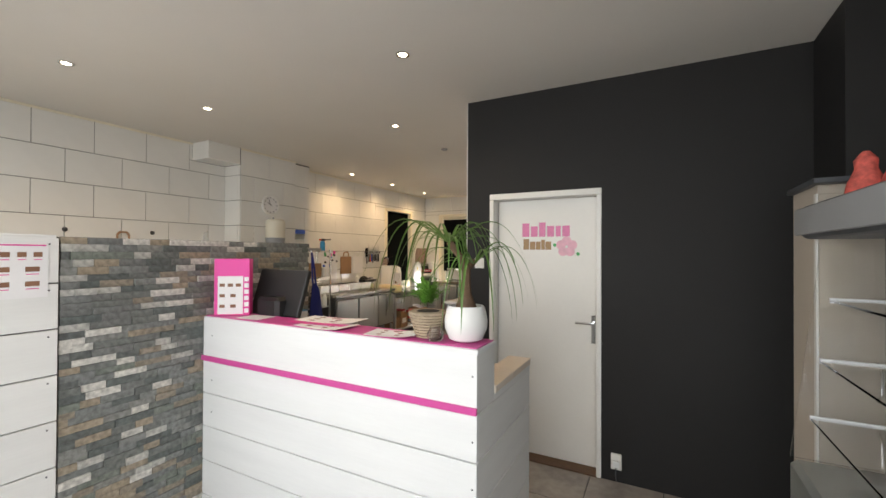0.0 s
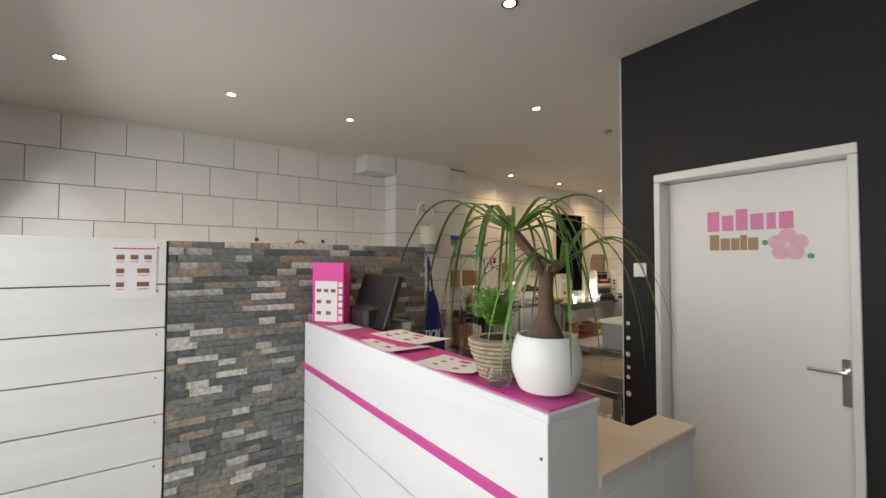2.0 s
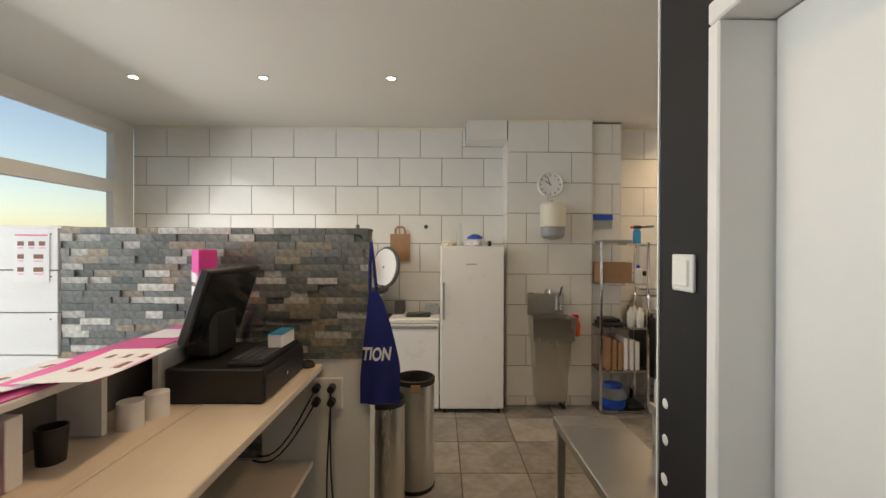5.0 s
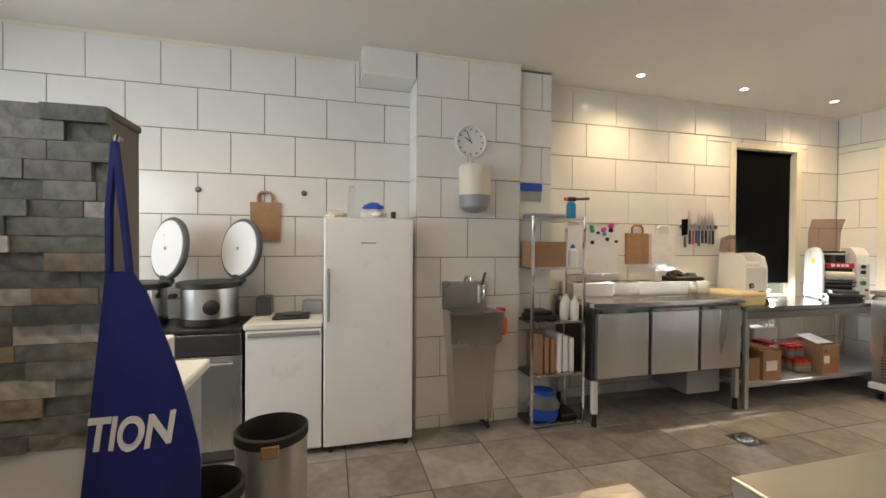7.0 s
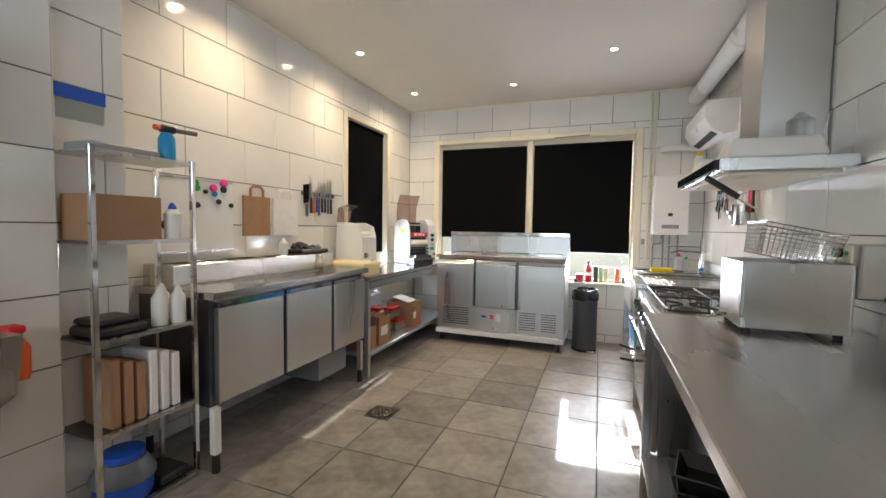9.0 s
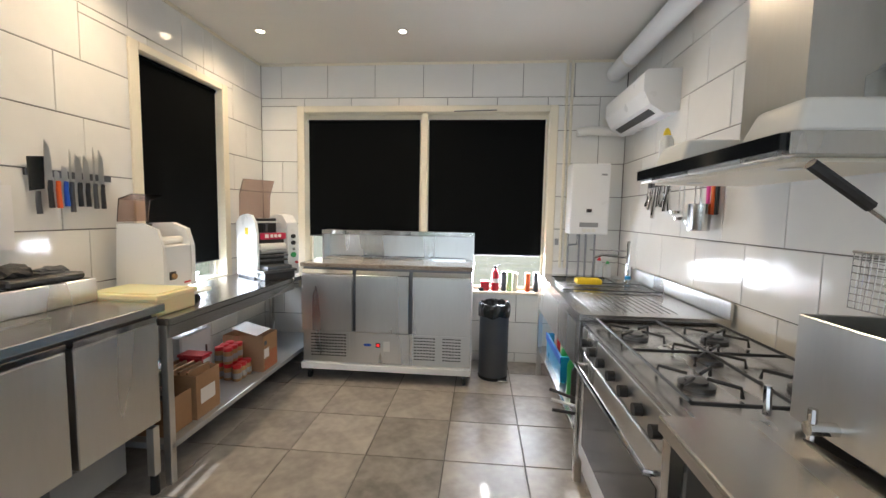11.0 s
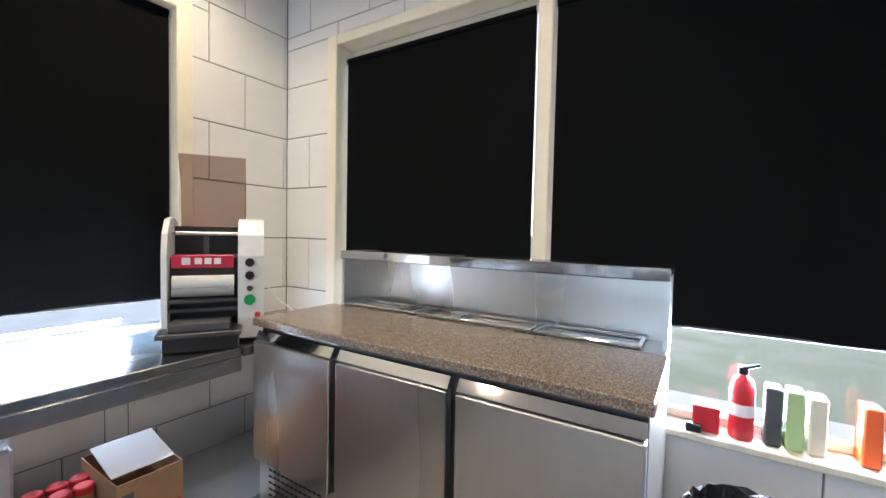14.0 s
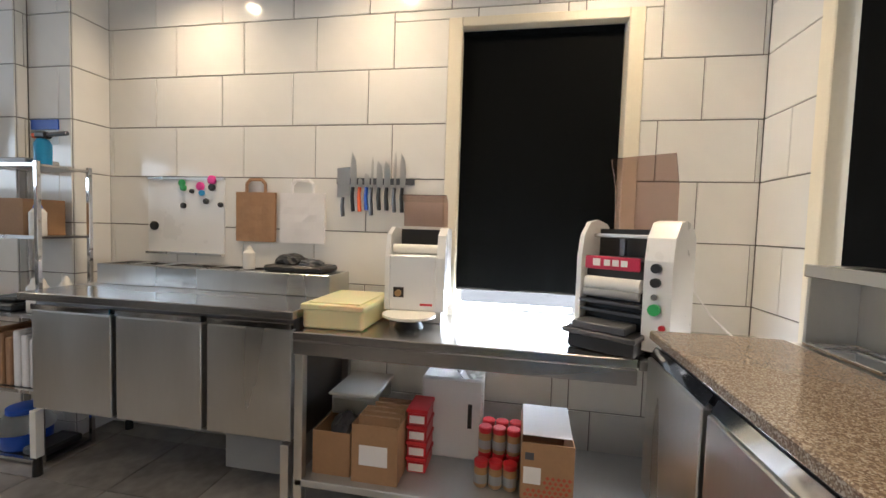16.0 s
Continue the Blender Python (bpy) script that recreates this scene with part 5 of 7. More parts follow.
for i, (y, up, dn, w, hm) in enumerate(((5.905, 0.06, 0.20, 0.040, "dsteel"), (5.965, 0.17, 0.17, 0.018, "black"), (6.005, 0.02, 0.17, 0.012, "orange"), (6.045, 0.05, 0.16, 0.015, "bluep"), (6.075, 0.14, 0.19, 0.012, "dsteel"), (6.12, 0.12, 0.16, 0.018, "black"), (6.165, 0.12, 0.16, 0.018, "black"), (6.21, 0.17, 0.17, 0.016, "dsteel"), (6.255, 0.16, 0.17, 0.016, "black"))):
    if i == 0:
        prof = [(-0.036, -0.09), (0.036, -0.075), (0.040, 0.085), (-0.040, 0.075)]
    elif hm == "dsteel":
        prof = [(-0.006, -0.03), (0.006, -0.03), (0.007, up * 0.8), (0.0, up), (-0.005, up * 0.7)]
    else:
        prof = [(-w, -0.03), (w, -0.03), (w, up * 0.35), (w * 0.6, up * 0.75), (-w * 0.7, up), (-w, up * 0.6)]
    bm = bmesh.new()
    a = [bm.verts.new((LX + 0.015, y + p, 1.60 + q)) for p, q in prof]
    b = [bm.verts.new((LX + 0.018, y + p, 1.60 + q)) for p, q in prof]
    bm.faces.new(a), bm.faces.new(b[::-1])
    for k in range(len(prof)):
        bm.faces.new((a[k], b[k], b[(k + 1) % len(prof)], a[(k + 1) % len(prof)]))
    kn = part("knife", bm, M["chrome"] if i == 0 else M["steel"], kr)
    zt = 1.51 if i == 0 else 1.568
    part("knife_grip", T([(LX + 0.024, y, zt), (LX + 0.026, y - 0.004, zt - 0.05), (LX + 0.024, y + 0.002, 1.60 - dn)], 0.010, 8, 0.012), M[hm], kn, smooth=True)

# ---- steel side table with its shelf ----
tbm = thing("steel_table", (-4.43, 6.95, 0), "stainless work table with an undershelf", "table")
part("top", B(-4.685, 5.957, 0.848, -4.122, 7.36, 0.885, bev=0.004), M["steelh"], tbm, "brushed steel table top")
part("apron", B(-4.138, 5.959, 0.785, -4.124, 7.36, 0.847, bev=0.003), M["steelh"], tbm)
part("top_back", B(-4.685, 7.361, 0.848, -4.11, 8.03, 0.883), M["steelh"], tbm)
part("shelf", B(-4.70, 5.965, 0.187, -4.14, 7.99, 0.22, bev=0.003), M["galv"], tbm, "dull grey undershelf")
for x in (-4.160, -4.66):
    for y in (5.98, 7.99):
        part("leg", B(x - 0.02, y - 0.02, 0.0, x + 0.02, y + 0.02, 0.847, bev=0.003), M["steel"], tbm)
TZ, SZ = 0.8855, 0.2205
M["tuby"] = mat("yellowed_plastic", (0.80, 0.70, 0.42), 0.35, vary=0.05)
M["tuby"].node_tree.nodes["Principled BSDF"].inputs["Subsurface Weight"].default_value = 0.3
tu = thing("storage_tub", (-4.5, 6.14, TZ), "yellowish translucent plastic tub", "tub")
part("tub", B(-4.60, 5.965, TZ, -4.19, 6.25, TZ + 0.105, bev=0.015, seg=3), M["tuby"], tu)
part("rim", B(-4.607, 5.958, TZ + 0.085, -4.183, 6.257, TZ + 0.112, bev=0.006, seg=2), M["tuby"], tu)
part("lid", B(-4.58, 5.985, TZ + 0.1125, -4.21, 6.23, TZ + 0.118, bev=0.003), M["tuby"], tu)


def roll_machine(c, ang, w, h, d, name, label, cream):
    """A rice sheet machine; local +x is its front."""
    o = thing(name, (c[0], c[1], TZ), label, "machine")
    m = Matrix.Translation((c[0], c[1], TZ)) @ pose(0, 0, 0, 0, 0, ang) @ Matrix.Diagonal((1, 1, h, 1))
    return o, m


def side_plate(m, y0, y1, prof):
    bm = bmesh.new()
    a = [bm.verts.new(m @ Vector((x, y0, z))) for x, z in prof]
    b = [bm.verts.new(m @ Vector((x, y1, z))) for x, z in prof]
    bm.faces.new(a), bm.faces.new(b[::-1])
    n = len(prof)
    for k in range(n):
        bm.faces.new((a[k], b[k], b[(k + 1) % n], a[(k + 1) % n]))
    return bm


def mbox(m, *q, bev=0.0):
    return box(bmesh.new(), *q, bev=bev, m=m)


M["nameplate"] = mat("raspberry_red_plate", (0.50, 0.02, 0.07), 0.35)
arch = [(0.16, 0.02), (0.16, 0.34), (0.14, 0.42), (0.08, 0.475), (0.0, 0.485), (-0.10, 0.47), (-0.17, 0.42), (-0.17, 0.02)]
o, m = roll_machine((-4.365, 7.395), -33, 0, 1.08, 0, "rice_sheet_machine", "white and black rice sheet machine with a red plate", 0)
part("side_cover", side_plate(m, -0.185, -0.165, arch), M["appl"], o)
part("control_column", side_plate(m, 0.085, 0.185, arch), M["appl"], o)
part("housing", side_plate(m, -0.164, 0.084, [(0.10, 0.03), (0.10, 0.33), (-0.02, 0.34), (-0.02, 0.45), (-0.15, 0.42), (-0.16, 0.03)]), M["black"], o)
part("hopper_edge", mbox(m, 0.03, -0.164, 0.415, 0.05, 0.084, 0.43, bev=0.003), M["steel"], o)
part("paddle", mbox(m, 0.02, -0.05, 0.345, 0.05, -0.03, 0.41), M["dsteel"], o)
pl_ = part("name_plate", mbox(m, 0.150, -0.150, 0.295, 0.160, 0.07, 0.345, bev=0.004), M["nameplate"], o, "red name plate")
part("plate_mark", mbox(m, 0.1605, -0.115, 0.308, 0.162, -0.085, 0.335), M["paper"], pl_)
for k in range(3):
    part("plate_mark", mbox(m, 0.1605, -0.07 + 0.034 * k, 0.31, 0.162, -0.045 + 0.034 * k, 0.333), M["paper"], pl_)
part("roller", T([m @ Vector((0.135, -0.15, 0.24)), m @ Vector((0.135, 0.07, 0.24))], 0.028, 16), M["plastic"], o, smooth=True)
part("roller", T([m @ Vector((0.15, -0.15, 0.205)), m @ Vector((0.15, 0.07, 0.205))], 0.018, 16), M["gplastic"], o, smooth=True)
for z, x in ((0.165, 0.16), (0.13, 0.15)):
    part("guide_bar", mbox(m, x - 0.02, -0.163, z, x + 0.01, 0.083, z + 0.014, bev=0.002), M["dsteel"], o)
part("feed_table", mbox(m, 0.12, -0.19, 0.055, 0.27, 0.10, 0.075, bev=0.004), M["dsteel"], o)
part("feed_plate", mbox(m, 0.13, -0.15, 0.076, 0.26, 0.06, 0.105, bev=0.004), M["dgrey"], o)
part("feed_base", mbox(m, 0.11, -0.17, 0.001, 0.25, 0.09, 0.054, bev=0.004), M["black"], o)
part("base", mbox(m, -0.16, -0.18, 0.0, 0.105, 0.18, 0.019), M["black"], o)
for z, m_, r in ((0.315, "black", 0.018), (0.265, "black", 0.018), (0.215, "chrome", 0.012), (0.17, "green", 0.022)):
    part("knob", T([m @ Vector((0.1605, 0.13, z)), m @ Vector((0.178, 0.13, z))], r, 14), M[m_], o)
part("emergency_stop", T([m @ Vector((0.1605, 0.16, 0.11)), m @ Vector((0.175, 0.16, 0.11))], 0.012, 10), M["red"], o)
part("sticker", mbox(m, -0.02, -0.1865, 0.33, 0.03, -0.1855, 0.38), M["yellow"], o)
lid = side_plate(m, -0.16, 0.11, [(-0.17, 0.45), (-0.165, 0.45), (-0.155, 0.63), (-0.085, 0.745), (-0.091, 0.75), (-0.163, 0.635)])
part("hood", lid, M["smoke"], o, "raised smoked plastic hood")
part("cable", T([m @ Vector((-0.17, 0.12, 0.30)), m @ Vector((-0.20, 0.25, 0.12)), m @ Vector((-0.17, 0.40, 0.004))], 0.004, 6), M["paper"], o)

o, m = roll_machine((-4.53, 6.415), 3, 0, 1.07, 0, "rice_ball_machine", "white rice forming machine with a turntable", 1)
part("side_cover", side_plate(m, -0.145, -0.125, [(0.12, 0.06), (0.12, 0.30), (0.09, 0.40), (0.0, 0.435), (-0.15, 0.43), (-0.17, 0.06)]), M["appl"], o)
part("side_cover", side_plate(m, 0.105, 0.145, [(0.12, 0.06), (0.12, 0.30), (0.09, 0.40), (0.0, 0.435), (-0.15, 0.43), (-0.17, 0.06)]), M["appl"], o)
part("front_cover", mbox(m, 0.02, -0.1245, 0.06, 0.12, 0.1045, 0.31, bev=0.006), M["appl"], o)
part("rear_cover", mbox(m, -0.16, -0.1245, 0.06, 0.018, 0.1045, 0.30), M["dgrey"], o)
part("drum", T([m @ Vector((0.05, -0.12, 0.335)), m @ Vector((0.05, 0.10, 0.335))], 0.024, 14), M["plastic"], o, smooth=True)
part("rear_wall", mbox(m, -0.15, -0.1245, 0.301, -0.13, 0.1045, 0.425), M["black"], o)
part("switch", mbox(m, 0.1205, -0.10, 0.12, 0.126, -0.05, 0.165), M["black"], o)
part("knob", T([m @ Vector((0.1265, -0.075, 0.14)), m @ Vector((0.142, -0.075, 0.14))], 0.016, 12), M["gold"], o)
part("badge", mbox(m, 0.1205, 0.03, 0.085, 0.122, 0.09, 0.095), M["red"], o)
part("base", mbox(m, -0.17, -0.13, 0.0, 0.08, 0.13, 0.058, bev=0.004), M["steel"], o)
part("turntable", Lz([(0.10, 0.04), (0.125, 0.048), (0.125, 0.058), (0.02, 0.060)], (0, 0, 0), 28, m @ Matrix.Translation((0.17, -0.01, 0))), M["plastic"], o, smooth=True)
part("turntable_foot", Lz([(0.07, 0.0), (0.05, 0.039)], (0, 0, 0), 18, m @ Matrix.Translation((0.17, -0.01, 0))), M["black"], o, smooth=True)
part("hood", side_plate(m, -0.12, 0.12, [(-0.17, 0.44), (-0.165, 0.44), (-0.15, 0.56), (-0.07, 0.59), (-0.071, 0.594), (-0.155, 0.566)]), M["smoke"], o, "raised smoked plastic hood")

# undershelf goods
c1_ = carton(-4.58, 6.02, SZ, -4.20, 6.20, SZ + 0.20, "open brown cardboard box of black lids", flaps=False)
# the box's plastic lids, as one crumpled heap
crumple("lid_heap", -4.38, 6.11, SZ + 0.12, 0.14, 0.06, 0.07, M["dgrey"], "dark plastic lids heaped in a cardboard box", "trays", 15)
ft = thing("food_tub", (-4.5, 6.16, 0.6), "clear lidded plastic food tub on the boxes", "tub")
part("tub", B(-4.66, 6.03, SZ + 0.205, -4.36, 6.25, SZ + 0.30, bev=0.015, seg=2), M["frost"], ft)
part("lid", B(-4.67, 6.02, SZ + 0.301, -4.35, 6.26, SZ + 0.315, bev=0.005), M["plastic"], ft)
c2_ = carton(-4.48, 6.215, SZ, -4.18, 6.425, SZ + 0.26, "open brown cardboard box of paper sleeves", flaps=False)
part("label", B(-4.1795, 6.25, SZ + 0.08, -4.1785, 6.38, SZ + 0.17), M["paper"], c2_)
for i in range(5):
    part("sleeve", B(-4.45 + 0.05 * i, 6.225, SZ + 0.006, -4.435 + 0.05 * i, 6.415, SZ + 0.275), M["card"], c2_)
for i in range(4):
    rb = thing("red_tub", (-4.40, 6.48, SZ + 0.075 * i), "red plastic tub with a white printed lid", "tub", "red tubs")
    part("tub", B(-4.46, 6.435, SZ + 0.075 * i, -4.30, 6.525, SZ + 0.075 * i + 0.055, bev=0.006), M["red"], rb)
    part("lid", B(-4.465, 6.43, SZ + 0.075 * i + 0.056, -4.295, 6.53, SZ + 0.075 * i + 0.074, bev=0.003), M["red"], rb)
    part("label", B(-4.2995, 6.445, SZ + 0.075 * i + 0.01, -4.2985, 6.515, SZ + 0.075 * i + 0.045), M["paper"], rb)
jg = thing("white_crate", (-4.55, 6.65, SZ), "white plastic board case with a dark grip slot", "case")
part("body", B(-4.60, 6.465, SZ, -4.46, 6.765, SZ + 0.40, bev=0.01), M["appl"], jg)
# thin black sheet on the uncut front, for the dark of the grip slot
part("slot_shade", B(-4.4598, 6.695, SZ + 0.16, -4.4588, 6.715, SZ + 0.28), M["black"], jg)
crumple("plastic_bag", -4.52, 6.70, SZ + 0.401, 0.06, 0.07, 0.05, M["frost"], "thin clear plastic bag on the case", "bag", 21)
k = 0
for i in range(3):
    for j in range(3):
        for lv in range(2 if i < 2 else 1):
            x, y, z = -4.43 + 0.072 * i, 6.80 + 0.0635 * j - 0.01 * i, SZ + 0.118 * lv
            jr = thing("glass_jar", (x, y, z), "small glass jar of mustard-coloured paste with a red lid", "jar", "red-lidded jars")
            part("glass", Lz([(0.026, 0), (0.031, 0.008), (0.031, 0.08), (0.027, 0.09)], (x, y, z), 14), M["gold"], jr, smooth=True)
            part("label", Lz([(0.0315, 0.02), (0.0315, 0.06)], (x, y, z), 14, caps=False), M["gplastic"], jr)
            part("lid", Lz([(0.030, 0.091), (0.031, 0.094), (0.031, 0.113), (0.026, 0.117)], (x, y, z), 14), M["red"], jr, smooth=True)
c3_ = carton(-4.50, 6.95, SZ, -4.18, 7.16, SZ + 0.27, "brown printed cardboard box with an open white flap", flaps=False)
part("flap", box(bmesh.new(), 0, 0, 0, 0.004, 0.20, 0.20, m=Matrix.Translation((-4.235, 6.955, SZ + 0.273)) @ pose(0, 0, 0, 0, -76, 0)), M["paper"], c3_, "pale open flap")
part("label", B(-4.1795, 6.96, SZ + 0.10, -4.1785, 7.03, SZ + 0.17), M["paper"], c3_)
part("mark", B(-4.1795, 6.965, SZ + 0.20, -4.1785, 7.0, SZ + 0.23), M["dgrey"], c3_)
M["rprint"] = mat("orange_red_print", (0.48, 0.10, 0.05), 0.8, vary=0.1)
lat = bmesh.new()
for a in range(9):
    for b in range(7):
        yc, zc = 6.97 + 0.0218 * a + (0.0109 if b % 2 else 0), SZ + 0.016 + 0.019 * b
        if yc < 7.15 and not (yc < 7.04 and zc > SZ + 0.09):
            box(lat, -0.0004, -0.0062, -0.0062, 0.0004, 0.0062, 0.0062, m=Matrix.Translation((-4.1793, yc, zc)) @ pose(0, 0, 0, 45))
tagged(part("lattice_print", lat, M["rprint"], c3_, "orange-red lattice print"), kind="stuff")

# ---- granite-topped saladette under the back window ----
sa = thing("saladette", (-3.37, 7.6, 0), "three-door stainless saladette with a granite top", "saladette")
X0, X1, YF, YB = -4.072, -2.635, 7.405, 8.018
# body coloured dark to put shade into the door gaps; side_skin covers its end
part("body", B(X0 + 0.004, YF + 0.012, 0.155, X1 - 0.004, YB, 0.972), M["dsteel"], sa)
part("side_skin", B(X1 - 0.0035, YF + 0.012, 0.155, X1, YB, 0.972), M["steel"], sa)
part("granite_top", B(X0 - 0.012, YF - 0.025, 0.975, X1 + 0.012, 7.81, 1.008, bev=0.004), M["granite"], sa, "speckled brown granite slab")
part("well_back", B(X0, YB - 0.012, 0.975, X1, YB, 1.255), M["steel"], sa)
part("well_floor", B(X0, 7.812, 0.974, X1, YB - 0.013, 1.004), M["steel"], sa)
part("hood_top", B(X0 - 0.004, 7.862, 1.243, X1 + 0.004, YB + 0.002, 1.268, bev=0.003), M["steelh"], sa)
for x in (X0 - 0.003, X1 - 0.012):
    bm = bmesh.new()
    pr = [(7.858, 1.004), (YB - 0.013, 1.004), (YB - 0.013, 1.242), (7.862, 1.242)]
    a = [bm.verts.new((x, p, q)) for p, q in pr]
    b = [bm.verts.new((x + 0.015, p, q)) for p, q in pr]
    bm.faces.new(a), bm.faces.new(b[::-1])
    for k in range(4):
        bm.faces.new((a[k], b[k], b[(k + 1) % 4], a[(k + 1) % 4]))
    part("hood_side", bm, M["steel"], sa)
part("hood_lip", B(X0 - 0.004, 7.848, 1.228, X1 + 0.004, 7.861, 1.270, bev=0.003), M["chrome"], sa, "bright folded lip")
xx = X0 + 0.05
for w in (0.30, 0.115, 0.17, 0.34, 0.36):
    bm = bmesh.new()
    y0_, y1_ = 7.825, 7.985
    for q in ((xx, y0_, 1.008, xx + w, y0_ + 0.014, 1.020), (xx, y1_ - 0.014, 1.008, xx + w, y1_, 1.020), (xx, y0_ + 0.014, 1.008, xx + 0.014, y1_ - 0.014, 1.020), (xx + w - 0.014, y0_ + 0.014, 1.008, xx + w, y1_ - 0.014, 1.020), (xx + 0.014, y0_ + 0.014, 1.0045, xx + w - 0.014, y1_ - 0.014, 1.007)):
        box(bm, *q, bev=0.002)
    part("food_pan", bm, M["chrome"], sa)
    xx += w + 0.008
for x0_, x1_ in ((X0 + 0.002, -3.632), (-3.602, -3.152), (-3.122, X1 - 0.002)):
    d = part("door", B(x0_, YF - 0.03, 0.432, x1_, YF + 0.010, 0.915, bev=0.004), M["steel"], sa)
    part("grip", box(bmesh.new(), x0_, -0.006, 0, x1_, 0.004, 0.038, m=Matrix.Translation((0, YF - 0.018, 0.918)) @ pose(0, 0, 0, -30)), M["chrome"], d)
part("lower_panel", B(X0 + 0.004, YF, 0.156, X1 - 0.004, YF + 0.011, 0.428), M["steel"], sa)
part("middle_panel", B(-3.61, YF - 0.022, 0.17, -3.145, YF - 0.001, 0.428, bev=0.003), M["steel"], sa)
for gx0, gx1 in ((-4.01, -3.66), (-3.12, -2.91), (-2.88, -2.68)):
    gr_ = part("grille", B(gx0, YF - 0.006, 0.195, gx1, YF - 0.001, 0.42), M["steel"], sa)
    # black plates on the sheet stand in for the shade inside the slots
    slots = bmesh.new()
    cols = int((gx1 - gx0 - 0.02) / 0.026)
    for r in range(8):
        for c in range(cols):
            box(slots, -0.010, -0.0004, -0.0045, 0.010, 0.0006, 0.0045, m=Matrix.Translation((gx0 + 0.023 + 0.026 * c, YF - 0.0068, 0.215 + 0.026 * r)) @ Matrix.Shear("XZ", 4, (0.9, 0)))
    tagged(part("vent_shade", slots, M["rubber"], gr_, "dark plates for the shade in rows of slanted vent slots"), kind="stuff")
part("display", B(-3.43, YF - 0.0245, 0.305, -3.39, YF - 0.0225, 0.345), M["black"], sa)
part("digits", B(-3.422, YF - 0.0255, 0.315, -3.398, YF - 0.0248, 0.335), M["redled"], sa)
part("switch", B(-3.365, YF - 0.0265, 0.275, -3.31, YF - 0.0225, 0.36, bev=0.001), M["plastic"], sa)
part("badge", Lz([(0.035, 0), (0.035, 0.001)], (0, 0, 0), 18, Matrix.Translation((-3.50, YF - 0.023, 0.325)) @ pose(0, 0, 0, 90) @ Matrix.Diagonal((1, 0.35, 1, 1))), M["bluep"], sa)
part("plinth", B(X0 - 0.006, YF - 0.035, 0.098, X1 + 0.006, YB, 0.152, bev=0.004), M["appl"], sa, "white wheeled plinth")
for x in (X0 + 0.05, X1 - 0.05):
    for y in (YF + 0.03, YB - 0.05):
        cs = part("caster", T([(x - 0.012, y, 0.035), (x + 0.012, y, 0.035)], 0.035, 16), M["rubber"], sa)
        part("fork", B(x - 0.018, y - 0.018, 0.055, x + 0.018, y + 0.018, 0.097), M["dsteel"], cs)

bn = waste_bin(-2.435, 7.665, 0.128, 0.645, M["dgrey"], "tall round dark pedal bin with a black liner")
part("pedal", B(-2.40, 7.49, 0.012, -2.31, 7.545, 0.03, bev=0.005), M["chrome"], bn)
random.seed(14)
lb_ = bmesh.new()
rg_ = []
for j, (r, z) in enumerate(((0.139, 0.56), (0.142, 0.62), (0.136, 0.665), (0.118, 0.672), (0.105, 0.60), (0.10, 0.50))):
    rg_.append([lb_.verts.new((-2.435 + (r + random.uniform(-0.005, 0.007)) * math.cos(k * math.tau / 30), 7.665 + (r + random.uniform(-0.005, 0.007)) * math.sin(k * math.tau / 30), z + random.uniform(-0.014, 0.014))) for k in range(30)])
for a, b in zip(rg_, rg_[1:]):
    for k in range(30):
        lb_.faces.new((a[k], a[(k + 1) % 30], b[(k + 1) % 30], b[k]))
M["liner"] = mat("black_bin_liner", (0.02, 0.02, 0.02), 0.25, vary=0.2, bump=0.3, scale=30)
part("liner", lb_, M["liner"], bn, "crumpled black bin liner")

# window-sill goods
SL = 0.699
fx = thing("fire_extinguisher", (-2.42, 8.09, SL), "small red fire extinguisher on the window sill", "fire extinguisher")
part("cylinder", Lz([(0.032, 0), (0.036, 0.01), (0.036, 0.17), (0.028, 0.20), (0.012, 0.215)], (-2.42, 8.09, SL), 20), M["red"], fx, smooth=True)
part("valve", B(-2.435, 8.075, SL + 0.216, -2.405, 8.105, SL + 0.245, bev=0.004), M["black"], fx)
part("lever", T([(-2.43, 8.06, SL + 0.24), (-2.38, 8.06, SL + 0.26)], 0.006), M["black"], fx)
part("label", Lz([(0.0365, 0.08), (0.0365, 0.12)], (-2.42, 8.09, SL), 20, caps=False), M["paper"], fx)
M["lgreen"] = mat("pale_green_plastic", (0.45, 0.62, 0.30), 0.4)
for x, m_, h, c_ in ((-2.36, "dgrey", 0.19, "dark grey"), (-2.305, "lgreen", 0.19, "pale green"), (-2.25, "cplastic", 0.18, "pale yellow"), (-2.13, "orange", 0.18, "orange"), (-2.05, "dgrey", 0.19, "dark grey")):
    solid("cleaning_pad", B(x, 8.07, SL, x + 0.045, 8.15, SL + h, bev=0.005), M[m_], c_ + " pad standing on the window sill", "pad", "sill pads")
solid("red_pack", B(-2.56, 8.06, SL, -2.48, 8.14, SL + 0.09, bev=0.004), M["red"], "red pack on the window sill", "pack")
solid("black_box", B(-2.58, 8.035, SL, -2.53, 8.055, SL + 0.03, bev=0.004), M["black"], "small black box on the window sill", "box")

# ---- sink unit ----
SX0, SX1, SY0, SY1, ST = -2.045, -1.30, 6.235, 7.79, 0.92
sk_ = thing("sink_unit", (-1.67, 7.0, 0), "stainless sink unit with a ribbed draining board", "sink")
BX = (-1.955, -1.50, 7.31, 7.68)
tb_ = bmesh.new()
for q in ((SX0, SY0, SX1, BX[2]), (SX0, BX[3], SX1, SY1), (SX0, BX[2], BX[0], BX[3]), (BX[1], BX[2], SX1, BX[3])):
    part("top_sheet", B(q[0], q[1], ST - 0.012, q[2], q[3], ST), M["steelh"], sk_)
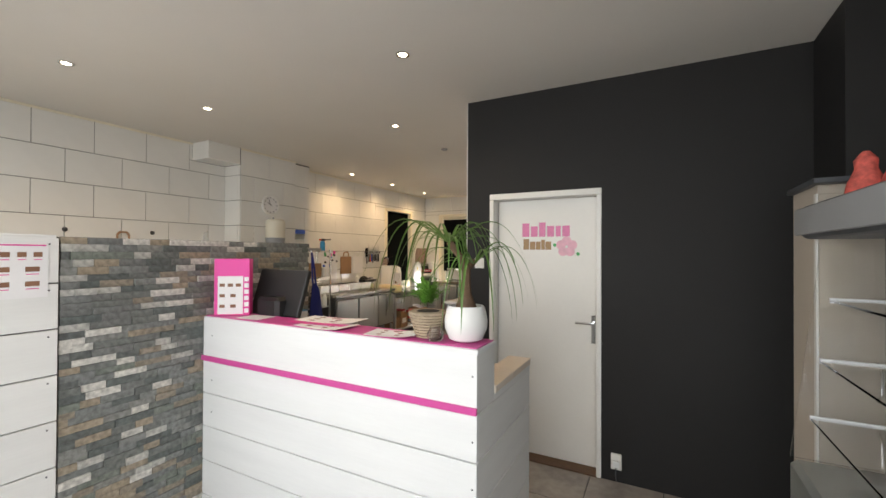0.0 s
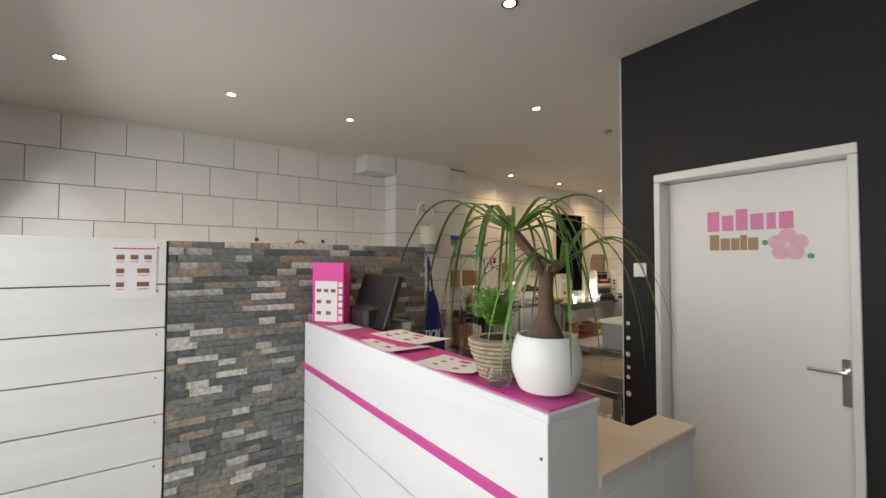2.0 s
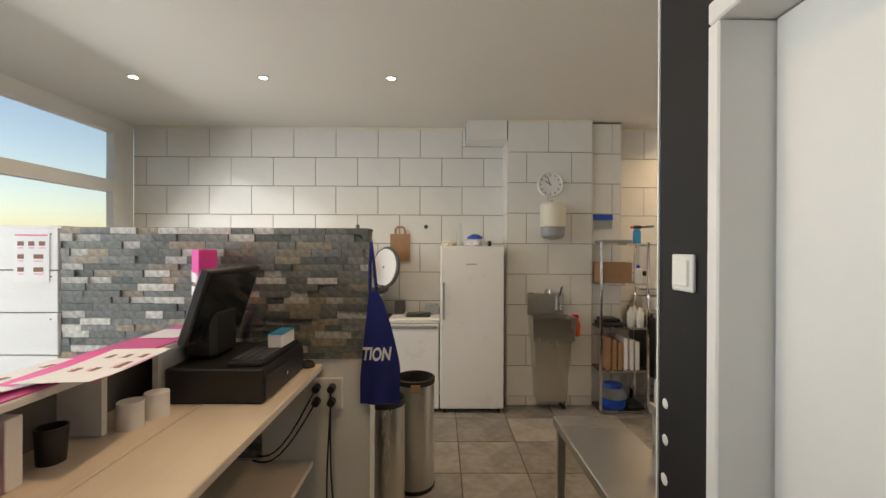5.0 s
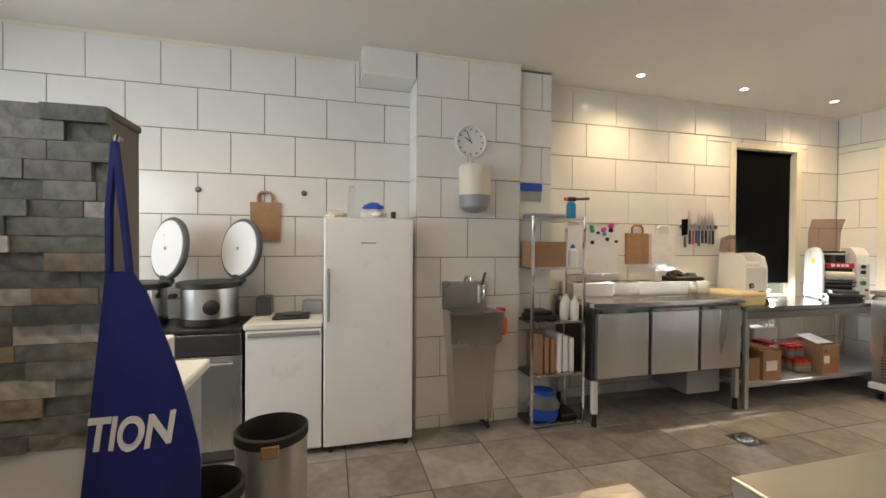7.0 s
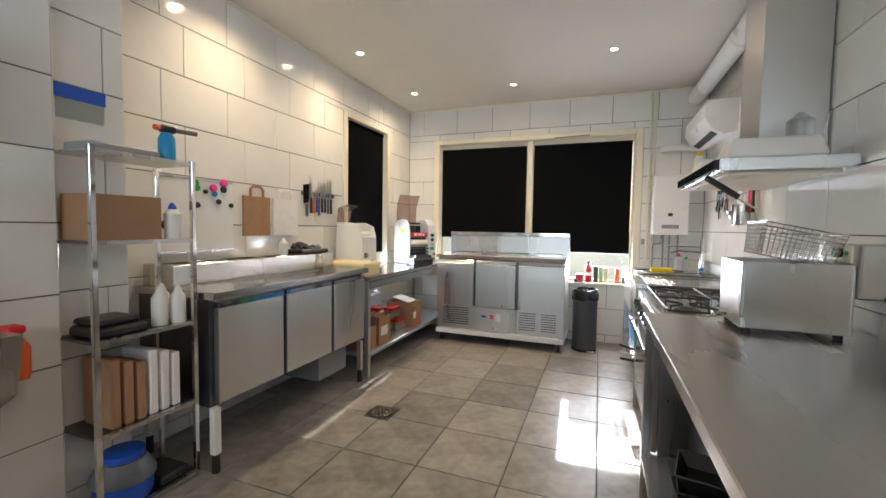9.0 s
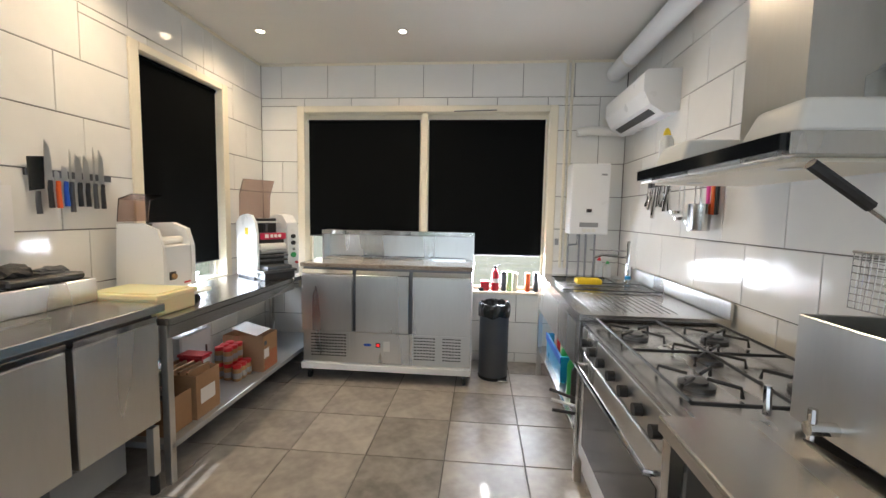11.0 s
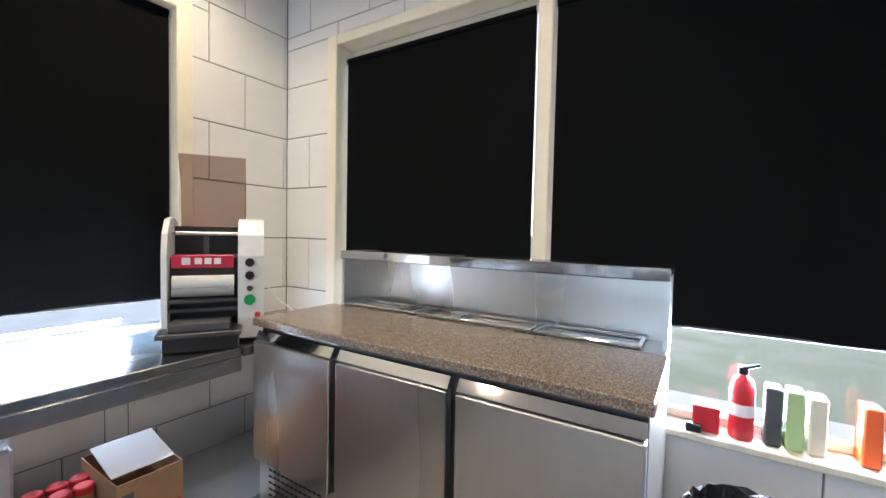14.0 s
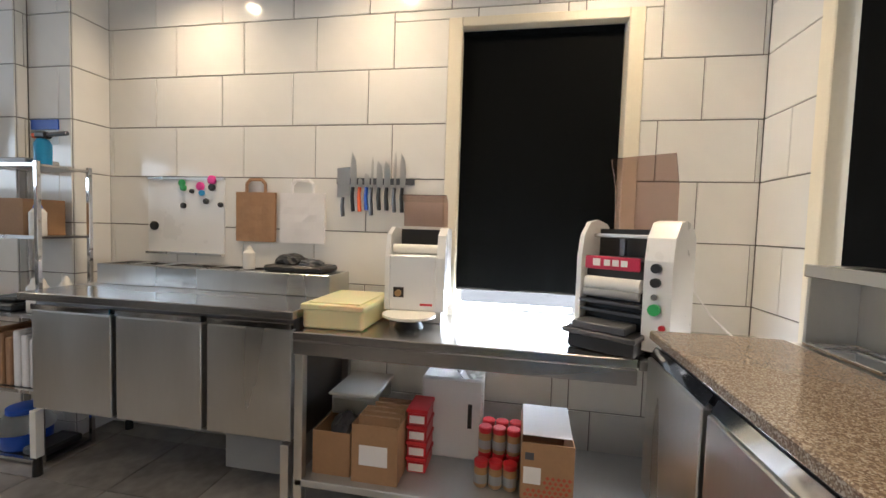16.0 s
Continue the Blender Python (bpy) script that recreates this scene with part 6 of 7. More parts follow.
box(tb_, SX0 - 0.004, SY0 - 0.004, ST - 0.055, SX0, SY1, ST + 0.008)
box(tb_, SX0, SY0 - 0.004, ST - 0.055, SX1, SY0, ST + 0.008)
part("top_edge", tb_, M["steelh"], sk_, "raised steel edge")
bs = bmesh.new()
for q in ((BX[0], BX[2], 0.70, BX[1], BX[3], 0.704), (BX[0] - 0.003, BX[2], 0.704, BX[0], BX[3], ST - 0.001), (BX[1], BX[2], 0.704, BX[1] + 0.003, BX[3], ST - 0.001), (BX[0], BX[2] - 0.003, 0.704, BX[1], BX[2], ST - 0.001), (BX[0], BX[3], 0.704, BX[1], BX[3] + 0.003, ST - 0.001)):
    box(bs, *q)
part("basin", bs, M["steel"], sk_)
part("apron", B(SX0, SY0, 0.62, SX0 + 0.012, SY1, ST - 0.056), M["steel"], sk_)
part("side_panel", B(SX0 + 0.013, SY0, 0.62, SX1, SY0 + 0.012, ST - 0.013), M["steel"], sk_)
part("backsplash", B(SX1 - 0.005, SY0, ST + 0.001, SX1 + 0.012, SY1, ST + 0.10, bev=0.004), M["steel"], sk_)
for i in range(13):
    part("rib", T([(-1.96 + 0.038 * i, 6.36, ST), (-1.96 + 0.038 * i, 6.93, ST)], 0.0024, 6), M["steelh"], sk_)
for x in (SX0 + 0.025, SX1 - 0.03):
    for y in (SY0 + 0.025, SY1 - 0.025):
        part("leg", B(x - 0.02, y - 0.02, 0, x + 0.02, y + 0.02, 0.619 if x < -1.9 else 0.9, bev=0.003), M["steel"], sk_)
part("shelf", B(SX0 + 0.01, SY0 + 0.01, 0.235, SX1 - 0.01, SY1 - 0.01, 0.262, bev=0.003), M["steelh"], sk_)
tp = thing("mixer_tap", (-1.40, 7.43, ST), "tall chrome mixer tap with a long spout", "tap")
part("body", Lz([(0.026, 0), (0.026, 0.02), (0.018, 0.03), (0.018, 0.31), (0.010, 0.33)], (-1.40, 7.43, ST + 0.0005), 16), M["chrome"], tp, smooth=True)
part("spout", T([(-1.41, 7.43, ST + 0.20), (-1.60, 7.45, ST + 0.215), (-1.66, 7.455, ST + 0.19)], 0.012), M["chrome"], tp, smooth=True)
part("lever", T([(-1.41, 7.43, ST + 0.25), (-1.70, 7.44, ST + 0.255)], 0.006), M["chrome"], tp)
part("hose_joint", Lz([(0.021, 0.02), (0.023, 0.026), (0.023, 0.048), (0.019, 0.053)], (-1.40, 7.43, ST), 14), M["lblue"], tp, smooth=True)
gd = thing("draining_grid", (-1.72, 7.12, ST), "chrome wire grid on the draining board", "wire grid")
part("border", T([(-1.99, 6.97, ST + 0.012), (-1.36, 6.93, ST + 0.012), (-1.36, 7.26, ST + 0.012), (-1.99, 7.28, ST + 0.012), (-1.99, 6.97, ST + 0.012)], 0.005, 6), M["dsteel"], gd)
for i in range(26):
    part("wire", T([(-1.975 + 0.0242 * i, 6.965, ST + 0.015), (-1.975 + 0.0242 * i, 7.27, ST + 0.015)], 0.0022, 4), M["dsteel"], gd)
solid("sponge_cloth", B(-1.86, 7.13, ST + 0.019, -1.68, 7.24, ST + 0.06, bev=0.012, seg=2), M["yellow"], "bright yellow sponge cloth on the wire grid", "sponge")
bottle(-1.545, 7.72, ST + 0.0005, 0.030, 0.17, "frost", "clear washing-up bottle behind the sink", cap="red")
bottle(-1.48, 7.70, ST + 0.0005, 0.030, 0.14, "frost", "clear washing-up bottle with green soap", cap="green")
cr = thing("plastic_crate", (-1.8, 7.2, 0.265), "blue plastic crate of bottles under the sink", "crate")
bm = bmesh.new()
for q in ((-1.99, 6.95, 0.2625, -1.62, 7.55, 0.268), (-1.99, 6.95, 0.268, -1.98, 7.55, 0.45), (-1.63, 6.95, 0.268, -1.62, 7.55, 0.45), (-1.98, 6.95, 0.268, -1.63, 6.96, 0.45), (-1.98, 7.54, 0.268, -1.63, 7.55, 0.45)):
    box(bm, *q)
part("body", bm, M["lblue"], cr)
part("rim", B(-1.998, 6.94, 0.40, -1.991, 7.56, 0.45), M["bluep"], cr)
for x, y, m_, c_, n_ in ((-1.90, 7.47, "plastic", "red", "white"), (-1.90, 7.36, "red", "red", "red"), (-1.90, 7.22, "cplastic", "yellow", "cream"), (-1.92, 7.08, "green", "plastic", "green")):
    bottle(x, y, 0.2685, 0.04, 0.27, m_, n_ + " cleaning bottle in the crate", cap=c_)
for y in (6.62, 6.74):
    bottle(-1.95, y, 0.2625, 0.038, 0.30, "black" if y < 6.7 else "green", "dark oil bottle under the sink", cap="black")
for i in range(3):
    pn = thing("frying_pan", (-1.85, 6.45, 0.27 + 0.04 * i), "black frying pan stacked under the sink", "pan", "frying pans")
    part("pan", Lz([(0.10, 0), (0.13, 0.036), (0.125, 0.036), (0.097, 0.004)], (-1.82, 6.42, 0.2625 + 0.037 * i), 24), M["black"], pn, smooth=True)
    part("handle", T([(-1.94, 6.42, 0.292 + 0.037 * i), (-2.13, 6.44 + 0.05 * i, 0.305 + 0.04 * i)], 0.010, 8), M["rubber"] if i != 1 else M["steel"], pn)

# ---- gas range ----
gx = thing("gas_range", (-1.7, 5.7, 0), "stainless gas range with black pan supports and an oven", "cooker")
GY0, GY1, GX0, GX1, GZ = 5.165, 6.205, -2.04, -1.34, 0.895
part("body", B(GX0 + 0.03, GY0, 0.09, GX1, GY1, GZ - 0.02), M["steel"], gx)
part("hob", B(GX0, GY0, GZ - 0.018, GX1, GY1, GZ, bev=0.003), M["steelh"], gx)
part("control_panel", B(GX0, GY0, 0.755, GX0 + 0.029, GY1, GZ - 0.019, bev=0.003), M["steel"], gx)
part("oven_door", B(GX0, GY0 + 0.03, 0.20, GX0 + 0.028, GY1 - 0.03, 0.745, bev=0.004), M["steel"], gx)
part("oven_glass", B(GX0 - 0.004, GY0 + 0.10, 0.29, GX0 - 0.0005, GY1 - 0.10, 0.64), M["screen"], gx, "dark oven window")
part("oven_handle", T([(GX0 - 0.001, GY0 + 0.08, 0.70), (GX0 - 0.045, GY0 + 0.08, 0.70), (GX0 - 0.045, GY1 - 0.08, 0.70), (GX0 - 0.001, GY1 - 0.08, 0.70)], 0.010), M["chrome"], gx)
for i in range(7):
    part("knob", T([(GX0 - 0.001, GY0 + 0.10 + 0.14 * i, 0.815), (GX0 - 0.03, GY0 + 0.10 + 0.14 * i, 0.815)], 0.021, 14), M["black"], gx)
for x in (GX0 + 0.06, GX1 - 0.05):
    for y in (GY0 + 0.05, GY1 - 0.05):
        part("foot", Lz([(0.02, 0), (0.02, 0.089)], (x, y, 0), 10), M["chrome"], gx)
for cx, cy in ((-1.87, 5.42), (-1.87, 5.95), (-1.53, 5.42), (-1.53, 5.95), (-1.70, 5.685)):
    bu = part("burner", Lz([(0.055, 0.0), (0.055, 0.012), (0.035, 0.016), (0.035, 0.024), (0.02, 0.026)], (cx, cy, GZ + 0.0005), 20), M["dsteel"], gx, smooth=True)
    for k in range(4):
        a = k * math.pi / 2 + math.pi / 4
        part("pan_support", T([(cx + 0.03 * math.cos(a), cy + 0.03 * math.sin(a), GZ + 0.036), (cx + 0.12 * math.cos(a), cy + 0.12 * math.sin(a), GZ + 0.036), (cx + 0.125 * math.cos(a), cy + 0.125 * math.sin(a), GZ + 0.005)], 0.006, 6), M["black"], bu)
for x in (-1.985, -1.70, -1.42):
    part("grate_bar", T([(x, GY0 + 0.06, GZ + 0.034), (x, GY1 - 0.06, GZ + 0.034)], 0.006, 6), M["black"], gx)
for y in (GY0 + 0.06, 5.685, GY1 - 0.06):
    part("grate_bar", T([(-1.985, y, GZ + 0.030), (-1.42, y, GZ + 0.030)], 0.006, 6), M["black"], gx)
part("tap_valve", T([(-1.80, 5.205, GZ + 0.10), (-1.80, 5.20, GZ + 0.02)], 0.01), M["chrome"], gx)

# ---- worktables ----
def work_table(name_label, x0, x1, y0, y1, z, shelf):
    o = thing("steel_table", ((x0 + x1) / 2, (y0 + y1) / 2, 0), name_label, "table")
    part("top", B(x0, y0, z - 0.045, x1, y1, z, bev=0.004), M["steelh"], o, "brushed steel table top")
    for x in (x0 + 0.03, x1 - 0.03):
        for y in (y0 + 0.03, y1 - 0.03):
            part("leg", B(x - 0.02, y - 0.02, 0, x + 0.02, y + 0.02, z - 0.046, bev=0.003), M["steel"], o)
    part("shelf", B(x0 + 0.012, y0 + 0.012, shelf - 0.02, x1 - 0.012, y1 - 0.012, shelf, bev=0.003), M["steelh"], o)
    return o


work_table("long stainless work table with an undershelf", -2.10, -1.295, 3.345, 5.150, 0.922, 0.22)
work_table("small low stainless table with an undershelf", -2.40, -1.44, 3.02, 3.335, 0.74, 0.20)
for i, (y, s) in enumerate(((4.75, 0.20), (4.40, 0.22), (4.05, 0.2))):
    for j in range(3):
        bk = thing("food_container", (-1.9, y, 0.22 + 0.06 * j), "black plastic food container on the undershelf", "container", "black containers")
        part("tray", Lz([(0.12, 0), (0.155, 0.05), (0.165, 0.052), (0.160, 0.058), (0.11, 0.006)], (0, 0, 0), 4, Matrix.Translation((-1.88, y, 0.2205 + 0.058 * j)) @ pose(0, 0, 0, 0, 0, 45 + 6 * (i - j))), M["black"], bk)
bx2 = thing("storage_crate", (-1.55, 3.6, 0.93), "pale grey plastic crate on the work table", "crate")
part("body", B(-1.78, 3.36, 0.9225, -1.40, 3.72, 1.14, bev=0.012), M["gplastic"], bx2)
part("rim", B(-1.79, 3.35, 1.115, -1.39, 3.73, 1.142, bev=0.005), M["appl"], bx2)
stl = thing("office_stool", (-1.25, 2.25, 0), "black padded stool behind the counter", "stool")
part("seat", Lz([(0.10, 0.60), (0.17, 0.62), (0.175, 0.66), (0.15, 0.685), (0.05, 0.69)], (-1.35, 2.17, 0), 24), M["rubber"], stl, smooth=True)
part("column", T([(-1.35, 2.17, 0.05), (-1.35, 2.17, 0.60)], 0.022), M["chrome"], stl)
for k in range(5):
    a = k * math.tau / 5
    part("leg", T([(-1.35, 2.17, 0.06), (-1.35 + 0.2 * math.cos(a), 2.17 + 0.2 * math.sin(a), 0.02)], 0.014), M["black"], stl)

# ---- fryer on the work table ----
fy = thing("deep_fryer", (-1.6, 5.0, 0.93), "stainless table-top deep fryer with a wire basket", "fryer")
F0, F1, FA, FB, FZ = -1.785, -1.435, 4.85, 5.145, 0.922
for q in ((F0, FA, FZ + 0.02, F0 + 0.008, FB, FZ + 0.285), (F1 - 0.008, FA, FZ + 0.02, F1, FB, FZ + 0.285), (F0 + 0.008, FA, FZ + 0.02, F1 - 0.008, FA + 0.008, FZ + 0.285), (F0 + 0.008, FB - 0.008, FZ + 0.02, F1 - 0.008, FB, FZ + 0.285), (F0 + 0.008, FA + 0.008, FZ + 0.10, F1 - 0.008, FB - 0.008, FZ + 0.11)):
    part("tank_wall", B(*q, bev=0.003), M["steel"], fy)
part("control_box", B(F1 + 0.002, FA - 0.02, FZ + 0.16, F1 + 0.12, FB, FZ + 0.36, bev=0.006), M["steel"], fy)
part("control_face", B(F1 - 0.006, FA + 0.03, FZ + 0.29, F1 + 0.001, FB - 0.05, FZ + 0.355), M["cplastic"], fy)
part("knob", T([(F1 - 0.0065, FA + 0.10, FZ + 0.325), (F1 - 0.03, FA + 0.10, FZ + 0.325)], 0.018, 12), M["black"], fy)
part("lamp_button", T([(F1 - 0.0065, FA + 0.055, FZ + 0.325), (F1 - 0.012, FA + 0.055, FZ + 0.325)], 0.008, 8), M["green"], fy)
for x in (F0 + 0.03, F1 - 0.03):
    for y in (FA + 0.03, FB - 0.03):
        part("foot", Lz([(0.016, 0), (0.016, 0.019)], (x, y, FZ + 0.0005), 8), M["rubber"], fy)
part("drain_tap", T([(F0, FA + 0.16, FZ + 0.055), (F0 - 0.06, FA + 0.16, FZ + 0.055)], 0.016), M["chrome"], fy)
part("drain_lever", T([(F0 - 0.05, FA + 0.16, FZ + 0.03), (F0 - 0.05, FA + 0.16, FZ + 0.10)], 0.009), M["chrome"], fy)
part("cable", T([(F1 + 0.08, FA - 0.02, FZ + 0.17), (F1 + 0.085, FA - 0.06, FZ + 0.12), (F1 + 0.095, FA - 0.09, FZ + 0.02), (F1 + 0.10, FA - 0.1, FZ + 0.006)], 0.010, 8), M["rubber"], fy)
mb = Matrix.Translation((-1.60, 5.0, FZ + 0.29)) @ pose(0, 0, 0, 0, 12, 0)
bk_ = part("basket_frame", T([mb @ Vector(p) for p in ((-0.13, -0.11, 0.13), (0.13, -0.11, 0.13), (0.13, 0.11, 0.13), (-0.13, 0.11, 0.13), (-0.13, -0.11, 0.13))], 0.004, 6), M["chrome"], fy, "chrome wire basket")
wbm = bmesh.new()
for i in range(15):
    u = i / 14
    for s in (-1, 1):
        tube(wbm, [mb @ Vector((-0.13 + 0.26 * u, 0.11 * s, 0.13)), mb @ Vector((-0.115 + 0.23 * u, 0.10 * s, 0.0))], 0.0013, 4)
        tube(wbm, [mb @ Vector((0.13 * s, -0.11 + 0.22 * u, 0.13)), mb @ Vector((0.115 * s, -0.10 + 0.20 * u, 0.0))], 0.0013, 4)
    tube(wbm, [mb @ Vector((-0.115 + 0.23 * u, -0.10, 0)), mb @ Vector((-0.115 + 0.23 * u, 0.10, 0))], 0.0013, 4)
for j in range(8):
    v = j / 8
    e = 0.13 - 0.015 * (1 - v)
    f_ = 0.11 - 0.01 * (1 - v)
    tube(wbm, [mb @ Vector(p) for p in ((-e, -f_, 0.13 * v), (e, -f_, 0.13 * v), (e, f_, 0.13 * v), (-e, f_, 0.13 * v), (-e, -f_, 0.13 * v))], 0.0013, 4)
tagged(part("basket_mesh", wbm, M["chrome"], fy), kind="stuff")
part("basket_handle", T([mb @ Vector((-0.13, 0, 0.13)), mb @ Vector((-0.15, 0, 0.18)), mb @ Vector((-0.29, 0, 0.24))], 0.005, 6), M["chrome"], fy)
part("basket_grip", T([mb @ Vector((-0.22, 0, 0.215)), mb @ Vector((-0.36, 0, 0.275))], 0.013, 8), M["black"], fy, "black hand grip")

# ---- extractor hood, duct pipe and air conditioner ----
hd = thing("extractor_hood", (-1.55, 5.7, 1.65), "stainless extractor hood with a square chimney", "extractor hood")
HX0, HX1, HY0, HY1 = -1.80, -1.285, 5.20, 6.19
part("canopy", B(HX0, HY0, 1.605, HX1, HY1, 1.665, bev=0.003), M["steel"], hd)
part("filter", B(HX0 + 0.05, HY0 + 0.05, 1.592, HX1 - 0.04, HY1 - 0.05, 1.604), M["cream"], hd, "greasy filter panel")
part("glass_edge", B(HX0 - 0.02, HY0 + 0.01, 1.615, HX0 - 0.002, HY1 - 0.01, 1.66), M["screen"], hd, "dark front strip")
for y in (5.40, 5.95):
    part("lamp", Lz([(0.03, 0), (0.03, 0.004)], (-1.66, y, 1.5875), 14), M["plastic"], hd)
part("chimney", B(-1.565, 5.50, 1.666, HX1, 5.82, CEIL - 0.002), M["steel"], hd)
for y, w in ((5.22, 0.26), (5.84, 0.30)):
    fo = thing("foam_box", (-1.56, y, 1.70), "white foam tray upside down on the hood", "foam box", "foam boxes")
    bm = bmesh.new()
    r0 = [bm.verts.new(p) for p in ((-1.77, y, 1.6665), (-1.37, y, 1.6665), (-1.37, y + w, 1.6665), (-1.77, y + w, 1.6665))]
    r1 = [bm.verts.new(p) for p in ((-1.735, y + 0.03, 1.765), (-1.40, y + 0.03, 1.765), (-1.40, y + w - 0.03, 1.765), (-1.735, y + w - 0.03, 1.765))]
    bm.faces.new(r0[::-1]), bm.faces.new(r1)
    for k in range(4):
        bm.faces.new((r0[k], r0[(k + 1) % 4], r1[(k + 1) % 4], r1[k]))
    bmesh.ops.bevel(bm, geom=bm.edges[:], offset=0.02, segments=3, affect="EDGES", profile=0.5)
    part("tray", bm, M["plastic"], fo, smooth=True)
bottle(-1.70, 6.16, 1.6655, 0.030, 0.20, "frost", "clear oil bottle with a yellow cap on the hood", cap="yellow")
bottle(-1.45, 5.35, 1.7655, 0.05, 0.12, "frost", "clear plastic tub on the foam trays")
vp = thing("vent_pipe", (-1.40, 7.0, 2.72), "white round vent pipe under the ceiling", "pipe")
part("pipe", T([(-1.40, 8.03, 2.73), (-1.40, 5.84, 2.73)], 0.075, 24), M["appl"], vp, smooth=True)
for y in (7.6, 6.5):
    part("collar", T([(-1.40, y, 2.73), (-1.40, y + 0.04, 2.73)], 0.080, 24), M["plastic"], vp, smooth=True)
ac = thing("air_conditioner", (-1.4, 7.4, 2.3), "white wall-mounted air conditioner", "air conditioner")
bm = bmesh.new()
pr = [(RX - 0.001, 2.155), (-1.37, 2.135), (-1.47, 2.20), (-1.515, 2.29), (-1.515, 2.40), (-1.49, 2.425), (RX - 0.001, 2.43)]
a = [bm.verts.new((x, 7.0, z)) for x, z in pr]
b = [bm.verts.new((x, 7.85, z)) for x, z in pr]
bm.faces.new(a), bm.faces.new(b[::-1])
for k in range(len(pr)):
    bm.faces.new((a[k], b[k], b[(k + 1) % len(pr)], a[(k + 1) % len(pr)]))
part("casing", bm, M["appl"], ac)
part("outlet", box(bmesh.new(), -0.028, 0.08, -0.004, 0.028, 0.77, 0.0, m=Matrix.Translation((-1.425, 7.0, 2.168)) @ pose(0, 0, 0, 0, 33, 0)), M["black"], ac, "dark air outlet")
dp_ = thing("drain_pipe", (-1.5, 7.95, 2.2), "white lagged pipe below the air conditioner", "pipe")
part("lagging", T([(-1.72, 7.99, 2.20), (-1.60, 7.98, 2.215), (-1.36, 7.95, 2.20), (-1.33, 7.86, 2.19)], 0.04, 14), M["plastic"], dp_, smooth=True)

# ---- boiler and pipes ----
bo = thing("water_heater", (-1.61, 7.95, 1.6), "white wall-hung gas water heater", "water heater")
part("casing", B(-1.785, 7.83, 1.28, -1.45, BY - 0.001, 1.905, bev=0.012, seg=2), M["appl"], bo)
part("sight_window", B(-1.645, 7.826, 1.475, -1.60, 7.8295, 1.505), M["black"], bo)
part("control_strip", B(-1.70, 7.824, 1.345, -1.54, 7.8295, 1.385, bev=0.001), M["gplastic"], bo)
for x in (-1.66, -1.62, -1.58):
    part("knob", T([(x, 7.829, 1.315), (x, 7.81, 1.315)], 0.015, 12), M["plastic"], bo)
part("badge", B(-1.53, 7.827, 1.80, -1.48, 7.8295, 1.815), M["gplastic"], bo)
for x, z1_ in ((-1.76, 1.16), (-1.66, 1.275), (-1.60, 1.275), (-1.52, 1.275)):
    pp = thing("water_pipe", (x, 7.98, 0.9), "grey painted pipe below the water heater", "pipe", "heater pipes")
    part("pipe", T([(x, 7.985, 0.60), (x, 7.985, z1_)], 0.010, 8), M["gplastic"], pp, smooth=True)
pp = thing("water_pipe", (-1.7, 7.98, 1.17), "grey painted pipe below the water heater", "pipe", "heater pipes")
part("pipe", T([(-1.76, 7.985, 1.17), (-1.68, 7.985, 1.18), (-1.68, 7.975, 1.275)], 0.010, 8), M["gplastic"], pp, smooth=True)
for x in (-1.82, -1.775):
    pp = thing("wall_conduit", (x, 8.02, 1.5), "cream painted pipe running up the tiled wall", "pipe", "wall conduits")
    part("pipe", T([(x, 8.025, 0.95), (x, 8.025, CEIL - 0.003)], 0.013, 10), M["cplastic"], pp, smooth=True)
ps = thing("wall_switch", (-1.86, BY, 1.19), "small grey switch beside the window", "switch")
part("plate", B(-1.872, BY - 0.012, 1.165, -1.838, BY - 0.0005, 1.225, bev=0.002), M["gplastic"], ps)

# ---- utensil rail on the right wall ----
ur = thing("utensil_rail", (RX, 7.0, 1.75), "steel rail of hanging ladles, tongs and whisks", "utensil rail")
part("rail", T([(RX - 0.03, 6.35, 1.745), (RX - 0.03, 7.42, 1.745)], 0.008, 8), M["chrome"], ur)
for y in (6.45, 7.36):
    part("bracket", T([(RX - 0.002, y, 1.745), (RX - 0.03, y, 1.745)], 0.007, 8), M["chrome"], ur)
random.seed(17)
for i in range(9):
    y = 7.34 - 0.045 * i
    tgs = part("tongs", T([(RX - 0.03, y, 1.74), (RX - 0.035, y + random.uniform(-0.01, 0.03), 1.60), (RX - 0.04, y + random.uniform(-0.02, 0.05), 1.47 + random.uniform(-0.04, 0.06))], 0.006, 8, 0.015), M["chrome"], ur)
    part("grip", B(RX - 0.045, y - 0.010, 1.66, RX - 0.022, y + 0.010, 1.735, bev=0.004), M["black"] if i % 2 else M["dsteel"], tgs)
for y, l in ((6.86, 0.26), (6.80, 0.30), (6.66, 0.32), (6.60, 0.24)):
    ld = part("ladle", T([(RX - 0.03, y, 1.745), (RX - 0.03, y, 1.745 - l)], 0.005, 6), M["chrome"], ur)
    part("bowl", Lz([(0.008, -0.02), (0.035, -0.008), (0.042, 0.012), (0.038, 0.012), (0.03, -0.002)], (RX - 0.045, y, 1.735 - l), 16), M["chrome"], ld, smooth=True)
for y, m_ in ((6.52, "pinkp"), (6.47, "orange"), (6.43, "black")):
    part("spatula", B(RX - 0.038, y - 0.014, 1.46, RX - 0.024, y + 0.014, 1.735, bev=0.004), M[m_], ur)
part("utensil_pot", Lz([(0.055, 0), (0.058, 0.01), (0.058, 0.15), (0.054, 0.15), (0.052, 0.01)], (RX - 0.075, 6.52, 1.37), 22), M["steel"], ur, "steel utensil pot", smooth=True)
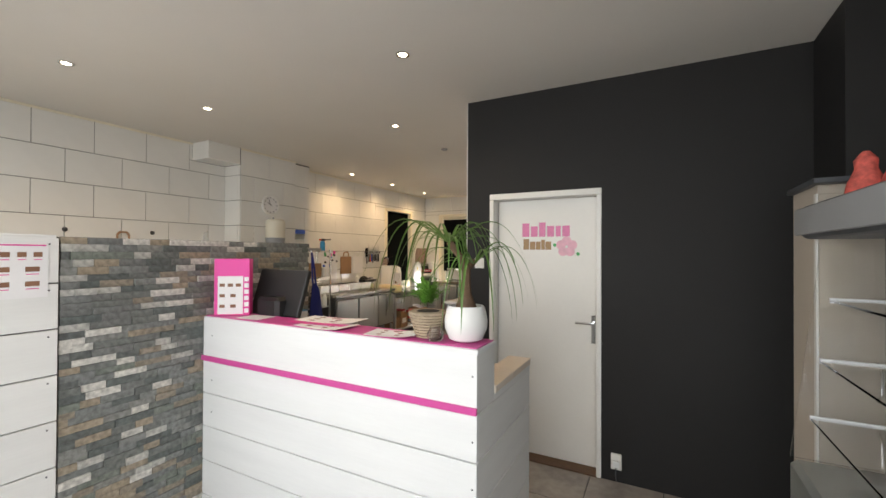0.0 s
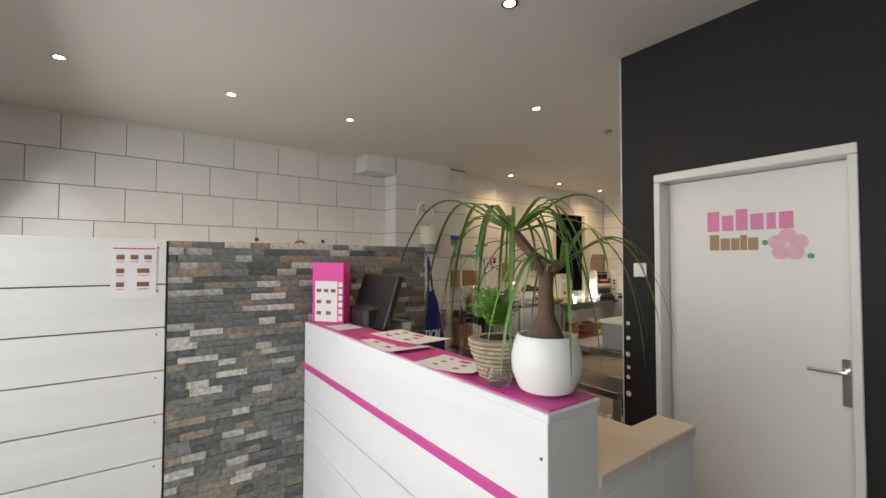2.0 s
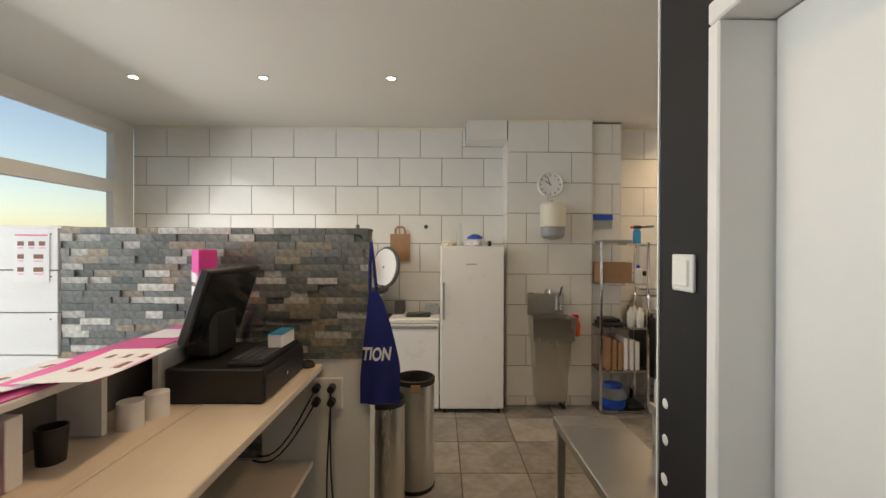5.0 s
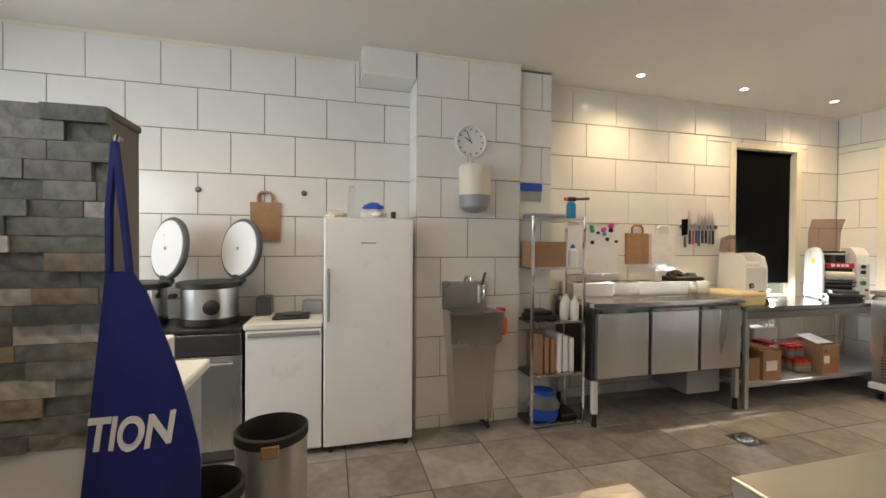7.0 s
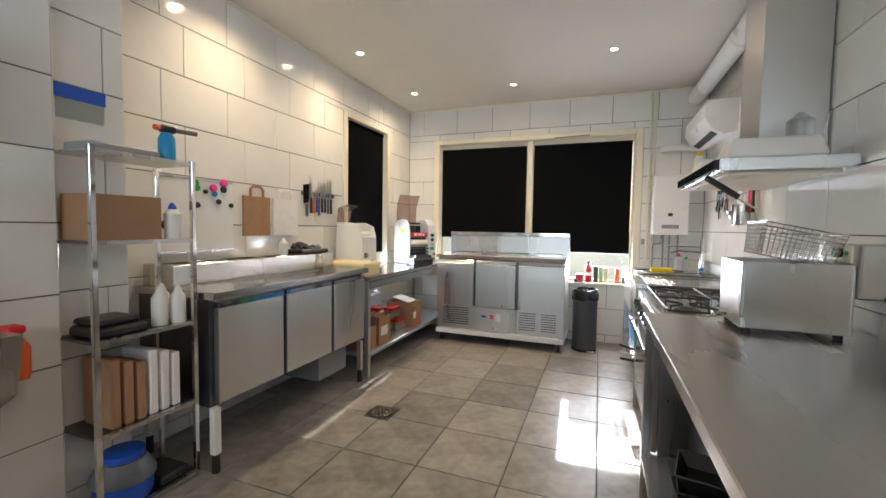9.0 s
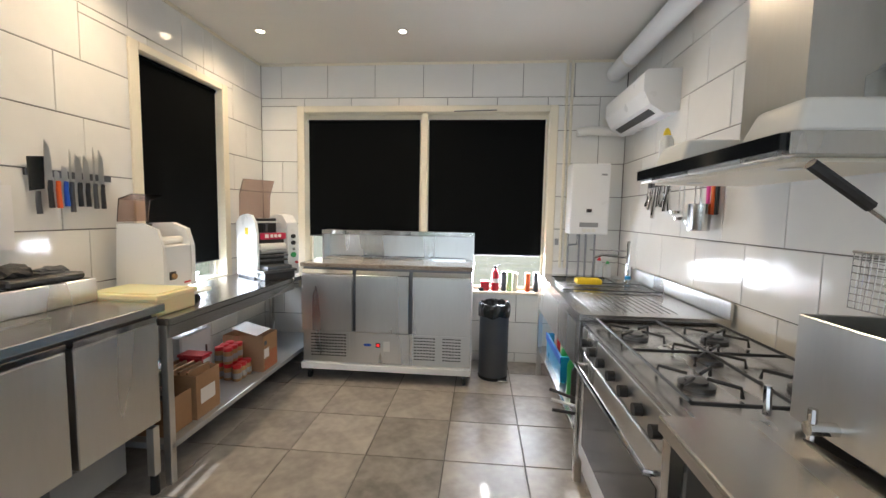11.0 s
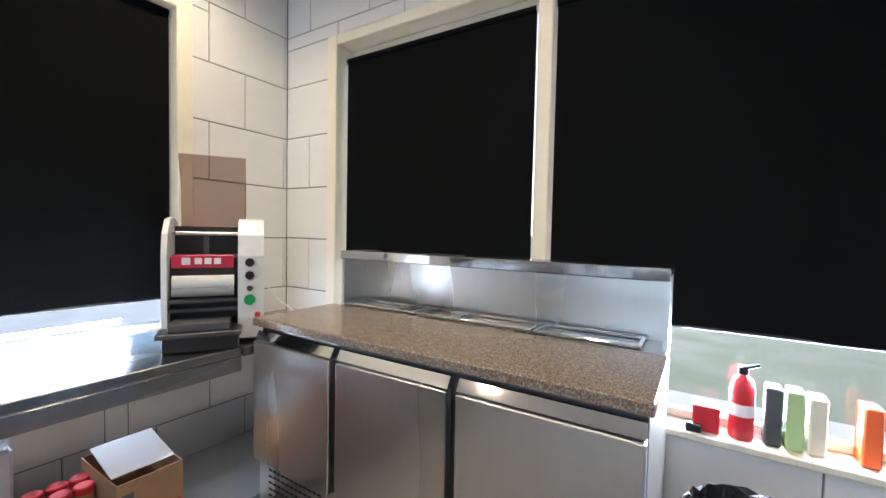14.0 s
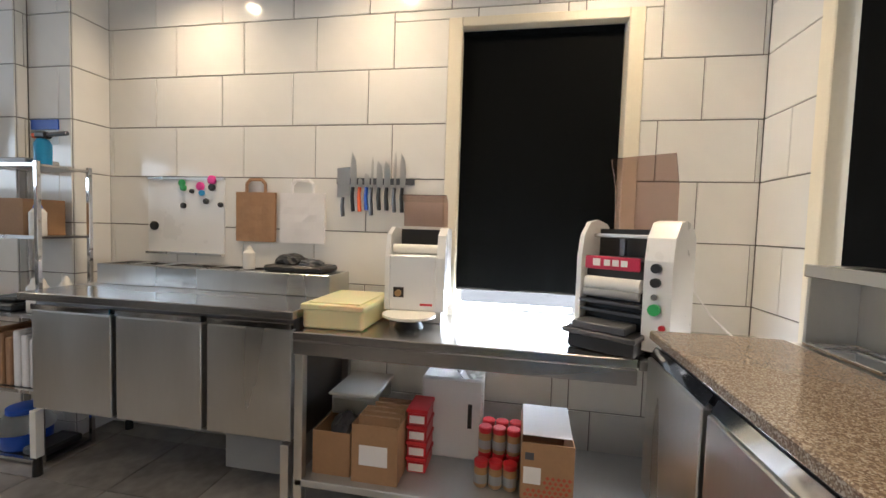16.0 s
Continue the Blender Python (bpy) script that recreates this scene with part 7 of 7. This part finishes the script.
part("pot_hook", T([(RX - 0.03, 6.52, 1.74), (RX - 0.03, 6.52, 1.52)], 0.004, 6), M["chrome"], ur)

# ---- tiles, planks and stones ----
TW, TH, TOP = 0.45, 0.3055, 2.842
tiles(w_left, "y", LX, 1, (FY, 0.0, 3.126, TOP), [(2.72, 2.66, 3.13, CEIL)], TW, TH, TOP, 1.335, -0.218, M["tile"])
tiles(w_left, "y", LX, 1, (4.29, 0.0, 7.2, TOP), [LWIN], 0.465, TH, TOP, 6.035, -0.318, M["tile"])
tiles(w_left, "y", LX, 1, (7.2, 0.0, BY, TOP), [LWIN], 0.455, TH, TOP, 7.77, -0.20, M["tile"])
tiles(w_back, "x", BY, -1, (LX, TOP - 2 * TH, RX, TOP), [BWIN], 0.468, TH, TOP, -4.556, 0.234, M["tile"])
tiles(w_back, "x", BY, -1, (LX, 0.0, RX, TOP - 2 * TH), [BWIN], 0.468, TH, TOP - 2 * TH, -4.32, -0.234, M["tile"])
tiles(w_right, "y", RX, -1, (DY + 0.14, 0.0, BY, TOP), [], 0.468, TH, TOP, 5.484, -0.206, M["tile"])
tiles(w_pil, "y", PX, 1, (3.126, 0.0, 3.975, TOP), [], TW, TH, TOP, 3.084, -0.218, M["tile"])
tiles(w_pil, "x", 3.12, -1, (LX, 0.0, PX - 0.006, 2.66), [], TW, TH, TOP, LX, -0.2, M["tile"])
tiles(w_pil, "x", 3.981, 1, (-4.53, 0.0, PX - 0.006, TOP), [], TW, TH, TOP, LX, -0.2, M["tile"])
tiles(w_pil2, "y", -4.53, 1, (3.982, 0.0, 4.29, TOP), [], TW, TH, TOP, 3.75, -0.2, M["tile"])
tiles(w_pil2, "x", 4.296, 1, (LX, 0.0, -4.536, TOP), [], TW, TH, TOP, LX, -0.2, M["tile"])
tiles(w_sof, "y", PX, 1, (2.72, 2.66, 3.118, TOP), [], TW, TH, TOP, 2.72, 0, M["tile"])

fl = bpy.data.objects["floor"]
FT = 0.468
fmesh = None
bm = bmesh.new()
box(bm, -FT / 2 + 0.0025, -FT / 2 + 0.0025, -0.008, FT / 2 - 0.0025, FT / 2 - 0.0025, 0)
for v in bm.verts:
    if v.co.z > -0.004:
        v.co.x -= math.copysign(0.002, v.co.x)
        v.co.y -= math.copysign(0.002, v.co.y)
fmesh = mesh_of("floor_tile", bm, M["ftile"])
for i in range(-3, 11):
    for j in range(-14, 6):
        x, y = -2.755 - FT / 2 + FT * (i - 2), 5.88 - FT / 2 + FT * j
        if LX < x + 0.1 and x < 1.6 and y > FY and y < BY and not (x > 0.9 and y > 2.5) and not (x > RX + 0.1 and y > 3.1):
            ob = new("floor_tile", fmesh)
            ob.location, ob.parent = (x, y, random.uniform(-0.0006, 0.0006)), fl
            ob.rotation_euler.z = random.choice((0, math.pi / 2, math.pi))

# split-slate strips on the partition: the nearest rows singly, the rest joined
random.seed(5)
stones = []
z = 0.02
SX = -2.292
while z < 1.655:
    h = random.choice((0.030, 0.033, 0.035))
    y = 0.68 + random.uniform(-0.07, 0.0)
    low = 0.0
    while y < 2.118:
        w = random.choice((0.08, 0.10, 0.12, 0.14, 0.17))
        a, b = max(y, 0.68), min(y + w, 2.118)
        if z < 1.05:
            b = min(b, 1.62)
        if b - a > 0.015:
            stones.append((a, z, b, min(z + h, 1.672), random.uniform(0.004, 0.020)))
        y += w
    z += h
rest = bmesh.new()
shared = {}
for a, z0, b, z1, d in stones:
    if z0 > 1.10 and z0 < 1.66 and z0 > 1.23:
        key = (round(b - a, 2), round(z1 - z0, 3), round(d, 3) // 0.004)
        if key not in shared:
            shared[key] = mesh_of("stone", B(0, -(b - a) / 2 + 0.0006, -(z1 - z0) / 2 + 0.0006, d, (b - a) / 2 - 0.0006, (z1 - z0) / 2 - 0.0006), M["slate"])
        ob = new("stone", shared[key])
        ob.location, ob.parent = (SX - 0.008, (a + b) / 2, (z0 + z1) / 2), partition
        ob.matrix_parent_inverse = Matrix.Translation(partition.location).inverted()
    else:
        box(rest, SX - 0.008, a + 0.0006, z0 + 0.0006, SX - 0.008 + d, b - 0.0006, z1 - 0.0006)
tagged(part("stone_strips", rest, M["slate"], partition, "grey split-slate strips"), kind="stuff")
